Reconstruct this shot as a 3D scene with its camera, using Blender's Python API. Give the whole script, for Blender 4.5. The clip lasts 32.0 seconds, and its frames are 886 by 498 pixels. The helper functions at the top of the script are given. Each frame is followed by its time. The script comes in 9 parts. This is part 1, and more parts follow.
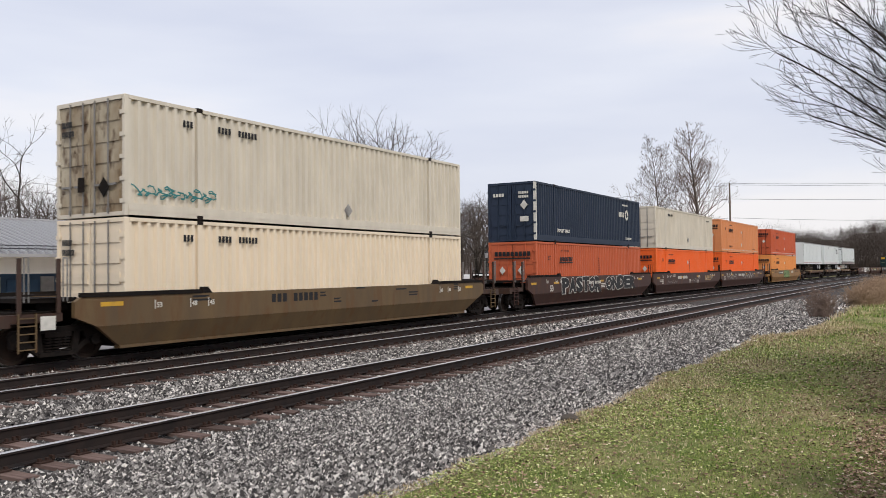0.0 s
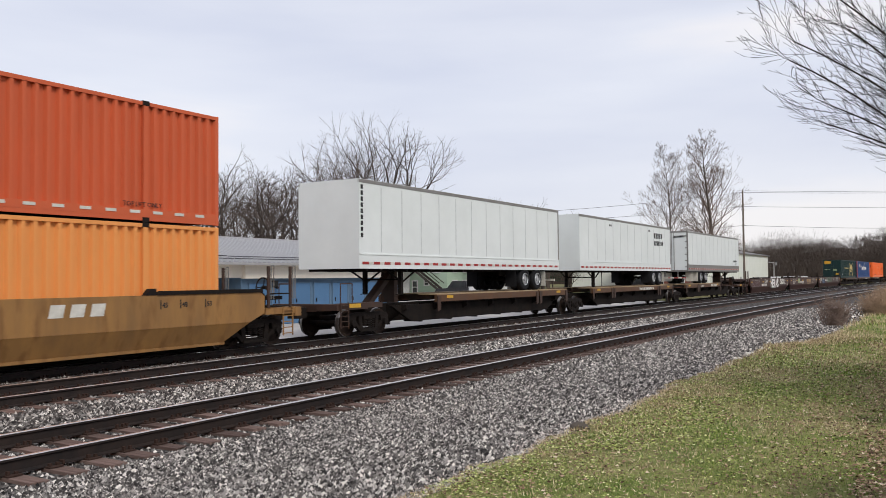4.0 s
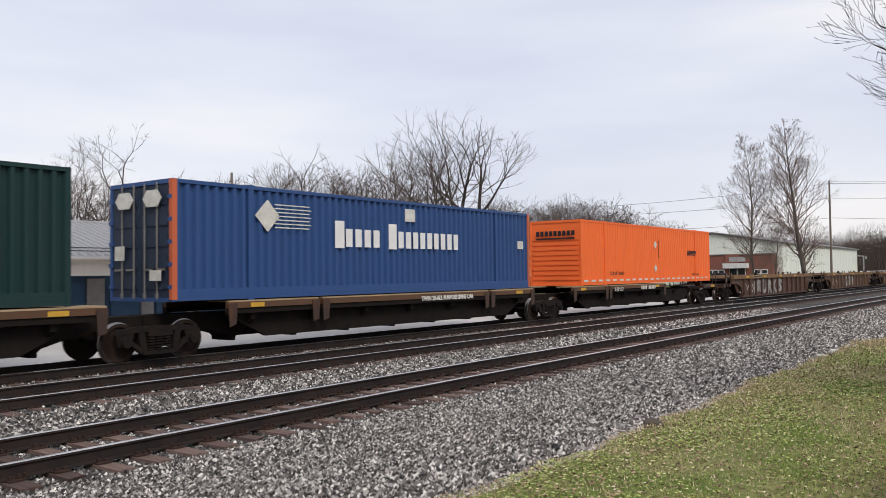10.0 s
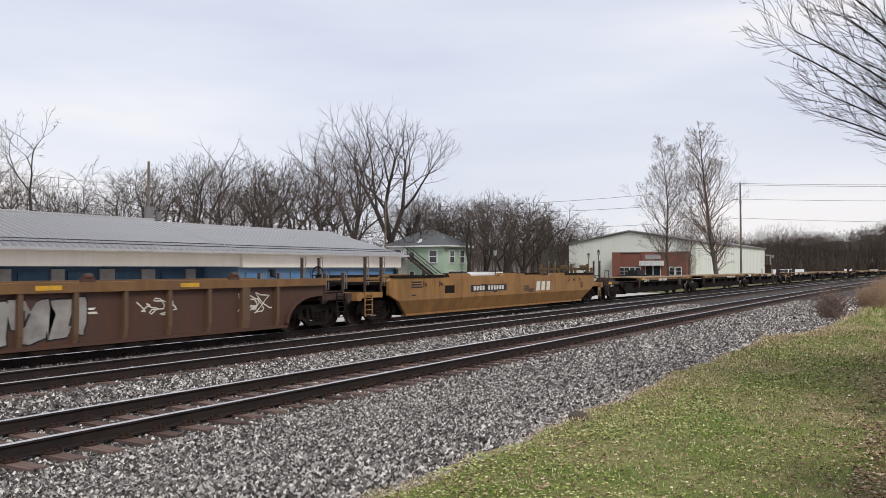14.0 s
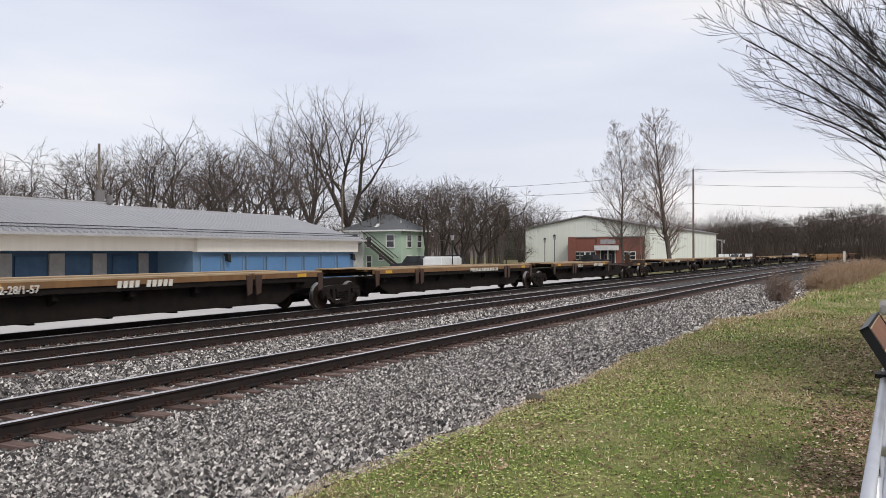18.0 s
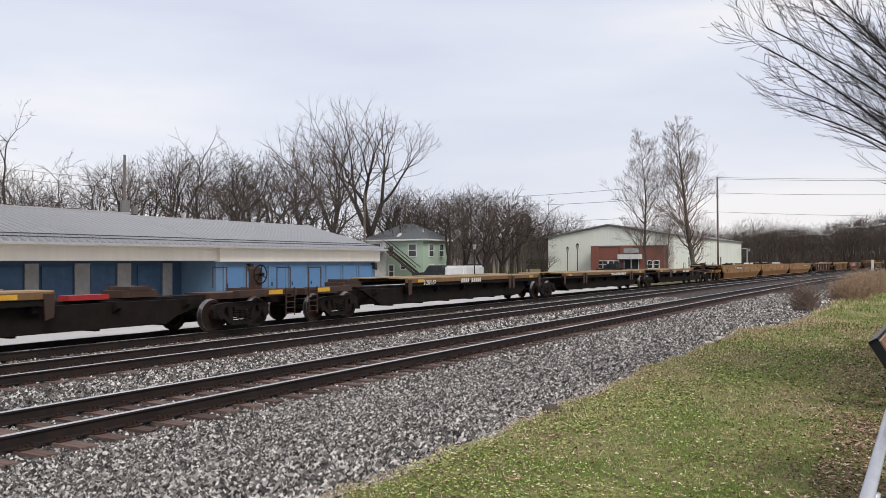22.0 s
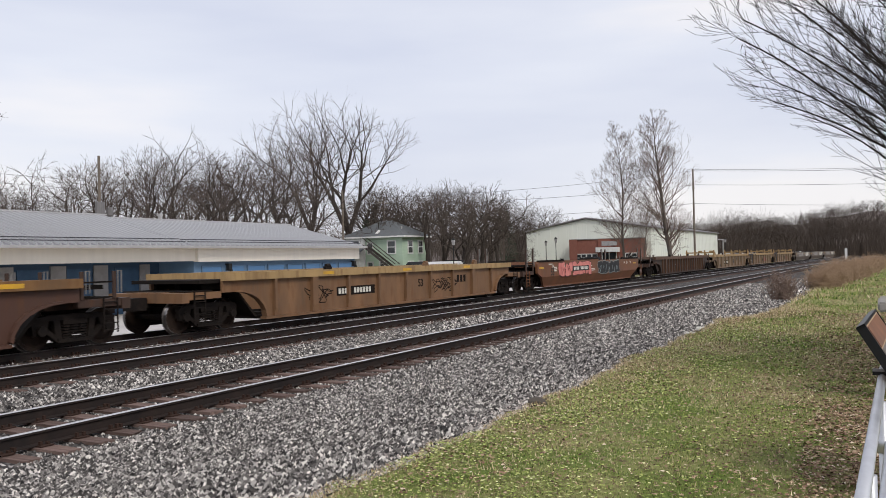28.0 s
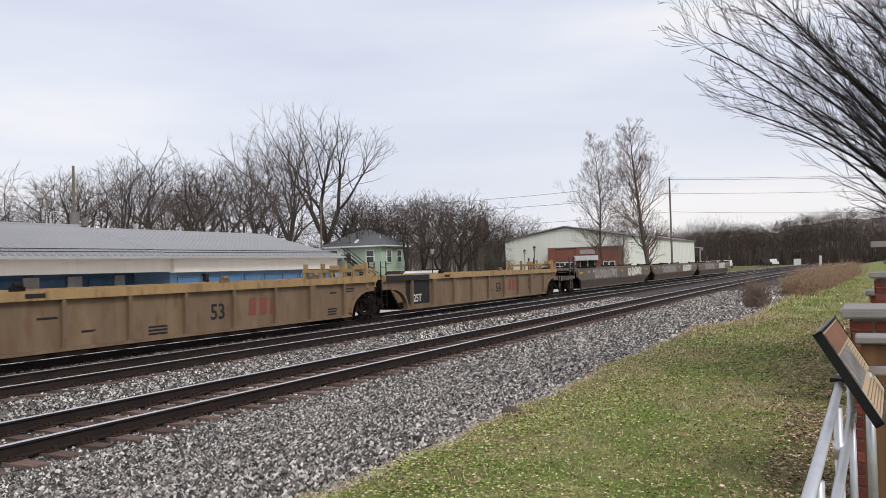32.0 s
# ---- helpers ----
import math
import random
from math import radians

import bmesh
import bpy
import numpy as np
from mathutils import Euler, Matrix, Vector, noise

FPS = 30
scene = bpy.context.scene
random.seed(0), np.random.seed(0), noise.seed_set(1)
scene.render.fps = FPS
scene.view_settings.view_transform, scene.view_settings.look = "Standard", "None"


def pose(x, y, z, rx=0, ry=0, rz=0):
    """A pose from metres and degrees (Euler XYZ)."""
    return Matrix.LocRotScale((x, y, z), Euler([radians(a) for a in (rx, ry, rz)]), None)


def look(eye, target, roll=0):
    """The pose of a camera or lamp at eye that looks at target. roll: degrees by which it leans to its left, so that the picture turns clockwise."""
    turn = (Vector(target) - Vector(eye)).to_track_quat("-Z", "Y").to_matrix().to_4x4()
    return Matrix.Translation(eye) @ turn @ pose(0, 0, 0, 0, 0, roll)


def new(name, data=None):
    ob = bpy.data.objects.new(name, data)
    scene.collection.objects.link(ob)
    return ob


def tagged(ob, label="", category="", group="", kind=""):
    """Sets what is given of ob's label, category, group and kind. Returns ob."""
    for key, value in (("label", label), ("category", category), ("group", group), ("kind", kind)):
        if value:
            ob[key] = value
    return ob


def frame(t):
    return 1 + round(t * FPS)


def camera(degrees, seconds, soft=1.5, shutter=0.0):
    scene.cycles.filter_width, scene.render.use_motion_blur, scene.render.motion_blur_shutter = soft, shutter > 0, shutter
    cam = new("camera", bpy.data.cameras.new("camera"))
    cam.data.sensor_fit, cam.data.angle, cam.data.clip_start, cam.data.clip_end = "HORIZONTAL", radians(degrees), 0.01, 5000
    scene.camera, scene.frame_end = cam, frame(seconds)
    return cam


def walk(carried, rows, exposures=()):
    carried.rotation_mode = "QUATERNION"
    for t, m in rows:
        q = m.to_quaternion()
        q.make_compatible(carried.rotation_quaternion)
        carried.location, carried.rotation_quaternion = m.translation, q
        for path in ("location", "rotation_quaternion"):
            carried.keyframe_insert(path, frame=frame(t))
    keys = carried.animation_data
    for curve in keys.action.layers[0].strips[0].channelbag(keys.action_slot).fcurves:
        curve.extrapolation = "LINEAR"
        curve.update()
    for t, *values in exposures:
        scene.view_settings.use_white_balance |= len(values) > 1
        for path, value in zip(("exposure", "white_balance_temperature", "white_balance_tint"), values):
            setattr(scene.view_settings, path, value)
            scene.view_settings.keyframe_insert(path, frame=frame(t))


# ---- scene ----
cam = camera(56.65, 32.0, soft=0.7, shutter=0.05)
EYE, TURN = 1.6, -59.204
ROWS = [
    (0.0, -0.025, -0.008, 0.017, -0.27, 1.55, 0.74),
    (0.5, 0.011, -0.017, 0.018, 0.31, 1.53, 0.92),
    (1.0, 0.028, -0.017, 0.023, 0.69, 1.28, 0.81),
    (1.5, 0.012, -0.008, 0.012, 0.83, 1.19, 1.07),
    (2.0, -0.004, 0.002, 0.017, 0.48, 1.01, 1.15),
    (2.5, -0.011, 0.007, 0.018, 0.04, 0.95, 1.27),
    (3.0, -0.005, 0.005, 0.016, -0.25, 1.25, 1.12),
    (3.5, -0.002, 0.003, 0.016, -0.06, 1.6, 0.79),
    (5.5, 0.012, -0.003, 0.009, 2.02, 2.94, 0.27),
    (6.0, -0.013, 0.009, 0.0, 1.39, 2.9, -0.07),
    (6.5, -0.02, 0.019, -0.003, 0.53, 2.91, -0.13),
    (7.0, -0.034, 0.033, -0.006, -0.28, 2.75, -0.37),
    (7.5, -0.033, 0.029, -0.007, -0.46, 2.58, -0.33),
    (8.0, -0.012, 0.016, 0.006, 0.21, 2.33, 0.09),
    (8.5, 0.018, 0.022, 0.003, 1.55, 2.12, 0.37),
    (9.0, 0.046, 0.012, 0.003, 3.26, 1.92, 0.63),
    (9.5, 0.052, -0.013, 0.01, 4.9, 1.81, 0.68),
    (10.0, 0.05, -0.028, 0.009, 5.74, 1.78, 0.71),
    (10.5, 0.026, -0.027, 0.007, 5.68, 1.69, 0.46),
    (11.0, 0.015, -0.025, 0.007, 4.67, 1.72, 0.38),
    (11.5, -0.002, -0.009, 0.005, 2.97, 1.79, 0.1),
    (12.0, -0.023, 0.006, 0.005, 1.29, 1.84, -0.07),
    (12.5, -0.033, 0.04, -0.01, 0.06, 1.84, -0.21),
    (13.0, -0.038, 0.043, -0.009, -0.59, 1.74, -0.27),
    (13.5, -0.045, 0.029, -0.009, -0.53, 1.58, -0.22),
    (14.0, -0.027, 0.017, -0.005, 0.33, 1.38, 0.14),
    (14.5, -0.014, 0.007, -0.003, 1.49, 1.18, 0.37),
    (16.5, 0.008, -0.009, 0.001, 1.03, 0.45, 0.22),
    (17.0, -0.02, -0.019, -0.0, -0.36, 0.34, 0.15),
    (17.5, -0.031, 0.005, -0.012, -1.68, 0.32, 0.19),
    (18.0, -0.043, 0.007, -0.01, -2.66, 0.3, 0.14),
    (18.5, -0.046, -0.011, -0.008, -3.16, 0.3, 0.05),
    (19.0, -0.05, -0.006, -0.01, -3.3, 0.33, 0.0),
    (19.5, -0.056, -0.014, -0.007, -3.17, 0.31, 0.01),
    (20.0, -0.047, -0.004, -0.006, -2.88, 0.3, 0.11),
    (20.5, -0.04, 0.0, -0.01, -2.51, 0.39, 0.2),
    (21.0, -0.025, 0.003, -0.007, -2.06, 0.54, 0.16),
    (21.5, 0.007, -0.003, -0.0, -1.51, 0.76, 0.2),
    (22.0, 0.033, -0.003, 0.0, -1.07, 0.94, 0.23),
    (22.5, 0.057, 0.012, -0.009, -0.54, 1.0, 0.37),
    (23.0, 0.059, 0.012, -0.009, -0.05, 0.9, 0.64),
    (23.5, 0.055, 0.012, -0.004, 0.43, 0.69, 1.07),
    (24.0, 0.053, 0.006, -0.004, 0.83, 0.44, 1.36),
    (24.5, 0.047, -0.003, -0.002, 1.05, 0.21, 1.52),
    (26.5, -0.016, -0.032, 0.005, -0.82, 0.27, 1.24),
    (27.0, -0.021, -0.003, -0.004, -1.61, 0.38, 1.18),
    (27.5, -0.022, 0.009, -0.008, -2.2, 0.55, 1.19),
    (28.0, -0.018, -0.001, -0.006, -2.55, 0.65, 1.29),
    (28.5, -0.001, -0.005, -0.002, -2.8, 0.78, 1.44),
    (29.0, 0.012, -0.019, 0.0, -2.96, 0.78, 1.53),
    (29.5, 0.025, -0.01, -0.0, -3.27, 0.82, 1.64),
    (30.0, 0.024, -0.012, 0.001, -3.71, 0.94, 1.65),
    (30.5, 0.016, -0.035, 0.002, -4.21, 1.11, 1.62),
    (31.0, 0.042, -0.001, -0.001, -4.49, 1.28, 1.6),
    (31.5, 0.047, -0.003, -0.0, -4.43, 1.35, 1.63),
    (32.0, 0.051, -0.013, -0.003, -3.98, 1.25, 1.59),
]
walk(cam, [(t, pose(0, 0, EYE, 0, 0, TURN) @ pose(x, y, z, 90 + pitch, roll, yaw)) for t, x, y, z, yaw, pitch, roll in ROWS])

# ---- world and sun ----
def make_world():
    w = bpy.data.worlds.new("overcast_sky")
    scene.world = w
    w.use_nodes = True
    nt = w.node_tree
    nt.nodes.clear()
    out = nt.nodes.new("ShaderNodeOutputWorld")
    bg = nt.nodes.new("ShaderNodeBackground")
    sky = nt.nodes.new("ShaderNodeTexSky")
    sky.sky_type, sky.sun_disc = "NISHITA", False
    sky.sun_elevation, sky.sun_rotation = radians(38), radians(200)
    sky.air_density, sky.dust_density = 1.0, 1.0
    scale = nt.nodes.new("ShaderNodeMix")
    scale.data_type, scale.blend_type = "RGBA", "MULTIPLY"
    scale.inputs[0].default_value = 1.0
    scale.inputs[7].default_value = (0.10, 0.10, 0.10, 1)
    geo = nt.nodes.new("ShaderNodeTexCoord")
    mp = nt.nodes.new("ShaderNodeMapping")
    mp.inputs["Scale"].default_value = (1.0, 1.0, 5.5)
    n1 = nt.nodes.new("ShaderNodeTexNoise")
    n1.inputs["Scale"].default_value, n1.inputs["Detail"].default_value = 1.7, 5.0
    n1.inputs["Roughness"].default_value = 0.45
    ramp = nt.nodes.new("ShaderNodeValToRGB")
    e = ramp.color_ramp.elements
    e[0].position, e[0].color = 0.32, (0.64, 0.67, 0.79, 1)
    e[1].position, e[1].color = 0.66, (0.91, 0.88, 0.89, 1)
    m = ramp.color_ramp.elements.new(0.52)
    m.color = (0.755, 0.775, 0.86, 1)
    sep = nt.nodes.new("ShaderNodeSeparateXYZ")
    low = nt.nodes.new("ShaderNodeMapRange")
    low.inputs[1].default_value, low.inputs[2].default_value = 0.0, 0.22
    low.inputs[3].default_value, low.inputs[4].default_value = 0.45, 0.0
    haze = nt.nodes.new("ShaderNodeMix")
    haze.data_type = "RGBA"
    haze.inputs[7].default_value = (0.765, 0.745, 0.785, 1)
    mix = nt.nodes.new("ShaderNodeMix")
    mix.data_type = "RGBA"
    mix.inputs[0].default_value = 0.88
    lk = nt.links.new
    lk(geo.outputs["Generated"], mp.inputs[0])
    lk(mp.outputs[0], n1.inputs["Vector"])
    lk(n1.outputs["Fac"], ramp.inputs[0])
    lk(geo.outputs["Generated"], sep.inputs[0])
    lk(sep.outputs[2], low.inputs[0])
    lk(low.outputs[0], haze.inputs[0])
    lk(ramp.outputs[0], haze.inputs[6])
    lk(sky.outputs[0], scale.inputs[6])
    lk(scale.outputs[2], mix.inputs[6])
    lk(haze.outputs[2], mix.inputs[7])
    lk(mix.outputs[2], bg.inputs[0])
    bg.inputs[1].default_value = 1.0
    lk(bg.outputs[0], out.inputs[0])


make_world()
sun = new("sun", bpy.data.lights.new("sun", "SUN"))
sun.data.energy, sun.data.angle, sun.data.color = 1.7, radians(20), (1.0, 0.95, 0.87)
sun.matrix_world = look((0, 0, 0), (0.35, 0.55, -0.62))
scene.view_settings.exposure = 0.17


# ---- materials ----
def material(name, color, rough=0.7, metal=0.0, second=None, scale=3.0, mixing=0.5, fine=None, fine_scale=60.0, bump=0.0, bump_scale=40.0, per_object=0.0, stretch=(1, 1, 1), coords="Object", spec=0.25):
    """A surface of one colour that wanders to a second one in soft stains, with a finer grain on top."""
    m = bpy.data.materials.new(name)
    m.use_nodes = True
    nt = m.node_tree
    b = nt.nodes["Principled BSDF"]
    b.inputs["Roughness"].default_value, b.inputs["Metallic"].default_value = rough, metal
    b.inputs["Specular IOR Level"].default_value = spec
    lk = nt.links.new
    tc = nt.nodes.new("ShaderNodeTexCoord")
    mp = nt.nodes.new("ShaderNodeMapping")
    mp.inputs["Scale"].default_value = stretch
    lk(tc.outputs[coords], mp.inputs[0])
    second = second or tuple(c * 0.75 for c in color)
    n = nt.nodes.new("ShaderNodeTexNoise")
    n.inputs["Scale"].default_value, n.inputs["Detail"].default_value, n.inputs["Roughness"].default_value = scale, 6, 0.6
    lk(mp.outputs[0], n.inputs["Vector"])
    r = nt.nodes.new("ShaderNodeMapRange")
    r.inputs[1].default_value, r.inputs[2].default_value = 0.5 - 0.2, 0.5 + 0.2
    r.inputs[3].default_value, r.inputs[4].default_value = mixing - 0.5, mixing + 0.5
    lk(n.outputs["Fac"], r.inputs[0])
    mx = nt.nodes.new("ShaderNodeMix")
    mx.data_type = "RGBA"
    mx.inputs[6].default_value, mx.inputs[7].default_value = (*color, 1), (*second, 1)
    lk(r.outputs[0], mx.inputs[0])
    last = mx.outputs[2]
    if fine:
        n2 = nt.nodes.new("ShaderNodeTexNoise")
        n2.inputs["Scale"].default_value, n2.inputs["Detail"].default_value = fine_scale, 4
        lk(mp.outputs[0], n2.inputs["Vector"])
        r2 = nt.nodes.new("ShaderNodeMapRange")
        r2.inputs[1].default_value, r2.inputs[2].default_value = 0.52, 0.68
        lk(n2.outputs["Fac"], r2.inputs[0])
        m2 = nt.nodes.new("ShaderNodeMix")
        m2.data_type = "RGBA"
        m2.inputs[7].default_value = (*fine, 1)
        lk(r2.outputs[0], m2.inputs[0])
        lk(last, m2.inputs[6])
        last = m2.outputs[2]
    if per_object:
        oi = nt.nodes.new("ShaderNodeObjectInfo")
        hv = nt.nodes.new("ShaderNodeHueSaturation")
        r3 = nt.nodes.new("ShaderNodeMapRange")
        r3.inputs[3].default_value, r3.inputs[4].default_value = 1 - per_object, 1 + per_object
        lk(oi.outputs["Random"], r3.inputs[0])
        lk(r3.outputs[0], hv.inputs["Value"])
        lk(last, hv.inputs["Color"])
        last = hv.outputs[0]
    lk(last, b.inputs["Base Color"])
    if bump:
        n3 = nt.nodes.new("ShaderNodeTexNoise")
        n3.inputs["Scale"].default_value, n3.inputs["Detail"].default_value = bump_scale, 5
        lk(mp.outputs[0], n3.inputs["Vector"])
        bp = nt.nodes.new("ShaderNodeBump")
        bp.inputs["Strength"].default_value, bp.inputs["Distance"].default_value = bump, 0.02
        lk(n3.outputs["Fac"], bp.inputs["Height"])
        lk(bp.outputs[0], b.inputs["Normal"])
    return m


# ---- mesh helpers ----
def box(bm, x0, x1, y0, y1, z0, z1):
    vs = [bm.verts.new(p) for p in ((x0, y0, z0), (x1, y0, z0), (x1, y1, z0), (x0, y1, z0), (x0, y0, z1), (x1, y0, z1), (x1, y1, z1), (x0, y1, z1))]
    for q in ((3, 2, 1, 0), (4, 5, 6, 7), (0, 1, 5, 4), (1, 2, 6, 5), (2, 3, 7, 6), (3, 0, 4, 7)):
        bm.faces.new([vs[i] for i in q])
    return vs


def prism(bm, outline, y0, y1):
    """A solid from an outline in x and z, running from y0 to y1."""
    a = [bm.verts.new((x, y0, z)) for x, z in outline]
    b = [bm.verts.new((x, y1, z)) for x, z in outline]
    n = len(a)
    bm.faces.new(a)
    bm.faces.new(b[::-1])
    for i in range(n):
        bm.faces.new((a[i], b[i], b[(i + 1) % n], a[(i + 1) % n]))


def prism_x(bm, outline, x0, x1):
    """A solid from an outline in y and z, running from x0 to x1."""
    a = [bm.verts.new((x0, y, z)) for y, z in outline]
    b = [bm.verts.new((x1, y, z)) for y, z in outline]
    n = len(a)
    bm.faces.new(a[::-1])
    bm.faces.new(b)
    for i in range(n):
        bm.faces.new((b[i], a[i], a[(i + 1) % n], b[(i + 1) % n]))


def tube(bm, p, q, r0, r1=None, n=8, caps=True):
    """A round bar from p to q."""
    r1 = r0 if r1 is None else r1
    p, q = Vector(p), Vector(q)
    d = (q - p).normalized()
    a = d.orthogonal().normalized()
    c = d.cross(a)
    ring = [[bm.verts.new(o + (a * math.cos(2 * math.pi * i / n) + c * math.sin(2 * math.pi * i / n)) * r) for i in range(n)] for o, r in ((p, r0), (q, r1))]
    for i in range(n):
        j = (i + 1) % n
        bm.faces.new((ring[0][i], ring[0][j], ring[1][j], ring[1][i]))
    if caps:
        bm.faces.new(ring[0][::-1])
        bm.faces.new(ring[1])


def lattice(bm, us, vs, filled, place):
    """A frame of one piece: cells of a grid that are filled, with thickness; place turns (u, v, side) into a point."""
    got = {}

    def at(i, j, k):
        if (i, j, k) not in got:
            got[i, j, k] = bm.verts.new(place(us[i], vs[j], k))
        return got[i, j, k]
    cells = {(i, j) for i in range(len(us) - 1) for j in range(len(vs) - 1) if filled(i, j)}
    for i, j in cells:
        bm.faces.new((at(i, j, 0), at(i + 1, j, 0), at(i + 1, j + 1, 0), at(i, j + 1, 0)))
        bm.faces.new((at(i, j + 1, 1), at(i + 1, j + 1, 1), at(i + 1, j, 1), at(i, j, 1)))
        for di, dj, a, b in ((0, -1, (0, 0), (1, 0)), (1, 0, (1, 0), (1, 1)), (0, 1, (1, 1), (0, 1)), (-1, 0, (0, 1), (0, 0))):
            if (i + di, j + dj) not in cells:
                bm.faces.new((at(i + b[0], j + b[1], 0), at(i + a[0], j + a[1], 0), at(i + a[0], j + a[1], 1), at(i + b[0], j + b[1], 1)))


def mesh_of(name, bm, mat, smooth=False):
    me = bpy.data.meshes.new(name)
    bmesh.ops.recalc_face_normals(bm, faces=bm.faces)
    bm.to_mesh(me)
    bm.free()
    me.materials.append(mat)
    if smooth:
        me.polygons.foreach_set("use_smooth", [True] * len(me.polygons))
    return me


def part(name, bm, mat, parent=None, label="", smooth=False):
    """One mesh object under a thing or a part."""
    ob = new(name, mesh_of(name, bm, mat, smooth))
    if parent is not None:
        ob.parent = parent
    if label:
        ob["label"] = label
    return ob


def share(name, me, parent, m=None):
    """A piece that shares its mesh with its like."""
    ob = new(name, me)
    ob.parent = parent
    if m is not None:
        ob.matrix_basis = m
    return ob


def bevelled(bm, width=0.01, segments=1):
    bmesh.ops.bevel(bm, geom=list(bm.edges), offset=width, segments=segments, affect="EDGES", clamp_overlap=True)
    return bm


def thing(name, label, category, group="", m=None, kind=""):
    ob = new(name)
    if m is not None:
        ob.matrix_basis = m
    return tagged(ob, label, category, group, kind)


# ---- plan: x runs along the tracks, y across them away from the lawn, z up ----
NEAR_TRACK, MID_TRACK, FAR_TRACK = (10.07, -0.42), (14.75, -0.37), (17.6, -0.28)


def bend(s):
    """How far the tracks have swung towards the lawn at s metres along them."""
    u = max(s - 15.0, 0.0)
    return -0.00016 * u * u if u < 285 else -0.00016 * 285 * 285 - 0.0912 * (u - 285)

# ---- the train: materials ----
def paint(name, c, dirt=0.35, rough=0.55, streak=True):
    """Weathered steel paint: vertical streaks of grime and rust over the colour."""
    d = tuple(a * (1 - dirt) + b * dirt for a, b in zip(c, (0.06, 0.045, 0.035)))
    rust = tuple(a * 0.45 + b * 0.55 for a, b in zip(c, (0.10, 0.045, 0.02)))
    return material(name, c, rough, 0.0, second=d, scale=1.3, mixing=0.47, fine=rust if dirt > 0.2 else None, fine_scale=3.0, bump=0.12, bump_scale=9, stretch=(1.2, 1.2, 0.35) if streak else (1, 1, 1))


P_FEC = paint("mustard_brown_paint", (0.145, 0.094, 0.045), 0.55)
P_BNSF = paint("oxide_brown_paint", (0.052, 0.022, 0.018), 0.35)
P_TTX = paint("dirty_yellow_paint", (0.33, 0.17, 0.055), 0.5)
P_TTXPALE = paint("pale_yellow_paint", (0.40, 0.265, 0.12), 0.4)
P_DARKBROWN = paint("sooty_brown_paint", (0.034, 0.022, 0.018), 0.4)
P_GRIME = paint("grimy_faded_yellow_paint", (0.225, 0.155, 0.095), 0.58)
P_OCHRE = paint("rusted_ochre_paint", (0.225, 0.12, 0.06), 0.6)
P_TTXBROWN = paint("rusty_brown_paint", (0.082, 0.04, 0.029), 0.4)
P_WORNRIB = paint("worn_tan_and_rust_paint", (0.15, 0.088, 0.050), 0.6)
P_CHORD = paint("rusted_yellow_chord", (0.22, 0.115, 0.045), 0.6)
P_DARKCHORD = paint("rusted_dark_chord", (0.10, 0.052, 0.032), 0.45)
P_MIXED = paint("rusty_orange_paint", (0.19, 0.075, 0.035), 0.5)
P_GREY = paint("faded_grey_brown_paint", (0.15, 0.125, 0.105), 0.45)
# black steel, both tones lowered further to paint in shade beneath the cars
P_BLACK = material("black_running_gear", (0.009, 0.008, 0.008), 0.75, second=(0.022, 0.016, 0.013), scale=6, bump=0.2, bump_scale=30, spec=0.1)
P_UNDER = material("shaded_black_underframe", (0.009, 0.008, 0.008), 0.85, second=(0.019, 0.014, 0.011), scale=3, spec=0.1)
P_SPINE = paint("rusted_spine_steel", (0.05, 0.027, 0.02), 0.45)
P_SPINEDGE = paint("worn_yellow_edge", (0.115, 0.056, 0.028), 0.6)
P_PLANK = material("weathered_plank", (0.42, 0.32, 0.2), 0.85, second=(0.25, 0.16, 0.09), scale=2.5, stretch=(0.3, 4, 4))
P_YELLOW = material("yellow_reflector", (0.66, 0.37, 0.03), 0.5, second=(0.40, 0.24, 0.05), scale=3, mixing=0.4)
P_WHITEMARK = material("white_marking", (0.68, 0.66, 0.6), 0.6, second=(0.5, 0.48, 0.43), scale=5)
P_BLACKMARK = material("black_marking", (0.02, 0.02, 0.022), 0.6)
P_REDMARK = material("red_marking", (0.35, 0.03, 0.03), 0.5)
P_DULLRED = material("dull_red_marking", (0.24, 0.075, 0.06), 0.6, second=(0.17, 0.06, 0.05), scale=4)
P_TREAD = material("polished_wheel_tread", (0.30, 0.28, 0.27), 0.35, 1.0)
P_WHEEL = material("rusty_wheel", (0.018, 0.013, 0.011), 0.7, second=(0.035, 0.022, 0.016), scale=5, spec=0.1)
P_RUBBER = material("tyre_rubber", (0.018, 0.018, 0.02), 0.8, spec=0.1)
P_ALU = material("aluminium_rim", (0.7, 0.7, 0.72), 0.35, 0.8)
P_RAILGREY = material("aluminium_side_rail", (0.26, 0.25, 0.24), 0.45, 0.4, second=(0.20, 0.185, 0.17), scale=2)
P_TRAILER = material("white_trailer_panel", (0.74, 0.77, 0.76), 0.38, second=(0.66, 0.69, 0.68), scale=0.6)
P_SEAM = material("grey_riveted_seam", (0.60, 0.62, 0.62), 0.5)
P_GREENTAG = material("green_spray_paint", (0.20, 0.30, 0.13), 0.6, second=(0.15, 0.24, 0.09), scale=3)
P_PINKTAG = material("pink_spray_paint", (0.66, 0.25, 0.22), 0.6, second=(0.45, 0.13, 0.11), scale=2)
P_TEALTAG = material("pale_teal_spray_paint", (0.28, 0.46, 0.47), 0.6)
P_CHROMETAG = material("silver_spray_paint", (0.36, 0.35, 0.325), 0.5, second=(0.17, 0.15, 0.14), scale=1.6)
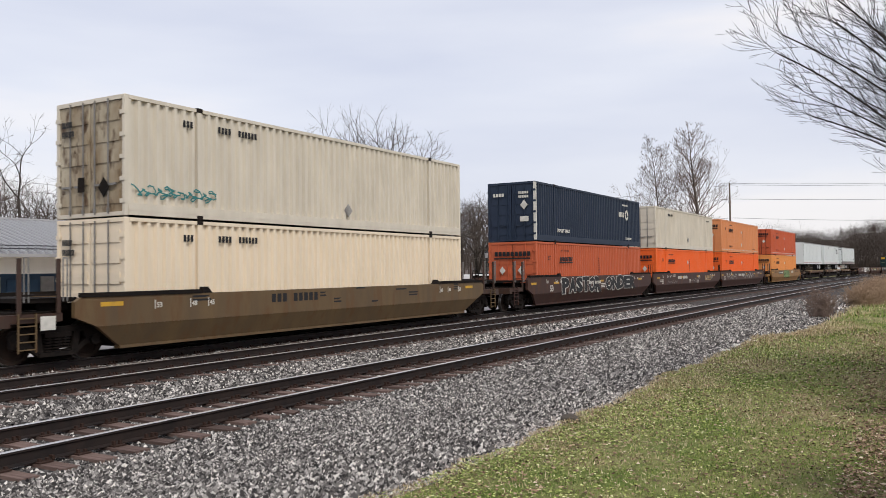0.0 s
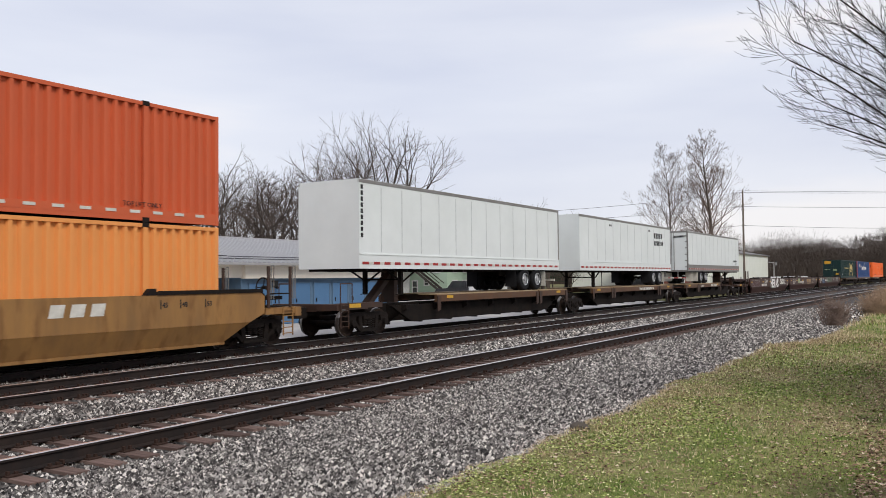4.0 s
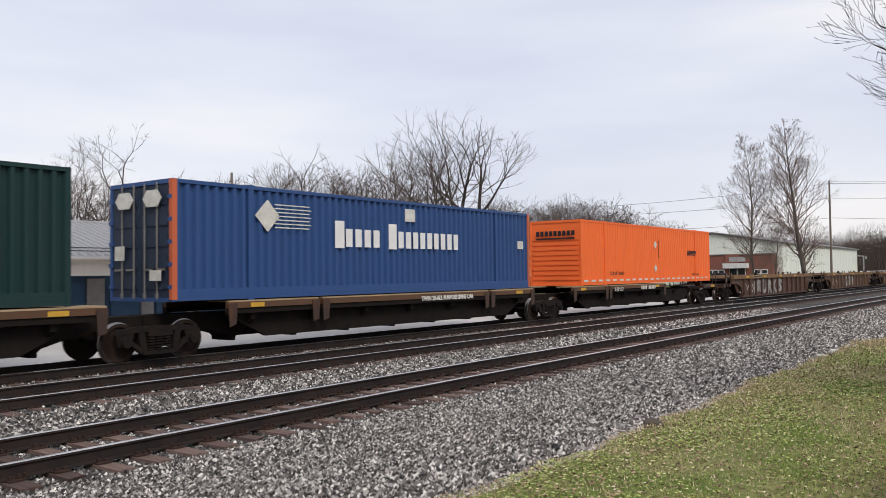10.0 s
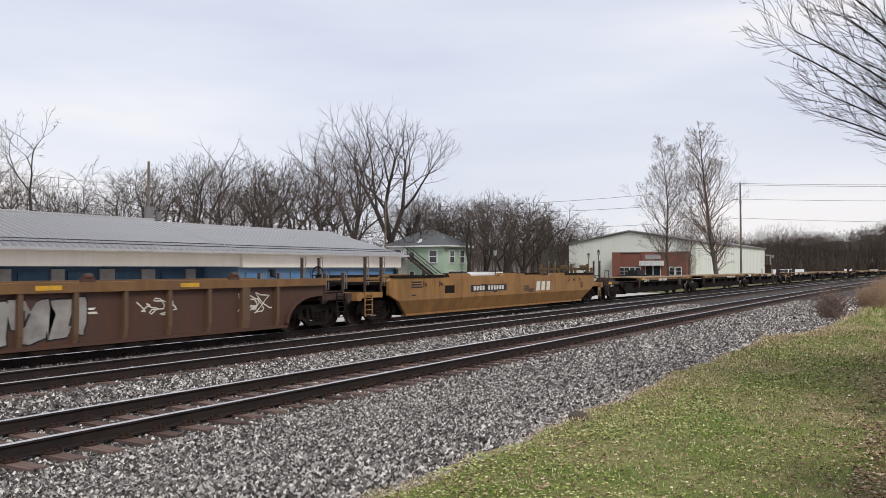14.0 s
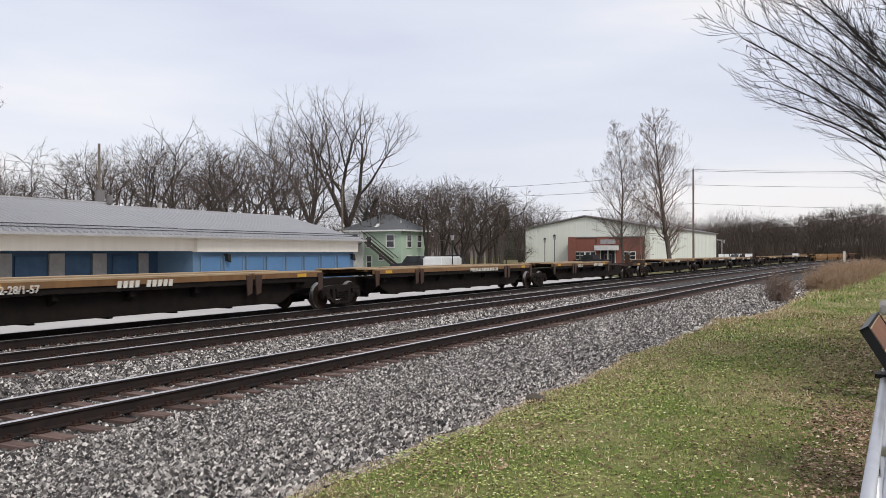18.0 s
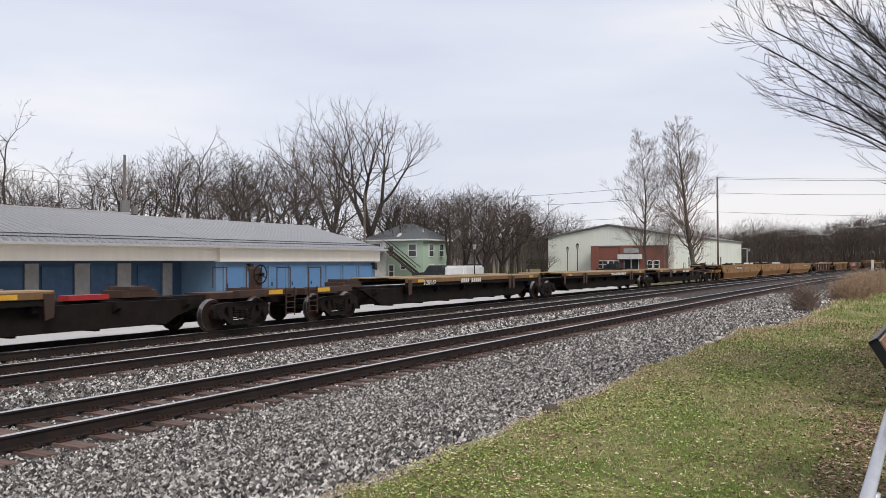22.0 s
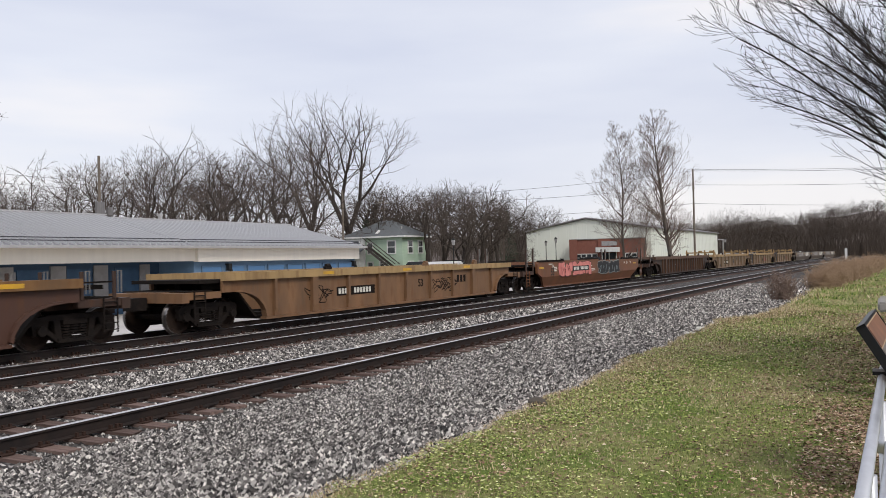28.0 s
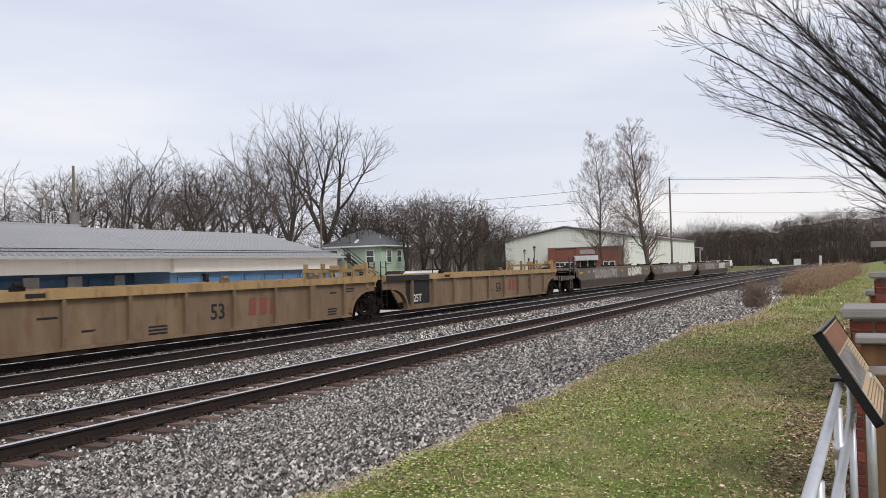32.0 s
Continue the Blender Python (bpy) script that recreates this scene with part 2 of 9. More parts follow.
P_GREENGREY = material("grey_green_spray_paint", (0.17, 0.20, 0.15), 0.6, second=(0.10, 0.13, 0.09), scale=2)
P_PALEGOLD = material("pale_gold_vinyl", (0.62, 0.47, 0.14), 0.5, second=(0.54, 0.41, 0.15), scale=2)
P_TEALGREY = material("grey_teal_spray_paint", (0.27, 0.33, 0.33), 0.6, second=(0.20, 0.24, 0.25), scale=2)
P_NAVYTAG = material("navy_spray_paint", (0.03, 0.045, 0.14), 0.6)
P_CLEANTAG = material("clean_white_spray_paint", (0.78, 0.77, 0.75), 0.5, second=(0.66, 0.64, 0.62), scale=2)
P_DARKTAG = material("maroon_spray_paint", (0.08, 0.03, 0.03), 0.6)
P_LIMETAG = material("dull_lime_spray_paint", (0.42, 0.46, 0.2), 0.6, second=(0.25, 0.36, 0.27), scale=2)

P_RUSTYDOOR = material("rust_stained_cream_steel", (0.50, 0.44, 0.33), 0.6, second=(0.20, 0.13, 0.065), scale=0.9, mixing=0.42, fine=(0.10, 0.06, 0.035), fine_scale=4.0, bump=0.15, bump_scale=9, stretch=(1.2, 1.2, 0.5))
BOXPAINT = {k: paint(k, c, d) for k, c, d in (
    ("aged_cream_steel", (0.68, 0.615, 0.51), 0.20), ("warm_cream_steel", (0.80, 0.68, 0.52), 0.10), ("navy_steel", (0.020, 0.032, 0.058), 0.08),
    ("dull_orange_steel", (0.53, 0.12, 0.05), 0.14), ("bright_orange_steel", (0.84, 0.15, 0.03), 0.06), ("sun_bleached_orange_steel", (0.70, 0.28, 0.115), 0.12),
    ("red_orange_steel", (0.58, 0.115, 0.045), 0.14), ("amber_orange_steel", (0.78, 0.31, 0.09), 0.10), ("dark_green_steel", (0.010, 0.034, 0.034), 0.08), ("mid_blue_steel", (0.03, 0.074, 0.205), 0.06))}


# ---- the train: lettering and sprayed shapes ----
def flat(bm, pts, y, depth=0.006):
    """A thin plate from an outline in x and z that stands proud of y, towards the lawn."""
    prism(bm, pts, y - depth, y)


def text_mesh(name, words, size, mat, bold=0.0):
    cu = bpy.data.curves.new(name, "FONT")
    cu.body, cu.size, cu.extrude, cu.offset, cu.resolution_u = words, size, 0.003, bold, 2
    ob = bpy.data.objects.new(name, cu)
    scene.collection.objects.link(ob)
    me = bpy.data.meshes.new_from_object(ob.evaluated_get(bpy.context.evaluated_depsgraph_get()))
    bpy.data.objects.remove(ob)
    me.materials.clear()
    me.materials.append(mat)
    me.transform(Matrix.Rotation(radians(90), 4, "X"))
    return me


WORDS = {}


def words(parent, text, x, y, z, size, mat, bold=0.01):
    key = (text, size, mat.name)
    if key not in WORDS:
        WORDS[key] = text_mesh("lettering", text, size, mat, bold)
    return share("lettering", WORDS[key], parent, pose(x, y - 0.004, z))


def bars(parent, n, x, y, z, w, h, mat, slant=0.0, under=False, name="marking", gaps=()):
    """Plain bars in place of a name or a number: n of them over the width w."""
    step = w / n
    bm = bmesh.new()
    flat(bm, [(0, 0), (step * 0.68, 0), (step * 0.68 + slant, h), (slant, h)], 0)
    me = mesh_of(name, bm, mat)
    for i in range(n):
        if i not in gaps:
            share(name, me, parent, pose(x + i * step, y, z))
    if under:
        bm = bmesh.new()
        flat(bm, [(x - 0.05, z - h * 0.45), (x + w, z - h * 0.45), (x + w, z - h * 0.18), (x - 0.05, z - h * 0.18)], y)
        part(name, bm, mat, parent)


def diamond(parent, x, y, z, r, mat, name="placard"):
    bm = bmesh.new()
    flat(bm, [(x - r, z), (x, z - r), (x + r, z), (x, z + r)], y)
    return part(name, bm, mat, parent)


def plate(parent, x0, x1, y, z0, z1, mat, name="marking"):
    bm = bmesh.new()
    flat(bm, [(x0, z0), (x1, z0), (x1, z1), (x0, z1)], y)
    return part(name, bm, mat, parent)


def spray_outline(rnd, x, z, w, h, grow):
    """One sprayed shape: a swollen block with a notch or two."""
    ph, k = rnd.uniform(0, 6.28), rnd.choice((2, 3, 3, 4))
    cuts = [(rnd.uniform(0, 6.28), rnd.uniform(0.35, 0.6)) for _ in range(rnd.choice((1, 2, 2)))]
    pts = []
    for j in range(32):
        a = 2 * math.pi * j / 32
        r = 1 + 0.10 * math.sin(k * a + ph) + rnd.uniform(-0.03, 0.03)
        for c, deep in cuts:
            r *= 1 - deep * math.exp(-((math.remainder(a - c, 2 * math.pi)) / 0.2) ** 2)
        ca, sa = math.cos(a), math.sin(a)
        sq = 1 / max(abs(ca), abs(sa)) ** 0.8
        pts.append((x + ca * sq * r * (0.49 * w + grow), min(max(z + sa * sq * r * (0.47 * h + grow), z - h / 2 - 0.04), z + h / 2 + 0.04)))
    return pts


def sprayed(parent, x0, x1, y, z0, z1, n, fill, edge, seed, name="graffiti", label=""):
    """A row of n sprayed shapes with a darker edge and a few inner strokes."""
    rnd = random.Random(seed)
    w, h = (x1 - x0) / n, z1 - z0
    for i in range(n):
        cx, cz = x0 + (i + 0.5) * w + rnd.uniform(-0.05, 0.05) * w, (z0 + z1) / 2 + rnd.uniform(-0.04, 0.04) * h
        one = rnd.randrange(10 ** 6)
        for mat, grow, lift in ((edge, 0.035, 0.0), (fill, 0.0, 0.004)):
            bm = bmesh.new()
            prism(bm, spray_outline(random.Random(one), cx, cz, w, h, grow), y - 0.005 - lift - 0.0004 * i, y + 0.001)
            bmesh.ops.triangulate(bm, faces=[f for f in bm.faces if len(f.verts) > 4])
            part(name, bm, mat, parent, label)
        for _ in range(2):
            bm = bmesh.new()
            ox, oz = cx + rnd.uniform(-0.2, 0.2) * w, cz + rnd.uniform(-0.15, 0.15) * h
            dx, dz = rnd.uniform(-0.12, 0.12) * w, rnd.uniform(0.1, 0.26) * h
            prism(bm, [(ox - 0.022 - dx, oz - dz), (ox + 0.022 - dx, oz - dz), (ox + 0.028 + dx, oz + dz), (ox - 0.028 + dx, oz + dz)], y - 0.0165, y - 0.002)
            part("graffiti_line", bm, edge, parent)


def tag(parent, text, x0, x1, y, z0, z1, fill, edge, seed, fat=0.09, label=""):
    """Sprayed letters, each swollen, stretched to its place and a little askew."""
    rnd = random.Random(seed)
    w, h = (x1 - x0) / len(text), z1 - z0
    for i, ch in enumerate(text):
        thin = 0.45 if ch in "1I" else 1.02
        lean, drop, tall = rnd.uniform(-0.08, 0.16), rnd.uniform(-0.05, 0.05) * h, rnd.uniform(0.92, 1.06)
        for mat, grow, lift in ((edge, 0.04, 0.004), (fill, 0.0, 0.011)):
            if mat is None:
                continue
            me = text_mesh("graffiti", ch, 1.0, mat, fat + grow)
            vs = [v.co for v in me.vertices]
            a, b, c, d = min(v.x for v in vs), max(v.x for v in vs), min(v.z for v in vs), max(v.z for v in vs)
            k = 1 + 2 * grow
            for v in me.vertices:
                u, q = (v.co.x - (a + b) / 2) / (b - a) * k, (v.co.z - (c + d) / 2) / (d - c) * k
                v.co.x = x0 + (i + 0.5) * w + u * w * thin + lean * q * h
                v.co.z = (z0 + z1) / 2 + drop + q * h * tall
            ob = share("graffiti", me, parent, pose(0, y - lift - 0.0006 * i, 0))
            if label:
                ob["label"] = label


def load_marks(car, y, z, mat, xs=(-7.4, -6.3, -5.7), size=0.17):
    """The stencilled container lengths, each beside its tick."""
    for x, t in zip(xs, ("53", "48", "45")):
        words(car, t, x + 0.06, y, z, size, mat, 0.004)
        plate(car, x, x + 0.03, y, z - 0.04, z + 0.18, mat, "tick")


def scrawl(parent, x0, x1, y, z0, z1, n, mat, seed, wide=0.03):
    """One thin, looping line sprayed by a quick arm."""
    rnd = random.Random(seed)
    steps = n * 7
    pts, amp, ph = [], 0.5 * (z1 - z0), rnd.uniform(0, 6.28)
    for i in range(steps + 1):
        t = i / steps
        a = 2 * math.pi * t * n * 0.5 + ph
        k = 0.7 + 0.3 * math.sin(a * 0.37 + ph)
        pts.append(Vector((x0 + (x1 - x0) * t + 0.95 * amp * math.sin(a * 2 + 0.8) * k, (z0 + z1) / 2 + amp * k * math.sin(a + 0.5 * math.sin(2.3 * a)))))
    bm = bmesh.new()
    prev = None
    for i, p in enumerate(pts):
        d = (pts[min(i + 1, steps)] - pts[max(i - 1, 0)])
        o = Vector((-d.y, d.x)).normalized() * wide / 2 if d.length > 1e-5 else Vector((0, wide / 2))
        yy = y - 0.003 - 0.00005 * i
        row = [bm.verts.new((p.x + o.x, yy, p.y + o.y)), bm.verts.new((p.x - o.x, yy, p.y - o.y)), bm.verts.new((p.x - o.x, y + 0.001, p.y - o.y)), bm.verts.new((p.x + o.x, y + 0.001, p.y + o.y))]
        if prev:
            for q in range(4):
                bm.faces.new((prev[q], prev[(q + 1) % 4], row[(q + 1) % 4], row[q]))
        prev = row
    part("graffiti_line", bm, mat, parent)


# ---- the train: running gear ----
def wheel_mesh():
    prof = [(0.0, -0.09), (0.12, -0.09), (0.13, -0.04), (0.33, -0.02), (0.36, -0.07), (0.432, -0.07), (0.44, -0.05), (0.443, 0.05), (0.468, 0.055), (0.462, 0.075), (0.36, 0.075), (0.32, 0.02), (0.0, 0.03)]
    n = 28
    vs, fs, ms = [], [], []
    for i in range(n):
        a = 2 * math.pi * i / n
        vs += [(r * math.cos(a), y, r * math.sin(a)) for r, y in prof]
    k = len(prof)
    for i in range(n):
        j = (i + 1) % n
        for p in range(k - 1):
            fs.append((i * k + p, j * k + p, j * k + p + 1, i * k + p + 1))
            ms.append(1 if p in (5, 6, 7) else 0)
    me = bpy.data.meshes.new("wheel")
    me.from_pydata(vs, [], fs)
    me.materials.append(P_WHEEL)
    me.materials.append(P_TREAD)
    me.polygons.foreach_set("material_index", ms)
    me.validate()
    return me


def side_frame_mesh():
    bm = bmesh.new()
    prism(bm, [(-1.12, 0.62), (-1.02, 0.74), (-0.62, 0.79), (0.62, 0.79), (1.02, 0.74), (1.12, 0.62), (0.66, 0.66), (-0.66, 0.66)], -0.075, 0.075)
    for s in (-1, 1):
        prism(bm, [(s * 0.40, 0.67), (s * 0.56, 0.67), (s * 0.50, 0.30), (s * 0.34, 0.22)][::s], -0.07, 0.07)
        prism(bm, [(s * 0.66, 0.67), (s * 1.11, 0.64), (s * 1.06, 0.36), (s * 0.74, 0.36)][::s], -0.06, 0.06)
        prism(bm, [(s * 0.34, 0.20), (s * 0.72, 0.50), (s * 0.78, 0.42), (s * 0.46, 0.16)][::s], -0.065, 0.065)
        tube(bm, (s * 0.89, -0.16, 0.45), (s * 0.89, 0.02, 0.45), 0.115, n=12)
    box(bm, -0.46, 0.46, -0.1, 0.1, 0.15, 0.24)
    box(bm, -0.32, 0.32, -0.09, 0.09, 0.56, 0.66)
    for sx in (-0.22, 0.0, 0.22):
        for k in range(5):
            tube(bm, (sx, -0.01, 0.25 + k * 0.062), (sx, -0.01, 0.283 + k * 0.062), 0.1, n=10)
    return mesh_of("side_frame", bm, P_BLACK)


def bolster_mesh():
    bm = bmesh.new()
    box(bm, -0.2, 0.2, -1.0, 1.0, 0.4, 0.66)
    tube(bm, (0, 0, 0.62), (0, 0, 0.82), 0.2, n=12)
    for s in (-0.89, 0.89):
        tube(bm, (s, -0.95, 0.45), (s, 0.95, 0.45), 0.08, n=10)
        box(bm, s * 0.55 - 0.05, s * 0.55 + 0.05, -0.8, 0.8, 0.3, 0.42)
    return mesh_of("truck", bm, P_BLACK)


WHEEL, SIDE_FRAME, BOLSTER = wheel_mesh(), side_frame_mesh(), bolster_mesh()


def truck(car, x):
    t = share("truck", BOLSTER, car, pose(x, 0, 0))
    for s in (-1, 1):
        share("side_frame", SIDE_FRAME, t, pose(0, s * 1.0, 0, 0, 0, 0 if s < 0 else 180))
        for a in (-0.89, 0.89):
            share("wheel", WHEEL, t, pose(a, s * 0.755, 0.44, 0, 0, 0 if s < 0 else 180))
    return t


def coupler_mesh():
    bm = bmesh.new()
    box(bm, 0, 1.55, -0.11, 0.11, 0.72, 0.95)
    box(bm, 1.4, 1.85, -0.2, 0.2, 0.66, 1.0)
    return mesh_of("coupler", bm, P_BLACK)


def ladder_mesh(mat, z0, z1, w=0.42, rungs=5):
    bm = bmesh.new()
    zs = [z0]
    for i in range(rungs):
        z = z0 + (z1 - z0) * (i + 0.4) / rungs
        zs += [z - 0.012, z + 0.012]
    zs.append(z1)
    lattice(bm, [0, 0.028, w - 0.028, w], zs, lambda i, j: i != 1 or j % 2 == 1, lambda u, v, k: (u, 0.016 - 0.032 * k, v))
    return mesh_of("ladder", bm, mat)


def brake_wheel_mesh():
    bm = bmesh.new()
    n, r = 14, 0.28
    ring = [(r * math.cos(2 * math.pi * i / n), r * math.sin(2 * math.pi * i / n)) for i in range(n)]
    for (a, b), (c, d) in zip(ring, ring[1:] + ring[:1]):
        tube(bm, (0, a, b), (0, c, d), 0.02, n=5)
    for i in range(0, n, 4):
        tube(bm, (0, 0, 0), (0, *ring[i]), 0.015, n=5)
    tube(bm, (-0.12, 0, 0), (0.02, 0, 0), 0.05, n=8)
    return mesh_of("brake_wheel", bm, P_BLACK)


COUPLER, BRAKE = coupler_mesh(), brake_wheel_mesh()
LADDERS = {}


def ladder(car, x, y, mat, z0=0.35, z1=2.1):
    key = (mat.name, z0, z1)
    if key not in LADDERS:
        LADDERS[key] = ladder_mesh(mat, z0, z1)
    share("ladder", LADDERS[key], car, pose(x, y, 0))


HALF = 9.85


def loop_mesh():
    """A bent grab iron that stands on a post."""
    bm = bmesh.new()
    lattice(bm, [0, 0.022, 0.10, 0.122], [0, 0.93, 0.955], lambda i, j: i != 1 or j == 1, lambda u, v, k: (u, 0.011 - 0.022 * k, v))
    return mesh_of("grab_loop", bm, P_RAILGREY)


def shelf_mesh():
    bm = bmesh.new()
    box(bm, -0.35, 0.35, -0.05, 0.05, 0, 0.185)
    return mesh_of("shelf_bracket", bevelled(bm, 0.01), P_UNDER)


LOOP, SHELF = loop_mesh(), shelf_mesh()
POST_MESHES = {}


def POSTS(mat):
    if mat.name not in POST_MESHES:
        bm = bmesh.new()
        box(bm, -0.045, 0.045, -0.03, 0.03, 0, 1.18)
        POST_MESHES[mat.name] = mesh_of("stanchion", bevelled(bm, 0.008), mat)
    return POST_MESHES[mat.name]



def outer_end(car, s, mat, rails=True, wheel=False, out=9.65, tall=1.0):
    """The platform over an outer truck, with its coupler, steps and grab irons."""
    bm = bmesh.new()
    box(bm, *sorted((s * 9.3, s * 11.15)), -0.62, 0.62, 0.86, 1.12)
    box(bm, *sorted((s * 10.95, s * 11.2)), -1.4, 1.4, 0.84, 1.1)
    box(bm, *sorted((s * 9.75, s * 10.95)), -1.38, -1.2, 0.92, 1.1)
    box(bm, *sorted((s * 9.75, s * 10.95)), 1.2, 1.38, 0.92, 1.1)
    part("end_platform", bm, P_SPINE if mat in (P_TTXBROWN, P_DARKBROWN, P_MIXED, P_BNSF, P_FEC) else mat, car)
    bm = bmesh.new()
    us = [9.9]
    for i in range(6):
        us += [9.9 + i * 0.18 + 0.1, 9.9 + (i + 1) * 0.18]
    us = sorted(s * u for u in us[:-1])
    lattice(bm, us, [-1.2, -1.1, 1.1, 1.2], lambda i, j: j != 1 or i % 2 == 0, lambda u, v, k: (u, v, 1.115 + 0.03 * k))
    part("walkway_grating", bm, P_UNDER, car)
    share("coupler", COUPLER, car, pose(s * 9.9, 0, 0, 0, 0, 0 if s > 0 else 180))
    truck(car, s * out)
    ladder(car, s * 10.6 - 0.2, -1.42, P_BLACK if tall < 1 else mat, 0.3, 1.12)
    bm = bmesh.new()
    box(bm, *sorted((s * 9.35, s * 10.5)), -1.3, 1.3, 1.33, 1.43)
    part("end_shelf", bm, P_UNDER, car)
    for y in (-1.0, -0.1, 0.8):
        share("shelf_bracket", SHELF, car, pose(s * 9.75, y, 1.145))
    if rails:
        for y in (-1.38, 1.34):
            for x in (9.85, 10.75):
                st = share("stanchion", POSTS(P_SPINE), car, pose(s * x, y, 1.1) @ Matrix.Diagonal((1, 1, tall, 1)))
                share("grab_loop", LOOP, st, pose(0.1, 0, 0.25))
            bm = bmesh.new()
            lattice(bm, sorted((s * 9.9, s * 10.7)), [1.48, 1.52], lambda i, j: True, lambda u, v, k: (u, y + 0.04 * k - 0.02, v))
            part("handrail", bm, P_BLACK, car)
    if wheel:
        share("brake_wheel", BRAKE, car, pose(s * 10.3, -0.75, 1.68, 0, 0, 90))
        bm = bmesh.new()
        tube(bm, (s * 10.3, -0.7, 1.1), (s * 10.3, -0.7, 1.68), 0.04, n=6)
        tube(bm, (s * 10.05, 0.2, 1.35), (s * 10.05, -0.9, 1.35), 0.2, n=12)
        part("brake_rigging", bm, P_BLACK, car)


def inner_end(car, s, mat, with_truck):
    bm = bmesh.new()
    box(bm, *sorted((s * 9.2, s * HALF)), -0.6, 0.6, 0.8, 1.2)
    box(bm, *sorted((s * 9.45, s * 9.6)), -1.3, 1.3, 0.95, 1.45)
    part("end_platform", bm, P_UNDER, car)
    ladder(car, s * 9.62 - 0.2, -1.4, P_BLACK, 0.35, 2.15)
    if with_truck:
        truck(car, s * HALF)


def slab(bm, outer, inner):
    """Two matching outlines of points joined into one closed shell."""
    a, b = [bm.verts.new(p) for p in outer], [bm.verts.new(p) for p in inner]
    n = len(a)
    bm.faces.new(a)
    bm.faces.new(b[::-1])
    for i in range(n):
        bm.faces.new((a[i], b[i], b[(i + 1) % n], a[(i + 1) % n]))


def smooth_sides(car, mat, top=1.55, fold=0.76, humps=0):
    """Folded plate sides: an upright upper band and a lower band that leans in."""
    for s in (-1, 1):
        bm = bmesh.new()
        y, yi = s * 1.52, s * 1.40
        slab(bm, [(x, y, z) for x, z in ((-9.55, top - 0.1), (-9.4, top), (9.4, top), (9.55, top - 0.1), (9.55, 0.98), (9.0, fold), (-9.0, fold), (-9.55, 0.98))],
             [(x, yi, z) for x, z in ((-9.55, top - 0.1), (-9.4, top), (9.4, top), (9.55, top - 0.1), (9.55, 0.98), (9.0, fold), (-9.0, fold), (-9.55, 0.98))])
        part("side_panel", bm, mat, car)
        bm = bmesh.new()
        slab(bm, [(-9.0, y, fold - 0.002), (9.0, y, fold - 0.002), (8.25, s * 1.30, 0.27), (-8.25, s * 1.30, 0.27)], [(-9.0, yi, fold - 0.002), (9.0, yi, fold - 0.002), (8.25, s * 1.2, 0.27), (-8.25, s * 1.2, 0.27)])
        part("lower_side_panel", bm, mat, car)
        bm = bmesh.new()
        box(bm, -8.25, 8.25, *sorted((s * 1.33, s * 1.12)), 0.2, 0.268)
        part("bottom_sill", bm, mat, car)
        for e in (-1, 1):
            bm = bmesh.new()
            prism(bm, [(e * 5.9, top + 0.002), (e * 9.4, top + 0.002), (e * 9.4, top + 0.10), (e * 6.0, top + 0.10)][::e], *sorted((s * 1.55, s * 1.42)))
            part("container_guide", bm, P_UNDER, car)
            bm = bmesh.new()
            prism(bm, [(e * 5.55, top + 0.002), (e * 5.88, top + 0.002), (e * 5.88, top + 0.16), (e * 5.7, top + 0.16)][::e], *sorted((s * 1.53, s * 1.40)))
            part("guide_shoe", bm, P_BLACK, car)
        for k in range(humps):
            x = -5.0 + k * 10.0 / max(humps - 1, 1)
            bm = bmesh.new()
            prism(bm, [(x - 1.2, top + 0.002), (x + 1.2, top + 0.002), (x + 0.95, top + 0.11), (x - 0.95, top + 0.11)], *sorted((s * 1.50, s * 1.36)))
            part("container_guide", bm, mat, car)
            if s < 0:
                bm = bmesh.new()
                prism(bm, [(x - 1.25, 1.4), (x - 0.95, 1.24), (x + 0.95, 1.24), (x + 1.25, 1.4), (x + 1.2, 1.42), (x - 1.2, 1.42)], -1.535, -1.519)
                part("stiffener", bm, mat, car)


RIBS = {}


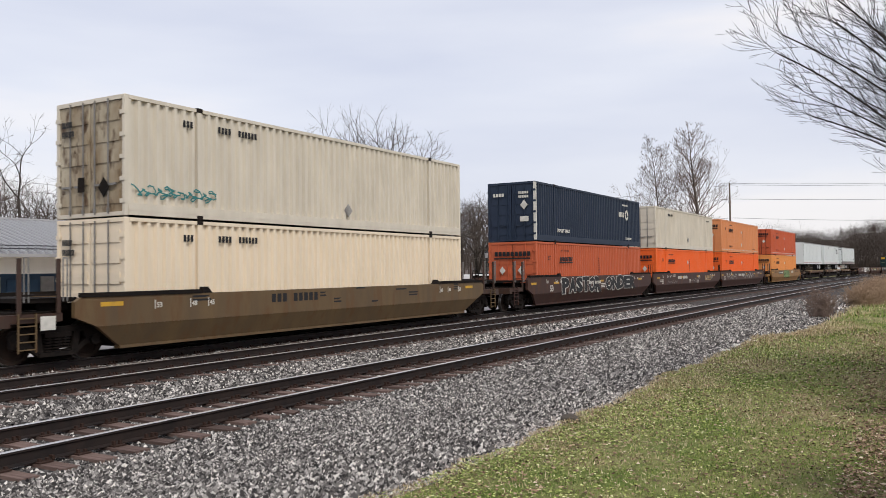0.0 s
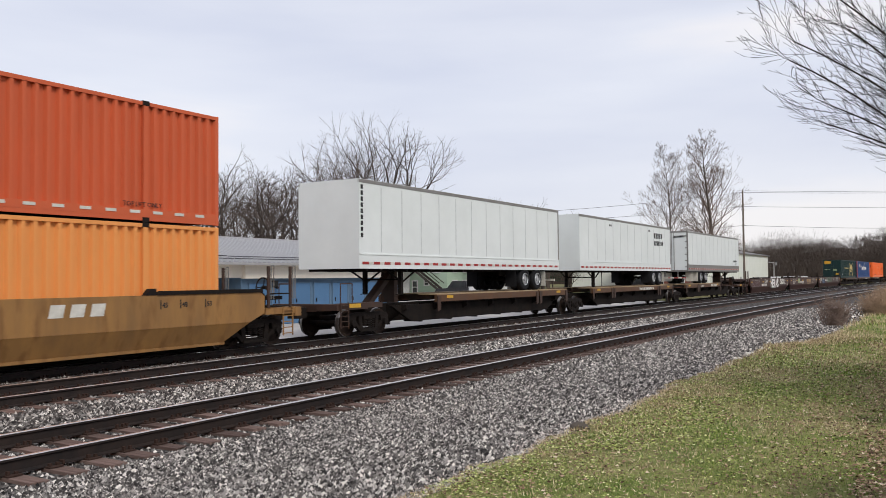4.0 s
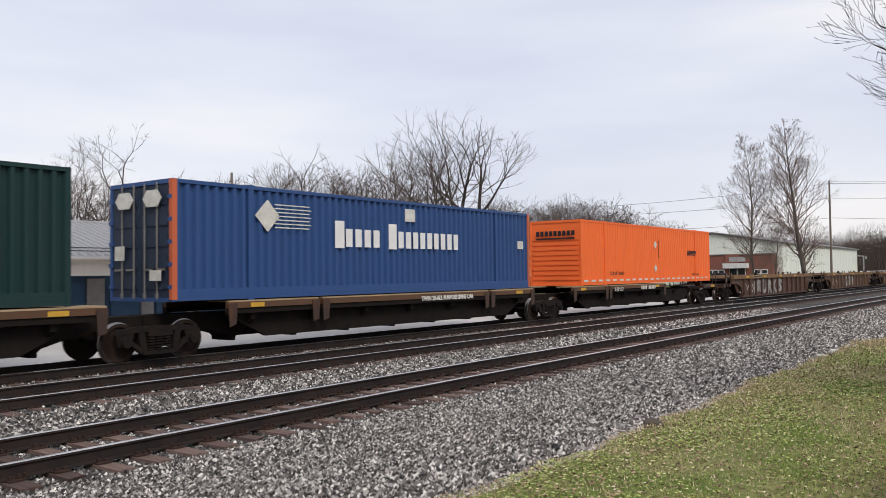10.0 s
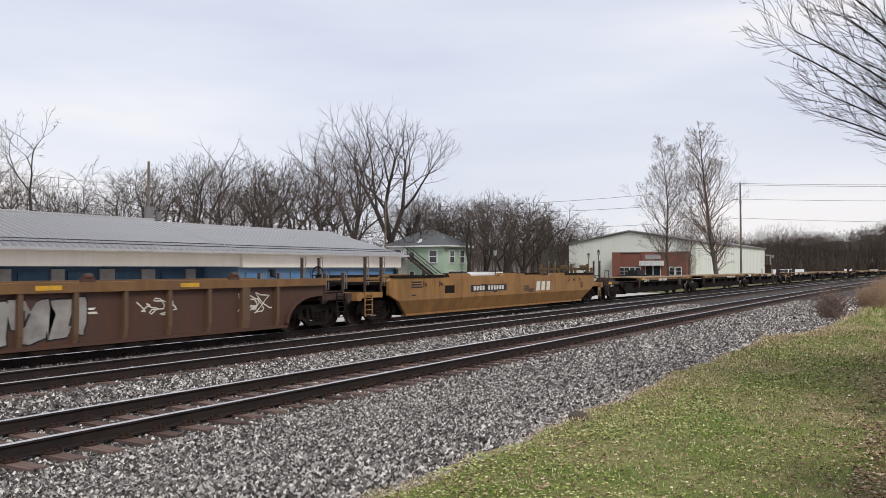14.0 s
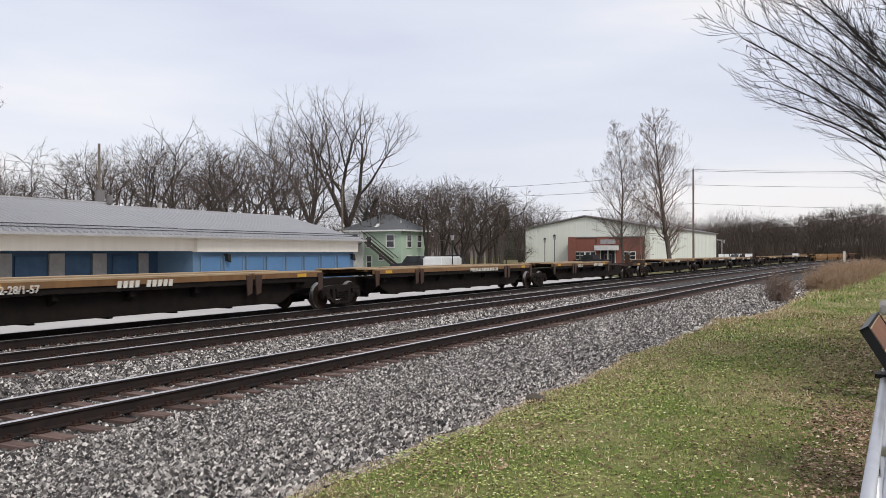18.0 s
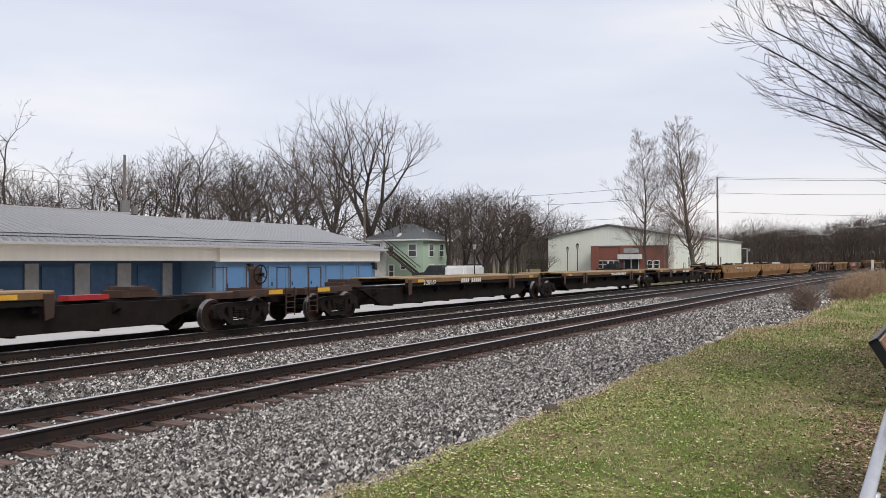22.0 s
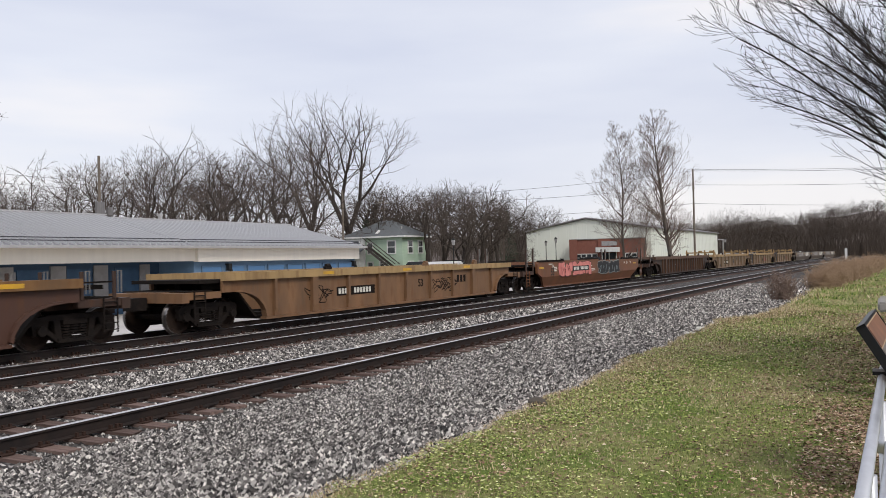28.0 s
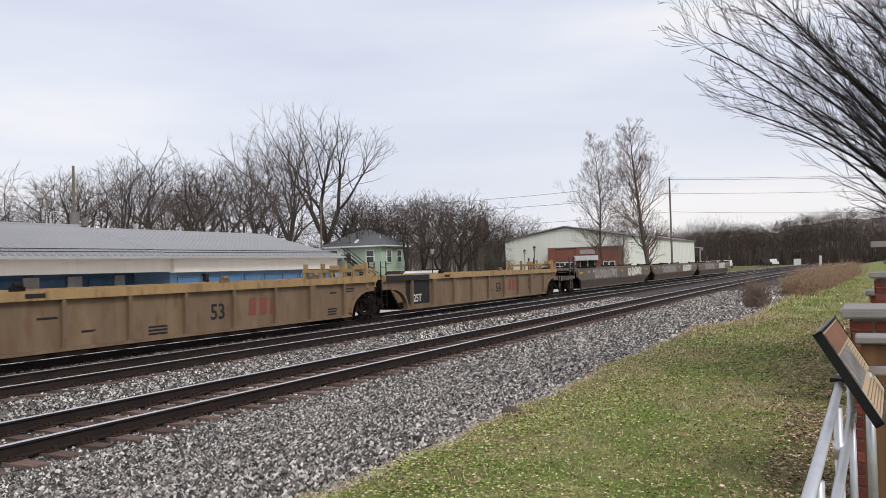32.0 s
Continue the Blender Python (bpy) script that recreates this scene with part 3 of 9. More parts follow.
def ribbed_sides(car, mat, chord, step=1.27, top=1.6, chord_low=1.38, rib_mat=None):
    """Sheet sides between a top chord and a bottom sill, with upright ribs and wheel arches."""
    arch = [(8.05 + 1.25 * (1 - math.cos(a)), 0.28 + 0.78 * math.sin(a)) for a in [radians(15 * i) for i in range(7)]]
    for s in (-1, 1):
        y, yi = s * 1.43, s * 1.36
        pts = [(x, z) for x, z in arch] + [(9.75, 1.06), (9.75, chord_low)]
        outline = [(-x, z) for x, z in pts[::-1]] + pts
        bm = bmesh.new()
        slab(bm, [(x, y, z) for x, z in outline], [(x, yi, z) for x, z in outline])
        part("side_sheet", bm, mat, car)
        bm = bmesh.new()
        box(bm, -9.75, 9.75, *sorted((s * 1.56, s * 1.36)), chord_low + 0.002, top)
        part("top_chord", bm, chord, car)
        bm = bmesh.new()
        box(bm, -8.05, 8.05, *sorted((s * 1.52, s * 1.30)), 0.2, 0.278)
        part("bottom_sill", bm, mat, car)
        for e in (-1, 1):
            bm = bmesh.new()
            rim = [(e * x, z) for x, z in arch] + [(e * (x - 0.065), z + 0.05) for x, z in arch[::-1]]
            slab(bm, [(x, y, z) for x, z in rim], [(x, s * 1.55, z) for x, z in rim])
            part("wheel_arch", bm, mat, car)
        key = ((rib_mat or mat).name, s)
        if key not in RIBS:
            bm = bmesh.new()
            prism_x(bm, [(s * 1.432, 0.28), (s * 1.50, 0.28), (s * 1.55, 0.5), (s * 1.55, chord_low), (s * 1.432, chord_low)], -0.055, 0.055)
            thin = mesh_of("rib", bm, rib_mat or mat)
            bm = bmesh.new()
            prism_x(bm, [(s * 1.432, 0.28), (s * 1.53, 0.28), (s * 1.565, 0.5), (s * 1.565, chord_low), (s * 1.432, chord_low)], -0.14, 0.14)
            RIBS[key] = thin, mesh_of("rib", bm, rib_mat or mat)
        n = int(7.7 / step)
        for i in range(-n, n + 1):
            if abs(i * step) < 7.95:
                share("rib", RIBS[key][1 if abs(i) == n - 1 else 0], car, pose(i * step, 0, 0))
        if s < 0:
            for x in (-4.9, 1.6, 6.0):
                bm = bmesh.new()
                box(bm, x - 0.16, x + 0.16, -1.5, -1.38, top, top + 0.1)
                tube(bm, (x - 0.1, -1.45, top + 0.12), (x + 0.1, -1.45, top + 0.12), 0.07, n=8)
                part("locking_pedestal", bm, P_BLACK if x < 0 else mat, car)


def well_floor(car, mat):
    bm = bmesh.new()
    us = [c for i in range(-6, 7) for c in (i * 1.3 - 0.12, i * 1.3 + 0.12)]
    lattice(bm, us, [-1.28, -1.16, 1.16, 1.28], lambda i, j: j != 1 or i % 2 == 0, lambda u, v, k: (u, v, 0.2 + 0.1 * k))
    part("floor_frame", bm, mat, car)
    for s in (-1, 1):
        bm = bmesh.new()
        slab(bm, [(s * 8.3, -1.3, 0.3), (s * 8.3, 1.3, 0.3), (s * 9.3, 1.3, 1.3), (s * 9.3, -1.3, 1.3)], [(s * 8.2, -1.3, 0.3), (s * 8.2, 1.3, 0.3), (s * 9.2, 1.3, 1.3), (s * 9.2, -1.3, 1.3)])
        part("bulkhead", bm, mat, car)


def brackets(car, mat, xs):
    """Upright lashing frames on the end platforms: posts, beams and a lever box."""
    for x in xs:
        bm = bmesh.new()
        for y in (-1.42, -0.5, 0.5, 1.3):
            box(bm, x - 0.07, x + 0.07, y - 0.06, y + 0.06, 1.2, 2.12)
            box(bm, x + 0.5, x + 0.6, y - 0.05, y + 0.05, 1.2, 1.92)
        box(bm, x - 0.08, x + 0.08, -1.5, 1.4, 1.78, 1.9)
        box(bm, x - 0.05, x + 0.62, -1.47, -1.39, 1.62, 1.72)
        box(bm, x - 0.05, x + 0.62, 1.25, 1.33, 1.62, 1.72)
        part("lashing_frame", bm, mat, car)
        for y in (-1.2, -0.1):
            bm = bmesh.new()
            box(bm, x - 0.16, x - 0.075, y - 0.2, y + 0.2, 1.85, 2.05)
            part("lever_box", bevelled(bm, 0.02), mat, car)


def well_car(label, kind, mat, chord=None, ends=("outer", "outer"), rails=True, wheel=False, humps=0, step=1.27, rib_mat=None, top=1.55):
    car = thing("well_car", label, "rail car", "cars of the train")
    if kind == "smooth":
        smooth_sides(car, mat, top=top, humps=humps)
    else:
        ribbed_sides(car, mat, chord or mat, step, rib_mat=rib_mat)
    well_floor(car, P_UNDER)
    dark = mat in (P_TTX, P_TTXPALE, P_GRIME, P_OCHRE)
    if kind == "smooth":
        load_marks(car, -1.521, top - 0.3, P_BLACKMARK if dark else P_WHITEMARK)
        load_marks(car, -1.521, top - 0.3, P_BLACKMARK if dark else P_WHITEMARK, (7.4, 6.6, 6.0))
    for s, e in zip((-1, 1), ends):
        if e == "outer":
            outer_end(car, s, mat, rails, wheel if s > 0 else False, *((9.65, 1.0) if kind == "smooth" else (9.9, 0.55)))
        else:
            inner_end(car, s, mat, e == "shared")
    return car


# ---- the train: containers ----
LC, WC, HC = 16.15, 2.59, 2.896


def corrugated(name, length, z0, z1, mat, pitch=0.278, depth=0.045):
    n = int(length / pitch)
    pitch = length / n
    cols = []
    for i in range(n):
        a = -length / 2 + i * pitch
        cols += [(a, 0), (a + pitch * 0.3, 0), (a + pitch * 0.45, depth), (a + pitch * 0.85, depth)]
    cols.append((length / 2, 0))
    vs = [(x, y, z) for z in (z0, z1) for x, y in cols]
    k = len(cols)
    me = bpy.data.meshes.new(name)
    me.from_pydata(vs, [], [(i, i + 1, k + i + 1, k + i) for i in range(k - 1)])
    me.materials.append(mat)
    return me


def container(label, mat, frame_mat=None, end="doors", rods=None, smooth=False, roof_mat=None, castings=None, door_mat=None):
    fm, rods = frame_mat or mat, rods or mat
    c = thing("container", label, "container", "containers on the train")
    L, w, h = LC / 2, WC / 2, HC
    side = corrugated("side_panel", LC - 0.24, 0.3, h - 0.1, mat, 0.278, 0.026 if smooth else 0.085)
    share("side_panel", side, c, pose(0, -w + 0.012, 0))
    share("side_panel", side, c, pose(0, w - 0.02, 0, 0, 0, 180))
    for y0, y1 in ((-w, -w + 0.1), (w - 0.1, w)):
        bm = bmesh.new()
        box(bm, -L + 0.12, L - 0.12, y0, y1, 0.02, 0.3)
        box(bm, -L + 0.12, L - 0.12, y0 - 0.005 * (y0 < 0), y1, 0.12, 0.16)
        part("bottom_rail", bm, fm, c)
        bm = bmesh.new()
        box(bm, -L + 0.12, L - 0.12, y0, y1, h - 0.1, h - 0.01)
        part("top_rail", bm, fm, c)
        for x in (-L + 0.06, L - 0.06):
            bm = bmesh.new()
            box(bm, x - 0.06, x + 0.06, y0, y1 + 0.0, 0.0, h)
            part("corner_post", bevelled(bm, 0.012), fm, c)
        for x in (-5.75, 5.75):
            bm = bmesh.new()
            box(bm, x - 0.07, x + 0.07, y0 - 0.004, y1, 0.02, h - 0.01)
            part("lifting_post", bm, fm, c)
            bm = bmesh.new()
            box(bm, x - 0.1, x + 0.1, y0 - 0.01, y1, h - 0.1, h + 0.012)
            part("corner_casting", bm, castings or P_BLACK, c)
            bm = bmesh.new()
            box(bm, x - 0.1, x + 0.1, y0 - 0.01, y1, -0.012, 0.1)
            part("corner_casting", bm, castings or P_BLACK, c)
    bm = bmesh.new()
    box(bm, -L + 0.01, L - 0.01, -w + 0.02, w - 0.02, h - 0.06, h - 0.02)
    for i in range(26):
        x = -L + 0.4 + i * (LC - 0.8) / 25
        box(bm, x - 0.12, x + 0.12, -w + 0.15, w - 0.15, h - 0.019, h)
    part("roof", bm, roof_mat or mat, c)
    bm = bmesh.new()
    box(bm, -L + 0.05, L - 0.05, -w + 0.05, w - 0.05, 0.1, 0.16)
    part("floor", bm, P_UNDER, c)
    bm = bmesh.new()
    box(bm, L - 0.08, L - 0.04, -w + 0.1, w - 0.1, 0.06, h - 0.06)
    part("front_panel", bm, mat, c)
    if end == "doors":
        for s in (-1, 1):
            bm = bmesh.new()
            box(bm, -L + 0.03, -L + 0.08, *sorted((s * 0.02, s * (w - 0.11))), 0.1, h - 0.12)
            for k in range(5):
                z = 0.3 + k * 0.5
                box(bm, -L + 0.005, -L + 0.031, *sorted((s * 0.1, s * (w - 0.2))), z, z + 0.3)
            d = part("door", bm, door_mat or mat, c)
            for y in (0.22, 0.72):
                bm = bmesh.new()
                tube(bm, (-L - 0.02, s * y, 0.06), (-L - 0.02, s * y, h - 0.06), 0.022, n=6)
                box(bm, -L - 0.05, -L, *sorted((s * y - 0.03, s * y + 0.03)), 0.1, 0.2)
                box(bm, -L - 0.05, -L, *sorted((s * y - 0.02, s * y + 0.3 * s)), 0.74, 0.79)
                part("lock_rod", bm, rods, d)
            for k in range(5):
                bm = bmesh.new()
                box(bm, -L - 0.02, -L + 0.03, *sorted((s * (w - 0.16), s * (w + 0.008))), 0.3 + k * 0.53, 0.4 + k * 0.53)
                part("hinge", bm, fm, d)
    else:
        bm = bmesh.new()
        box(bm, -L + 0.03, -L + 0.08, -w + 0.1, w - 0.1, 0.06, h - 0.1)
        for k in range(9):
            box(bm, -L - 0.01, -L + 0.031, -w + 0.14, w - 0.14, 0.25 + k * 0.22, 0.38 + k * 0.22)
        part("front_panel", bm, mat, c)
    bm = bmesh.new()
    box(bm, -L - 0.004, -L + 0.1, -w + 0.1, w - 0.1, h - 0.11, h - 0.005)
    part("door_header", bm, fm, c)
    bm = bmesh.new()
    box(bm, -L - 0.004, -L + 0.1, -w + 0.1, w - 0.1, 0.005, 0.1)
    part("door_sill", bm, fm, c)
    return c


YS = -WC / 2 - 0.002


def brand_marks(c, x, z, w, h, mat, n=9, door=True):
    bars(c, n, x, YS, z, w, h, mat, slant=h * 0.3, under=True)
    if door:
        bm = bmesh.new()
        for i in range(9):
            y = -1.0 + i * 0.22
            box(bm, -LC / 2 - 0.062, -LC / 2 - 0.052, y, y + 0.16, 2.2, 2.42)
        box(bm, -LC / 2 - 0.062, -LC / 2 - 0.052, -1.0, 0.95, 2.05, 2.12)
        part("marking", bm, mat, c)


# ---- the train: trailers ----
def wheel_tyre():
    bm = bmesh.new()
    prof = [(0.26, -0.13), (0.47, -0.14), (0.505, -0.09), (0.505, 0.09), (0.47, 0.14), (0.26, 0.13)]
    n = 22
    rings = [[bm.verts.new((r * math.cos(2 * math.pi * i / n), y, r * math.sin(2 * math.pi * i / n))) for r, y in prof] for i in range(n)]
    for i in range(n):
        for p in range(len(prof)):
            q = (p + 1) % len(prof)
            bm.faces.new((rings[i][p], rings[(i + 1) % n][p], rings[(i + 1) % n][q], rings[i][q]))
    return mesh_of("tyre", bm, P_RUBBER, True)


def wheel_rim():
    bm = bmesh.new()
    n = 10
    tube(bm, (0, -0.06, 0), (0, -0.02, 0), 0.27, n=20)
    tube(bm, (0, -0.125, 0), (0, -0.06, 0), 0.10, n=12)
    for i in range(n):
        a = 2 * math.pi * i / n
        tube(bm, (0.17 * math.cos(a), -0.085, 0.17 * math.sin(a)), (0.17 * math.cos(a), -0.05, 0.17 * math.sin(a)), 0.02, n=6)
    for i in range(20):
        a, b = 2 * math.pi * i / 20, 2 * math.pi * (i + 1) / 20
        tube(bm, (0.265 * math.cos(a), -0.115, 0.265 * math.sin(a)), (0.265 * math.cos(b), -0.115, 0.265 * math.sin(b)), 0.02, n=5)
    return mesh_of("rim", bm, P_ALU)


TYRE, RIM = wheel_tyre(), wheel_rim()


def trailer(label, rear, seams=13, dark_rail=True, axles=(2.45, 3.75), flaps=(1.55, 4.65)):
    """A road trailer, 16.15 m long, its wheels on the car's deck; rear is -1 or 1, the end its doors face."""
    t = thing("road_trailer", label, "trailer", "trailers on the train")
    L, w, zb, zt = LC / 2, 1.3, 0.92, 3.88
    for s in (-1, 1):
        bm = bmesh.new()
        box(bm, -L + 0.06, L - 0.06, *sorted((s * (w - 0.03), s * w)), zb + 0.5, zt - 0.1)
        part("side_panel", bm, P_TRAILER, t)
        for i in range(1, seams):
            x = -L + LC * i / seams
            bm = bmesh.new()
            box(bm, x - 0.022, x + 0.022, *sorted((s * w, s * (w + 0.007))), zb + 0.56, zt - 0.2)
            part("seam", bm, P_SEAM, t)
        bm = bmesh.new()
        box(bm, -L + 0.02, L - 0.02, *sorted((s * (w - 0.06), s * (w + 0.015))), zb, zb + 0.5)
        box(bm, -L + 0.02, L - 0.02, *sorted((s * w, s * (w + 0.03))), zb + 0.46, zb + 0.5)
        part("bottom_rail", bm, P_RAILGREY if dark_rail else P_TRAILER, t)
        bm = bmesh.new()
        box(bm, -L, L, *sorted((s * (w - 0.06), s * (w + 0.01))), zt - 0.12, zt)
        part("top_rail", bm, P_RAILGREY, t)
        tape = None
        for i in range(26):
            x = -L + 0.15 + i * (LC - 0.4) / 25.5
            bm = bmesh.new()
            z = zb + 0.14
            box(bm, x, x + 0.36, *sorted((s * (w + 0.016), s * (w + 0.021))), z, z + 0.09)
            part("reflector_tape", bm, P_REDMARK, t)
            bm = bmesh.new()
            box(bm, x + 0.37, x + 0.58, *sorted((s * (w + 0.016), s * (w + 0.021))), z, z + 0.09)
            part("reflector_tape", bm, P_WHITEMARK, t)
    bm = bmesh.new()
    box(bm, -L + 0.02, L - 0.02, -w, w, zt - 0.05, zt + 0.01)
    part("roof", bm, P_TRAILER, t)
    bm = bmesh.new()
    box(bm, -L + 0.05, L - 0.05, -w + 0.05, w - 0.05, zb, zb + 0.12)
    for i in range(20):
        x = -L + 0.5 + i * (LC - 1) / 19
        box(bm, x - 0.05, x + 0.05, -w + 0.06, w - 0.06, zb - 0.08, zb)
    part("floor", bm, P_UNDER, t)
    for s in (-1, 1):
        e = s * L
        if s == rear:
            for d in (-1, 1):
                bm = bmesh.new()
                box(bm, *sorted((e - s * 0.06, e)), *sorted((d * 0.02, d * (w - 0.08))), zb + 0.1, zt - 0.1)
                leaf = part("door", bm, P_TRAILER, t)
                for y in (0.12, 0.3):
                    bm = bmesh.new()
                    tube(bm, (e + s * 0.03, d * y, zb + 0.05), (e + s * 0.03, d * y, zt - 0.1), 0.02, n=6)
                    part("lock_rod", bm, P_RAILGREY, leaf)
                for k in range(6):
                    bm = bmesh.new()
                    box(bm, *sorted((e, e + s * 0.025)), *sorted((d * (w - 0.2), d * (w + 0.005))), zb + 0.3 + k * 0.46, zb + 0.37 + k * 0.46)
                    part("hinge", bm, P_RAILGREY, leaf)
            bm = bmesh.new()
            for d in (-1, 1):
                box(bm, *sorted((e - s * 0.1, e + s * 0.004)), *sorted((d * (w - 0.08), d * (w + 0.012))), zb, zt)
                box(bm, *sorted((e - s * 0.25, e - s * 0.15)), *sorted((d * 0.45, d * 0.55)), zb - 0.42, zb)
            box(bm, *sorted((e - s * 0.1, e + s * 0.01)), -w, w, zt - 0.1, zt + 0.005)
            box(bm, *sorted((e - s * 0.1, e + s * 0.012)), -w, w, zb - 0.02, zb + 0.1)
            part("door_frame", bm, P_RAILGREY, t)
            bm = bmesh.new()
            box(bm, *sorted((e - s * 0.25, e - s * 0.15)), -1.15, 1.15, zb - 0.52, zb - 0.42)
            part("rear_bumper", bm, P_WHITEMARK, t)
            for i in range(4):
                bm = bmesh.new()
                y = -1.1 + i * 0.58
                box(bm, *sorted((e - s * 0.15, e - s * 0.144)), y, y + 0.3, zb - 0.51, zb - 0.43)
                part("reflector_tape", bm, P_REDMARK, t)
        else:
            bm = bmesh.new()
            box(bm, *sorted((e - s * 0.05, e)), -w, w, zb, zt)
            part("front_panel", bm, P_TRAILER, t)
    for a in axles:
        x = rear * (L - a)
        bm = bmesh.new()
        tube(bm, (x, -0.95, 0.5), (x, 0.95, 0.5), 0.07, n=8)
        ax = part("axle", bm, P_BLACK, t)
        for s in (-1, 1):
            for y in (1.13, 0.8):
                share("tyre", TYRE, ax, pose(x, s * y, 0.506))
            share("rim", RIM, ax, pose(x, s * 1.16, 0.506, 0, 0, 0 if s < 0 else 180))
    bm = bmesh.new()
    for y in (-0.5, 0.5):
        box(bm, *sorted((rear * (L - axles[0] + 1.0), rear * (L - axles[1] - 1.1))), y - 0.06, y + 0.06, 0.66, zb)
    part("slider_frame", bm, P_BLACK, t)
    for a in flaps:
        for s in (-1, 1):
            x = rear * (L - a)
            bm = bmesh.new()
            box(bm, x - 0.015, x + 0.015, *sorted((s * 0.72, s * 1.26)), 0.18, 0.86)
            part("mud_flap", bm, P_WHITEMARK if a < 2 or rear < 0 else P_RUBBER, t)
    bm = bmesh.new()
    for s in (-1, 1):
        x = -rear * (L - 3.1)
        box(bm, x - 0.07, x + 0.07, s * 0.8 - 0.07, s * 0.8 + 0.07, 0.02, zb)
        tube(bm, (x + rear * 1.0, s * 0.8, zb - 0.03), (x, s * 0.8, 0.4), 0.035, n=6)
        tube(bm, (x - rear * 0.9, s * 0.8, zb - 0.03), (x, s * 0.8, 0.5), 0.035, n=6)
        box(bm, x - 0.15, x + 0.15, s * 0.8 - 0.12, s * 0.8 + 0.12, 0.005, 0.03)
    tube(bm, (x, -0.8, 0.55), (x, 0.8, 0.55), 0.03, n=6)
    part("landing_leg", bm, P_BLACK, t)
    return t


# ---- the train: spine cars ----
SPINE = 18.2


def hitch(car, x, raised, side):
    bm = bmesh.new()
    if raised:
        prism(bm, [(x - 0.12, 1.02), (x + 0.12, 1.02), (x + 0.1, 2.15), (x - 0.1, 2.15)], -0.3, 0.3)
        prism(bm, [(x - side * 1.5, 1.05), (x - side * 1.2, 1.05), (x, 2.0), (x - side * 0.15, 2.1)][::side], -0.16, 0.16)
        box(bm, x - 0.42, x + 0.42, -0.42, 0.42, 2.14, 2.22)
    else:
        box(bm, x - 0.55, x + 0.55, -0.4, 0.4, 1.02, 1.2)
        box(bm, x - 0.35, x + 0.35, -0.42, 0.42, 1.2, 1.3)
    part("hitch", bm, P_SPINE, car)


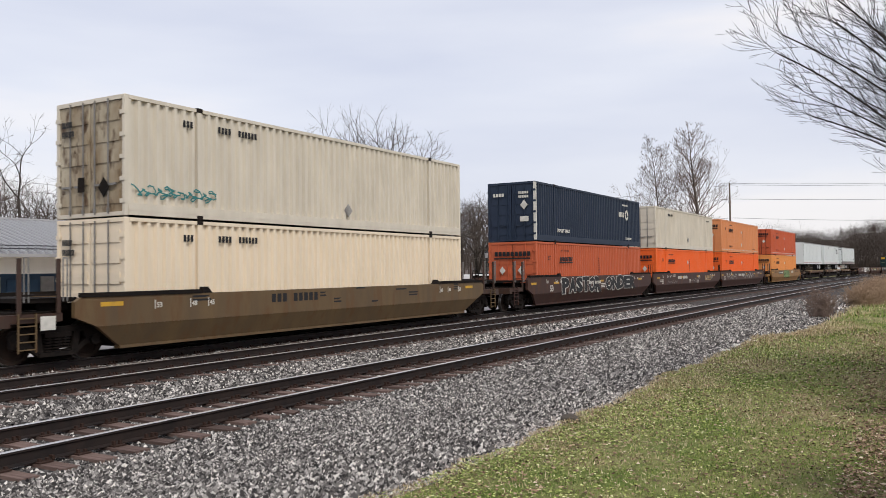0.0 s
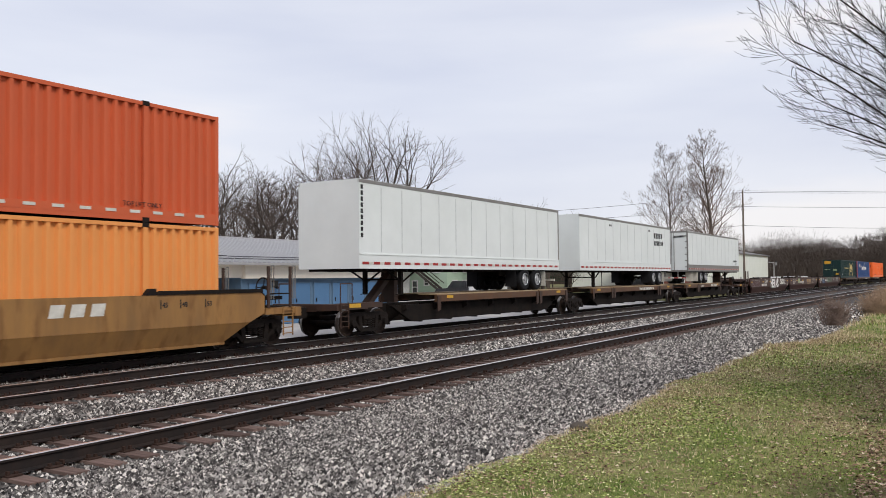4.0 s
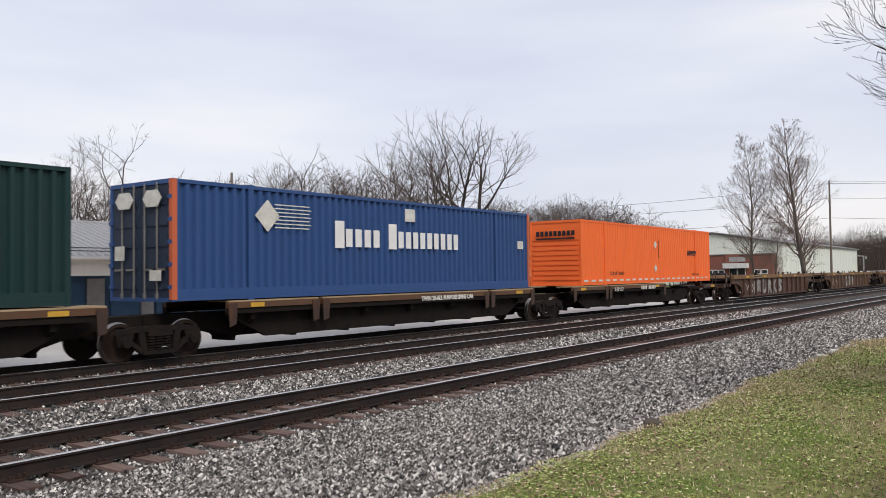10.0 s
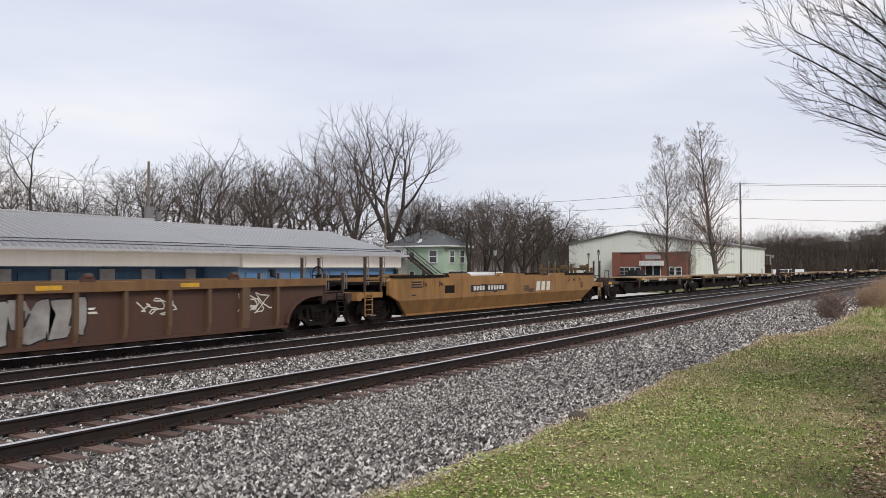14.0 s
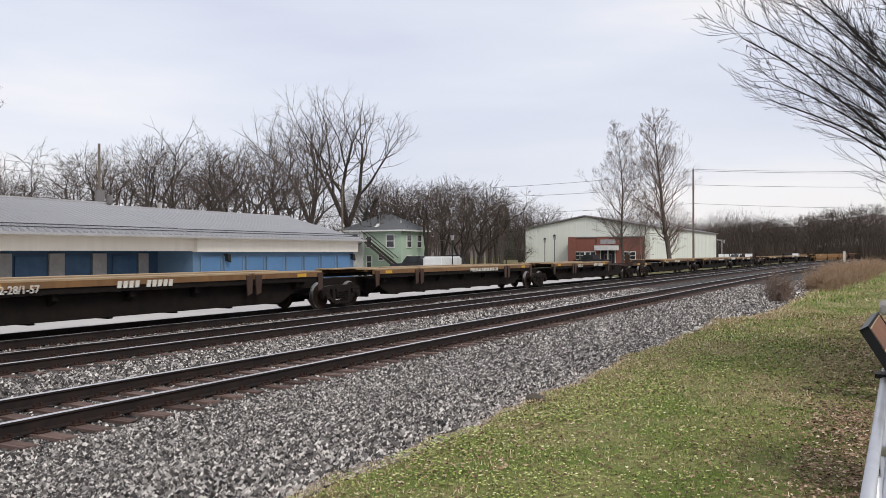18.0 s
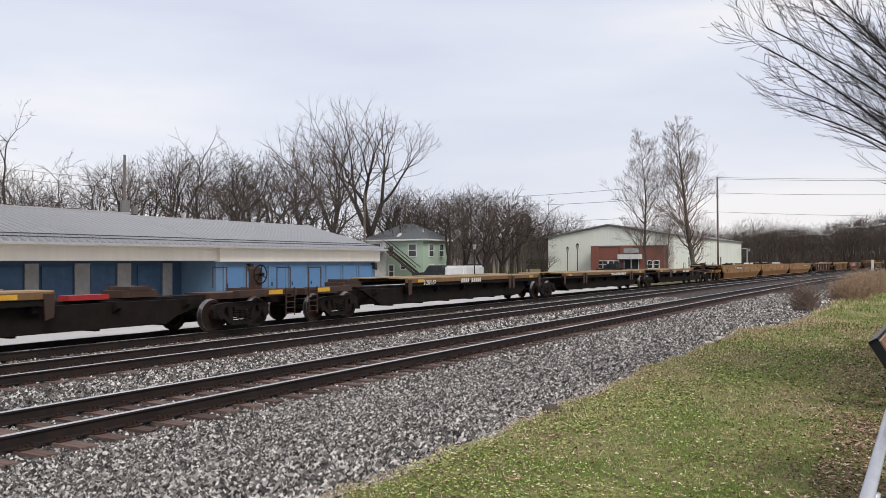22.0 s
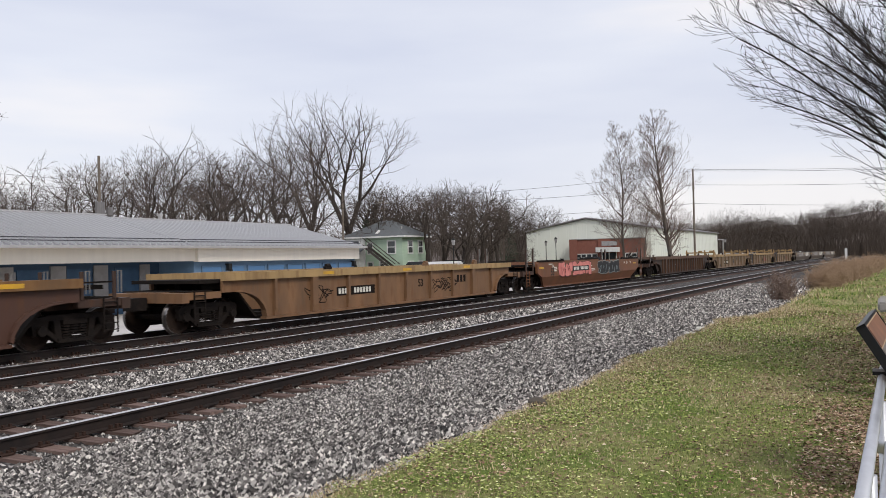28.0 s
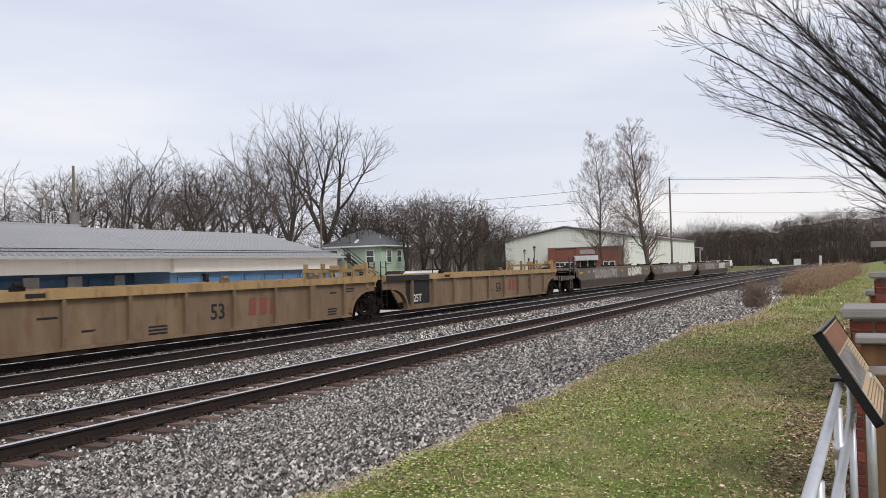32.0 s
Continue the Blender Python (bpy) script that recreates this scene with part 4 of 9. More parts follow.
def spine_car(label, ends, hitches=(), text=0, edge=None, band=0.25):
    """One unit: a centre spine between two trucks with outrigger decks that stop short of an outer truck."""
    decks = ((-4.7, 4.2, 0.0), (4.35, 7.6, 0.0)) if ends[0] == "outer" else ((-7.6, -4.3, 0.0), (-4.15, 2.5, 0.0)) if ends[1] == "outer" else ((-7.4, -4.3, 0.0), (-4.15, 4.2, 0.0), (4.35, 7.4, 0.0))
    car = thing("spine_car", label, "rail car", "cars of the train")
    h = SPINE / 2
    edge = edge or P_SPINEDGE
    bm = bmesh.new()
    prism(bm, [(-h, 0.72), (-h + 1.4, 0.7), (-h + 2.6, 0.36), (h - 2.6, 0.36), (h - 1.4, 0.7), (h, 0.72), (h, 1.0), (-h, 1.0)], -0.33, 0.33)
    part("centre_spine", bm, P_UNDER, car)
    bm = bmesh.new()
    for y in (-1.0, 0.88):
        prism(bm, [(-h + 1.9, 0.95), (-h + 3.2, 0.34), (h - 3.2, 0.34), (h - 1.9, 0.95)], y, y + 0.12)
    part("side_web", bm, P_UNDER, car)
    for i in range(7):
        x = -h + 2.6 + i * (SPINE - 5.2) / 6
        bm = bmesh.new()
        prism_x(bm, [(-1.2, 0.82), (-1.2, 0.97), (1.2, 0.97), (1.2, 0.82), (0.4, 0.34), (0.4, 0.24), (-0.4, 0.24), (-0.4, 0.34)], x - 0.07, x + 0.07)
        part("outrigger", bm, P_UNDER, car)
    for s in (-1, 1):
        for x0, x1, lift in decks:
            bm = bmesh.new()
            box(bm, x0, x1, *sorted((s * 1.34, s * 1.22)), 1.27 - band + lift, 1.27 + lift)
            part("deck_edge", bm, edge, car)
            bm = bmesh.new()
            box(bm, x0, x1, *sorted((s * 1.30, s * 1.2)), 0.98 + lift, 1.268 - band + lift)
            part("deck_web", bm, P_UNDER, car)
            bm = bmesh.new()
            box(bm, x0, x1, *sorted((s * 1.33, s * 0.5)), 1.272 + lift, 1.31 + lift)
            part("deck_plate", bm, P_PLANK, car)
            for x in (x0 + 0.12, x1 - 0.12):
                bm = bmesh.new()
                prism(bm, [(x - 0.14, 1.24 + lift), (x + 0.14, 1.24 + lift), (x + 0.1, 0.72), (x - 0.1, 0.66)], *sorted((s * 1.37, s * 1.345)))
                part("deck_bracket", bm, P_SPINE, car)
    for x, raised, side in hitches:
        hitch(car, x, raised, side)
    if text == 1:
        words(car, "TWIN 28-ALL PURPOSE SPINE CAR", 0.3, -1.342, 1.06, 0.19, P_WHITEMARK)
    elif text == 2:
        words(car, "2-28/1-57", -3.6, -1.342, 1.03, 0.24, P_WHITEMARK, 0.004)
        bars(car, 10, -0.6, -1.341, 1.05, 1.8, 0.17, P_WHITEMARK, slant=0.03, gaps=(4,))
    for x in (decks[0][0] + 0.7, decks[-1][1] - 1.3):
        plate(car, x, x + 0.45, -1.341, 1.13, 1.24, P_YELLOW, "reflector")
    for s, e in zip((-1, 1), ends):
        if e == "outer":
            truck(car, s * (h - 0.5))
            bm = bmesh.new()
            box(bm, *sorted((s * (h - 1.2), s * (h + 1.55))), -0.5, 0.5, 0.86, 1.04)
            box(bm, *sorted((s * (h + 1.3), s * (h + 1.55))), -1.35, 1.35, 0.9, 1.1)
            box(bm, *sorted((s * (h - 0.9), s * (h + 1.3))), -1.34, -1.1, 0.95, 1.12)
            part("end_platform", bm, P_SPINE, car)
            share("coupler", COUPLER, car, pose(s * (h + 0.25), 0, 0, 0, 0, 0 if s > 0 else 180))
            ladder(car, s * (h + 1.2) - 0.2, -1.38, P_SPINE, 0.32, 1.15)
            for y in (-1.3, 1.3):
                bm = bmesh.new()
                tube(bm, (s * (h + 0.7), y, 1.1), (s * (h + 0.7), y, 1.75), 0.02, n=6)
                tube(bm, (s * (h + 1.3), y, 1.1), (s * (h + 1.3), y, 1.75), 0.02, n=6)
                tube(bm, (s * (h + 0.7), y, 1.75), (s * (h + 1.3), y, 1.75), 0.02, n=6)
                part("handrail", bm, P_SPINE, car)
            plate(car, *sorted((s * (h + 0.3), s * (h + 0.9))), -1.343, 0.97, 1.1, P_YELLOW, "reflector")
            if s > 0:
                bm = bmesh.new()
                box(bm, h + 0.55, h + 0.85, -0.62, -0.3, 1.04, 1.75)
                part("brake_box", bevelled(bm, 0.03), P_SPINE, car)
                share("brake_wheel", BRAKE, car, pose(h + 0.7, -0.66, 1.55, 0, 0, 90))
        elif e == "shared":
            truck(car, s * h)
    return car


# ---- the train: what stands in it, front to back ----
SPEED = 24.9
RIDES = []


def ride(ob, d, z=0.0, dy=0.0):
    RIDES.append((ob, d, z, dy))
    return ob


def reflectors(car, xs, y=-1.521, z=1.2, h=0.1):
    for x in xs:
        plate(car, x - 0.3, x + 0.3, y, z, z + h, P_YELLOW, "reflector")


def small_marks(car, y, seed, n=5, lo=-8.5, hi=8.5, z=(0.85, 1.4), mat=None):
    rnd = random.Random(seed)
    for _ in range(n):
        x, zz, w = rnd.uniform(lo, hi), rnd.uniform(*z), rnd.uniform(0.3, 0.8)
        bm = bmesh.new()
        for k in range(rnd.choice((1, 2, 3))):
            flat(bm, [(x, zz - k * 0.09), (x + w * rnd.uniform(0.6, 1), zz - k * 0.09), (x + w * 0.9, zz - k * 0.09 + 0.05), (x, zz - k * 0.09 + 0.05)], y)
        part("stencil", bm, mat or P_WHITEMARK, car)


LOW, HIGH, SPINE_TOP = 0.39, 0.39 + 2.93, 1.315

# the double-stacked cars
car = ride(well_car("mustard-brown smooth-sided well car carrying two cream containers", "smooth", P_FEC, wheel=True, top=1.42), 20.94)
bars(car, 9, -3.3, -1.521, 1.08, 2.1, 0.24, P_BLACKMARK, gaps=(3,))
reflectors(car, (-8.6, 8.3))
small_marks(car, -1.521, 1, 8, mat=P_BLACKMARK)
plate(car, -10.3, -9.95, -1.43, 0.75, 1.05, P_WHITEMARK, "white_board")
up = ride(container("aged cream corrugated container with rust-stained doors and teal graffiti", BOXPAINT["aged_cream_steel"], rods=P_RAILGREY, door_mat=P_RUSTYDOOR), 20.94, HIGH)
lo = ride(container("warm cream corrugated container sitting in a well car", BOXPAINT["warm_cream_steel"], rods=P_RAILGREY), 20.94, LOW)
for c in (up, lo):
    bars(c, 12, -5.1, YS, 2.35, 1.5, 0.17, P_BLACKMARK, gaps=(4, 5))
    bars(c, 3, -6.3, YS, 2.35, 0.35, 0.17, P_BLACKMARK, under=False)
    bm = bmesh.new()
    for r in range(2):
        for i in range(5 + r):
            box(bm, -8.14, -8.135, 0.98 - i * 0.08 - 0.06, 0.98 - i * 0.08, 2.25 - r * 0.24, 2.4 - r * 0.24)
    part("marking", bm, P_BLACKMARK, c)
for x0, i in ((-7.75, 0), (-7.2, 1), (-6.75, 2), (-6.25, 3), (-5.75, 4)):
    scrawl(up, x0, x0 + 0.5, YS, 0.42, 0.78, 4, material("teal_spray_paint", (0.05, 0.22, 0.22), 0.6) if i == 0 else bpy.data.materials["teal_spray_paint"], 60 + i, 0.035)
diamond(up, 0.6, YS, 0.6, 0.22, P_CHROMETAG)
bm = bmesh.new()
prism_x(bm, [(-0.62, 0.95), (-0.42, 0.7), (-0.62, 0.45), (-0.82, 0.7)], -8.15, -8.14)
prism_x(bm, [(0.35, 0.62), (0.35, 0.98), (0.1, 0.98), (0.1, 0.62)], -8.15, -8.14)
part("placard", bm, P_UNDER, up)

car = ride(well_car("oxide-brown smooth-sided articulated well car with silver graffiti", "smooth", P_BNSF, ends=("outer", "shared")), 44.44)
tag(car, "PASTOR", -5.5, 0.1, -1.521, 0.66, 1.48, P_BLACKMARK, P_WHITEMARK, 3, 0.06, label="black sprayed letter with a white outline")
tag(car, "ONDER", 0.9, 6.2, -1.521, 0.72, 1.50, P_BLACKMARK, P_WHITEMARK, 4, 0.06, label="black sprayed letter with a white outline")
words(car, "53", -7.0, -1.521, 0.84, 0.42, P_WHITEMARK)
reflectors(car, (-8.9, -6.2, 0.25, 7.2))
small_marks(car, -1.521, 2, 8)
bars(car, 10, -1.8, -1.538, 1.1, 1.9, 0.16, P_WHITEMARK, gaps=(4,))
car = ride(well_car("oxide-brown smooth-sided articulated well car with faded stencils", "smooth", P_BNSF, ends=("none", "shared")), 64.1)
words(car, "53", -7.6, -1.521, 0.84, 0.42, P_WHITEMARK)
bars(car, 10, -3.6, -1.521, 1.12, 2.6, 0.2, P_WHITEMARK, gaps=(4,))
bars(car, 4, 4.3, -1.521, 1.02, 1.9, 0.26, P_TTXPALE, slant=0.14, under=True, name="emblem")
reflectors(car, (-8.4, -2.7, 2.0, 6.9))
small_marks(car, -1.521, 5, 9)
scrawl(car, -6.2, -3.8, -1.521, 0.82, 1.05, 9, P_CHROMETAG, 6)
scrawl(car, 0.2, 2.0, -1.521, 0.82, 1.1, 7, P_CHROMETAG, 7)
car = ride(well_car("oxide-brown smooth-sided articulated well car with grey swirling graffiti", "smooth", P_BNSF, ends=("none", "outer")), 83.5)
words(car, "53", -8.3, -1.521, 0.84, 0.42, P_WHITEMARK)
bars(car, 10, -2.6, -1.524, 1.1, 2.6, 0.2, P_WHITEMARK, gaps=(4,))
for i, x in enumerate((-7.2, -5.4, -1.2, 0.6, 2.4)):
    scrawl(car, x, x + 1.9, -1.521, 0.78, 1.42, 5, P_CHROMETAG, 20 + i, 0.09)
bars(car, 4, 4.9, -1.521, 1.02, 1.7, 0.26, P_CHORD, slant=0.14, under=True, name="emblem")
reflectors(car, (-8.9, -5.3, 0.9, 4.6, 8.0))
car = ride(well_car("dirty yellow smooth-sided well car with green graffiti", "smooth", P_TTX, wheel=True), 106.95)
plate(car, -5.0, -2.3, -1.521, 1.1, 1.38, P_BLACKMARK)
bars(car, 11, -4.9, -1.527, 1.15, 2.5, 0.18, P_WHITEMARK, gaps=(4,))
sprayed(car, -2.1, 1.7, -1.521, 0.62, 1.5, 5, P_GREENTAG, P_BLACKMARK, 9, label="green sprayed graffiti")
bars(car, 3, 3.1, -1.521, 1.12, 1.5, 0.28, P_WHITEMARK, slant=0.06, name="emblem")
reflectors(car, (-8.7,))
small_marks(car, -1.521, 11, 6, mat=P_BLACKMARK)

c = ride(container("navy corrugated container with white corner posts", BOXPAINT["navy_steel"], rods=BOXPAINT["navy_steel"]), 44.44, HIGH)
bm = bmesh.new()
box(bm, -8.085, -7.95, -1.302, -1.19, 0.05, 2.85)
part("post_cladding", bm, P_WHITEMARK, c)
bars(c, 4, 4.0, YS, 1.75, 1.0, 0.3, P_WHITEMARK)
bm = bmesh.new()
for i in range(6):
    a, b = math.pi / 3 * i, math.pi / 3 * (i + 0.75)
    flat(bm, [(5.45 + 0.16 * math.cos(a), 1.9 + 0.16 * math.sin(a)), (5.45 + 0.34 * math.cos(a), 1.9 + 0.34 * math.sin(a)), (5.45 + 0.34 * math.cos(b), 1.9 + 0.34 * math.sin(b)), (5.45 + 0.16 * math.cos(b), 1.9 + 0.16 * math.sin(b))][::-1], YS)
part("emblem", bm, P_WHITEMARK, c)
words(c, "TOP LIFT ONLY", -5.5, YS, 0.5, 0.24, P_WHITEMARK)
words(c, "TOP LIFT ONLY", 5.2, YS, 0.4, 0.16, P_WHITEMARK)
bars(c, 9, 4.7, YS, 2.45, 1.0, 0.1, P_WHITEMARK)
bm = bmesh.new()
for i in range(4):
    box(bm, -8.15, -8.14, 0.85 - i * 0.16, 0.97 - i * 0.16, 2.2, 2.36)
for i in range(6):
    box(bm, -8.15, -8.14, -0.5 - i * 0.09, -0.43 - i * 0.09, 2.3, 2.42)
    box(bm, -8.15, -8.14, -0.5 - i * 0.09, -0.43 - i * 0.09, 2.1, 2.22)
prism_x(bm, [(-0.72, 2.0), (-0.52, 1.76), (-0.72, 1.52), (-0.92, 1.76)], -8.15, -8.14)
box(bm, -8.15, -8.14, -0.95, -0.5, 0.95, 1.2)
part("marking", bm, P_WHITEMARK, c)


def orange_marks(c, black=None, right=False, diamonds=True):
    m = black or P_BLACKMARK
    brand_marks(c, 4.5 if right else -5.2, 1.55 if right else 1.95, 1.7 if not right else 1.3, 0.21 if not right else 0.18, m)
    if not right:
        words(c, "53'", -6.7, YS, 2.0, 0.3, m, 0.0)
    words(c, "TOP LIFT ONLY", -5.3, YS, 0.45, 0.22, m, 0.0)
    words(c, "TOP LIFT ONLY", 5.1, YS, 0.35, 0.16, m, 0.0)
    if not right:
        words(c, "STACK 3 HIGH ONLY", -5.1, YS, 2.45, 0.12, m, 0.0)
    if diamonds:
        diamond(c, 0.0, YS, 1.95, 0.2, P_WHITEMARK)
        diamond(c, 0.0, YS, 0.75, 0.2, P_WHITEMARK)
    bm = bmesh.new()
    for k in range(7):
        flat(bm, [(0.4, 1.3 + k * 0.13), (0.5, 1.3 + k * 0.13), (0.5, 1.38 + k * 0.13), (0.4, 1.38 + k * 0.13)], YS)
    part("marking", bm, m, c)


for d, z, key, lab in ((44.44, LOW, "dull_orange_steel", "dull orange corrugated container sitting in a well car"), (64.1, LOW, "bright_orange_steel", "bright orange corrugated container sitting in a well car"), (83.5, LOW, "bright_orange_steel", "bright orange corrugated container sitting in a well car"),
                       (83.5, HIGH, "sun_bleached_orange_steel", "sun-bleached orange container stacked on a brighter one"), (106.95, LOW, "amber_orange_steel", "amber orange corrugated container in a yellow well car"), (106.95, HIGH, "red_orange_steel", "red-orange corrugated container stacked on an amber one")):
    c = ride(container(lab, BOXPAINT[key], rods=P_BLACK if key == "red_orange_steel" else BOXPAINT[key]), d, z)
    orange_marks(c, diamonds=key != "dull_orange_steel")
    bm = bmesh.new()
    for y in (-0.5, 0.5):
        prism_x(bm, [(y, 1.7), (y + 0.16, 1.5), (y, 1.3), (y - 0.16, 1.5)], -8.15, -8.14)
    part("placard", bm, P_WHITEMARK, c)
    if z == HIGH:
        bm = bmesh.new()
        for i in range(24):
            x = -7.9 + i * 0.66
            box(bm, x, x + 0.28, -1.306, -1.3, 0.19, 0.26)
        part("reflector_tape", bm, P_WHITEMARK, c)
c = ride(container("aged cream corrugated container stacked on a bright orange one", BOXPAINT["aged_cream_steel"], rods=P_RAILGREY), 64.1, HIGH)
diamond(c, 0.2, YS, 0.75, 0.24, P_CHROMETAG)
bars(c, 9, -5.1, YS, 2.35, 1.3, 0.15, P_BLACKMARK, gaps=(4,))
bars(c, 9, 6.0, YS, 2.4, 1.0, 0.1, P_BLACKMARK)

# spine car with three road trailers
for d, ends, hs, tx in ((130.55, ("outer", "shared"), ((-5.9, True, 1),), 0), (149.0, ("none", "shared"), (), 1), (167.2, ("none", "outer"), ((6.6, True, -1),), 2)):
    ride(spine_car("near-black and rust spine car carrying a white trailer", ends, hs, tx), d)
t1 = ride(trailer("white road trailer with clean bottom rail on a spine car", 1, dark_rail=False), 129.2, SPINE_TOP)
bm = bmesh.new()
for i in range(9):
    flat(bm, [(-7.98, 3.55 - i * 0.2), (-7.86, 3.55 - i * 0.2), (-7.86, 3.7 - i * 0.2), (-7.98, 3.7 - i * 0.2)], -1.301)
part("marking", bm, P_BLACKMARK, t1)
t2 = ride(trailer("white road trailer with dark lettering bars on its side", 1, dark_rail=False), 148.05, SPINE_TOP)
bars(t2, 5, 4.4, -1.302, 3.05, 1.9, 0.34, P_BLACKMARK, slant=0.05)
bars(t2, 7, 4.45, -1.302, 2.58, 1.95, 0.3, P_BLACKMARK, slant=0.05)
for x in (-3.6, 3.4):
    bm = bmesh.new()
    for k in (0, 0.2):
        tube(bm, (x + k, -1.31, 3.5), (x + k, -1.29, 3.5), 0.07, n=12)
    part("vent", bm, P_UNDER, t2)
t3 = ride(trailer("white road trailer with grey rail and white mud flaps", -1, axles=(3.6, 4.9), flaps=(1.35, 2.75)), 168.45, SPINE_TOP)
bars(t3, 10, 6.0, -1.302, 1.75, 1.2, 0.14, P_BLACKMARK)
words(t3, "53", 6.8, -1.302, 1.5, 0.22, P_BLACKMARK)
bm = bmesh.new()
for i in range(10):
    box(bm, -8.112, -8.106, -0.32 - i * 0.085, -0.26 - i * 0.085, 3.42, 3.56)
part("marking", bm, P_BLACKMARK, t3)
bm = bmesh.new()
for y, z in ((0.75, 1.9), (0.5, 1.62), (0.2, 1.55)):
    prism_x(bm, [(y, z + 0.2), (y + 0.18, z), (y, z - 0.2), (y - 0.18, z)], -8.112, -8.106)
part("placard", bm, P_CHROMETAG, t3)

# three empty oxide-brown units
car = ride(well_car("empty oxide-brown well car with large white graffiti letters", "smooth", P_BNSF, ends=("outer", "shared"), wheel=True), 189.55)
sprayed(car, -8.6, -5.6, -1.521, 0.82, 1.42, 4, P_DARKTAG, P_CHROMETAG, 12, label="outlined sprayed graffiti")
tag(car, "HERAS", -0.33, 3.63, -1.521, 0.62, 1.54, P_CLEANTAG, P_BLACKMARK, 13, 0.045, "large white sprayed letter")
sprayed(car, 4.52, 7.0, -1.521, 0.9, 1.5, 4, P_WHITEMARK, P_BLACKMARK, 14, label="white sprayed bubble graffiti")
bars(car, 10, -4.63, -1.521, 0.82, 2.42, 0.24, P_WHITEMARK, gaps=(4,))
tag(car, "ZENKO", -3.3, -1.9, -1.521, 1.16, 1.46, P_WHITEMARK, None, 16, 0.0)
reflectors(car, (-8.8, -3.9, -0.6, 5.4, 8.7))
small_marks(car, -1.521, 15, 6)
car = ride(well_car("empty oxide-brown well car with yellow patch and stencils", "smooth", P_BNSF, ends=("none", "shared")), 209.2)
words(car, "53", -7.3, -1.521, 0.86, 0.42, P_WHITEMARK)
plate(car, -4.2, -3.1, -1.521, 0.95, 1.45, P_LIMETAG, "graffiti")
bars(car, 10, -2.9, -1.521, 0.95, 2.5, 0.2, P_WHITEMARK, gaps=(4,))
bars(car, 4, 1.9, -1.521, 0.98, 2.9, 0.4, P_TTXPALE, slant=0.2, under=True, name="emblem")
scrawl(car, 5.0, 6.6, -1.521, 0.82, 1.05, 9, P_CHROMETAG, 17)
scrawl(car, 7.1, 8.8, -1.521, 1.0, 1.4, 7, P_CHROMETAG, 18)
reflectors(car, (-8.4, -5.0, -1.2, 2.2, 8.9))
small_marks(car, -1.521, 19, 5)
car = ride(well_car("empty oxide-brown well car covered in blue and green graffiti", "smooth", P_BNSF, ends=("none", "outer"), wheel=True), 229.5)
words(car, "53", -8.3, -1.521, 0.8, 0.36, P_WHITEMARK)
tag(car, "RISKO", -6.6, -4.5, -1.521, 0.74, 1.24, P_NAVYTAG, P_TEALTAG, 21, 0.03, "navy and pale teal sprayed letter")
tag(car, "DO1T", -8.3, -6.9, -1.521, 1.0, 1.45, P_WHITEMARK, None, 91, 0.005)
sprayed(car, -2.6, 1.5, -1.521, 0.80, 1.52, 5, P_GREENGREY, P_BLACKMARK, 22, label="grey-green sprayed graffiti with black edges")
bars(car, 10, -4.5, -1.526, 1.0, 2.2, 0.2, P_WHITEMARK, gaps=(4,))
tag(car, "FOUR", 5.2, 7.6, -1.521, 0.86, 1.46, P_CHROMETAG, None, 92, 0.015)
for i, x in enumerate((-4.3, 2.6)):
    scrawl(car, x, x + 1.5, -1.521, 0.95, 1.42, 7, P_CHROMETAG, 23 + i, 0.06)
reflectors(car, (-8.8, 8.8))

# spine car with three single containers
for d, ends, tx in ((251.3, ("outer", "shared"), 0), (269.55, ("none", "shared"), 1), (287.85, ("none", "outer"), 2)):
    ride(spine_car("near-black spine car carrying one container", ends, (), tx, P_SPINEDGE, 0.15), d)
c = ride(container("dark green corrugated container with yellow emblem blocks", BOXPAINT["dark_green_steel"], rods=BOXPAINT["dark_green_steel"], castings=BOXPAINT["dark_green_steel"]), 250.05, SPINE_TOP + 0.01)
for k in range(3):
    bm = bmesh.new()
    a, b, z0, z1, q = 1.55 + k * 0.84, 2.33 + k * 0.84, 1.36, 2.2, 0.2
    flat(bm, [(a + q, z0), (b - q, z0), (b, z0 + q), (b, z1 - q), (b - q, z1), (a + q, z1), (a, z1 - q), (a, z0 + q)], YS)
    part("emblem", bm, P_PALEGOLD, c)
words(c, "INTERMODAL", 1.5, YS, 0.98, 0.36, P_PALEGOLD, 0.008)
words(c, "How tomorrow moves", -4.3, YS, 1.48, 0.44, P_PALEGOLD, 0.004)
bm = bmesh.new()
bm.free()
for x, s in ((0.95, 1), (4.6, -1)):
    bm = bmesh.new()
    lattice(bm, sorted((x, x + 0.12 * s, x + 0.42 * s)), [0.7, 0.82, 2.33, 2.45], lambda i, j: j != 1 or i == (0 if s > 0 else 1), lambda u, v, k: (u, YS - 0.006 * k, v))
    part("emblem", bm, P_PALEGOLD, c)
for x in (1.3, 1.75, 3.8, 4.25):
    bm = bmesh.new()
    flat(bm, [(x + 0.17 * math.cos(0.393 * k), 0.5 + 0.17 * math.sin(0.393 * k)) for k in range(16)], YS)
    part("emblem", bm, P_PALEGOLD, c)
words(c, "53", -6.9, YS, 0.5, 0.3, P_WHITEMARK)
bm = bmesh.new()
box(bm, -8.15, -8.14, 0.15, 1.05, 2.25, 2.72)
box(bm, -8.15, -8.14, -0.95, -0.55, 0.55, 0.8)
part("placard", bm, P_YELLOW, c)
bm = bmesh.new()
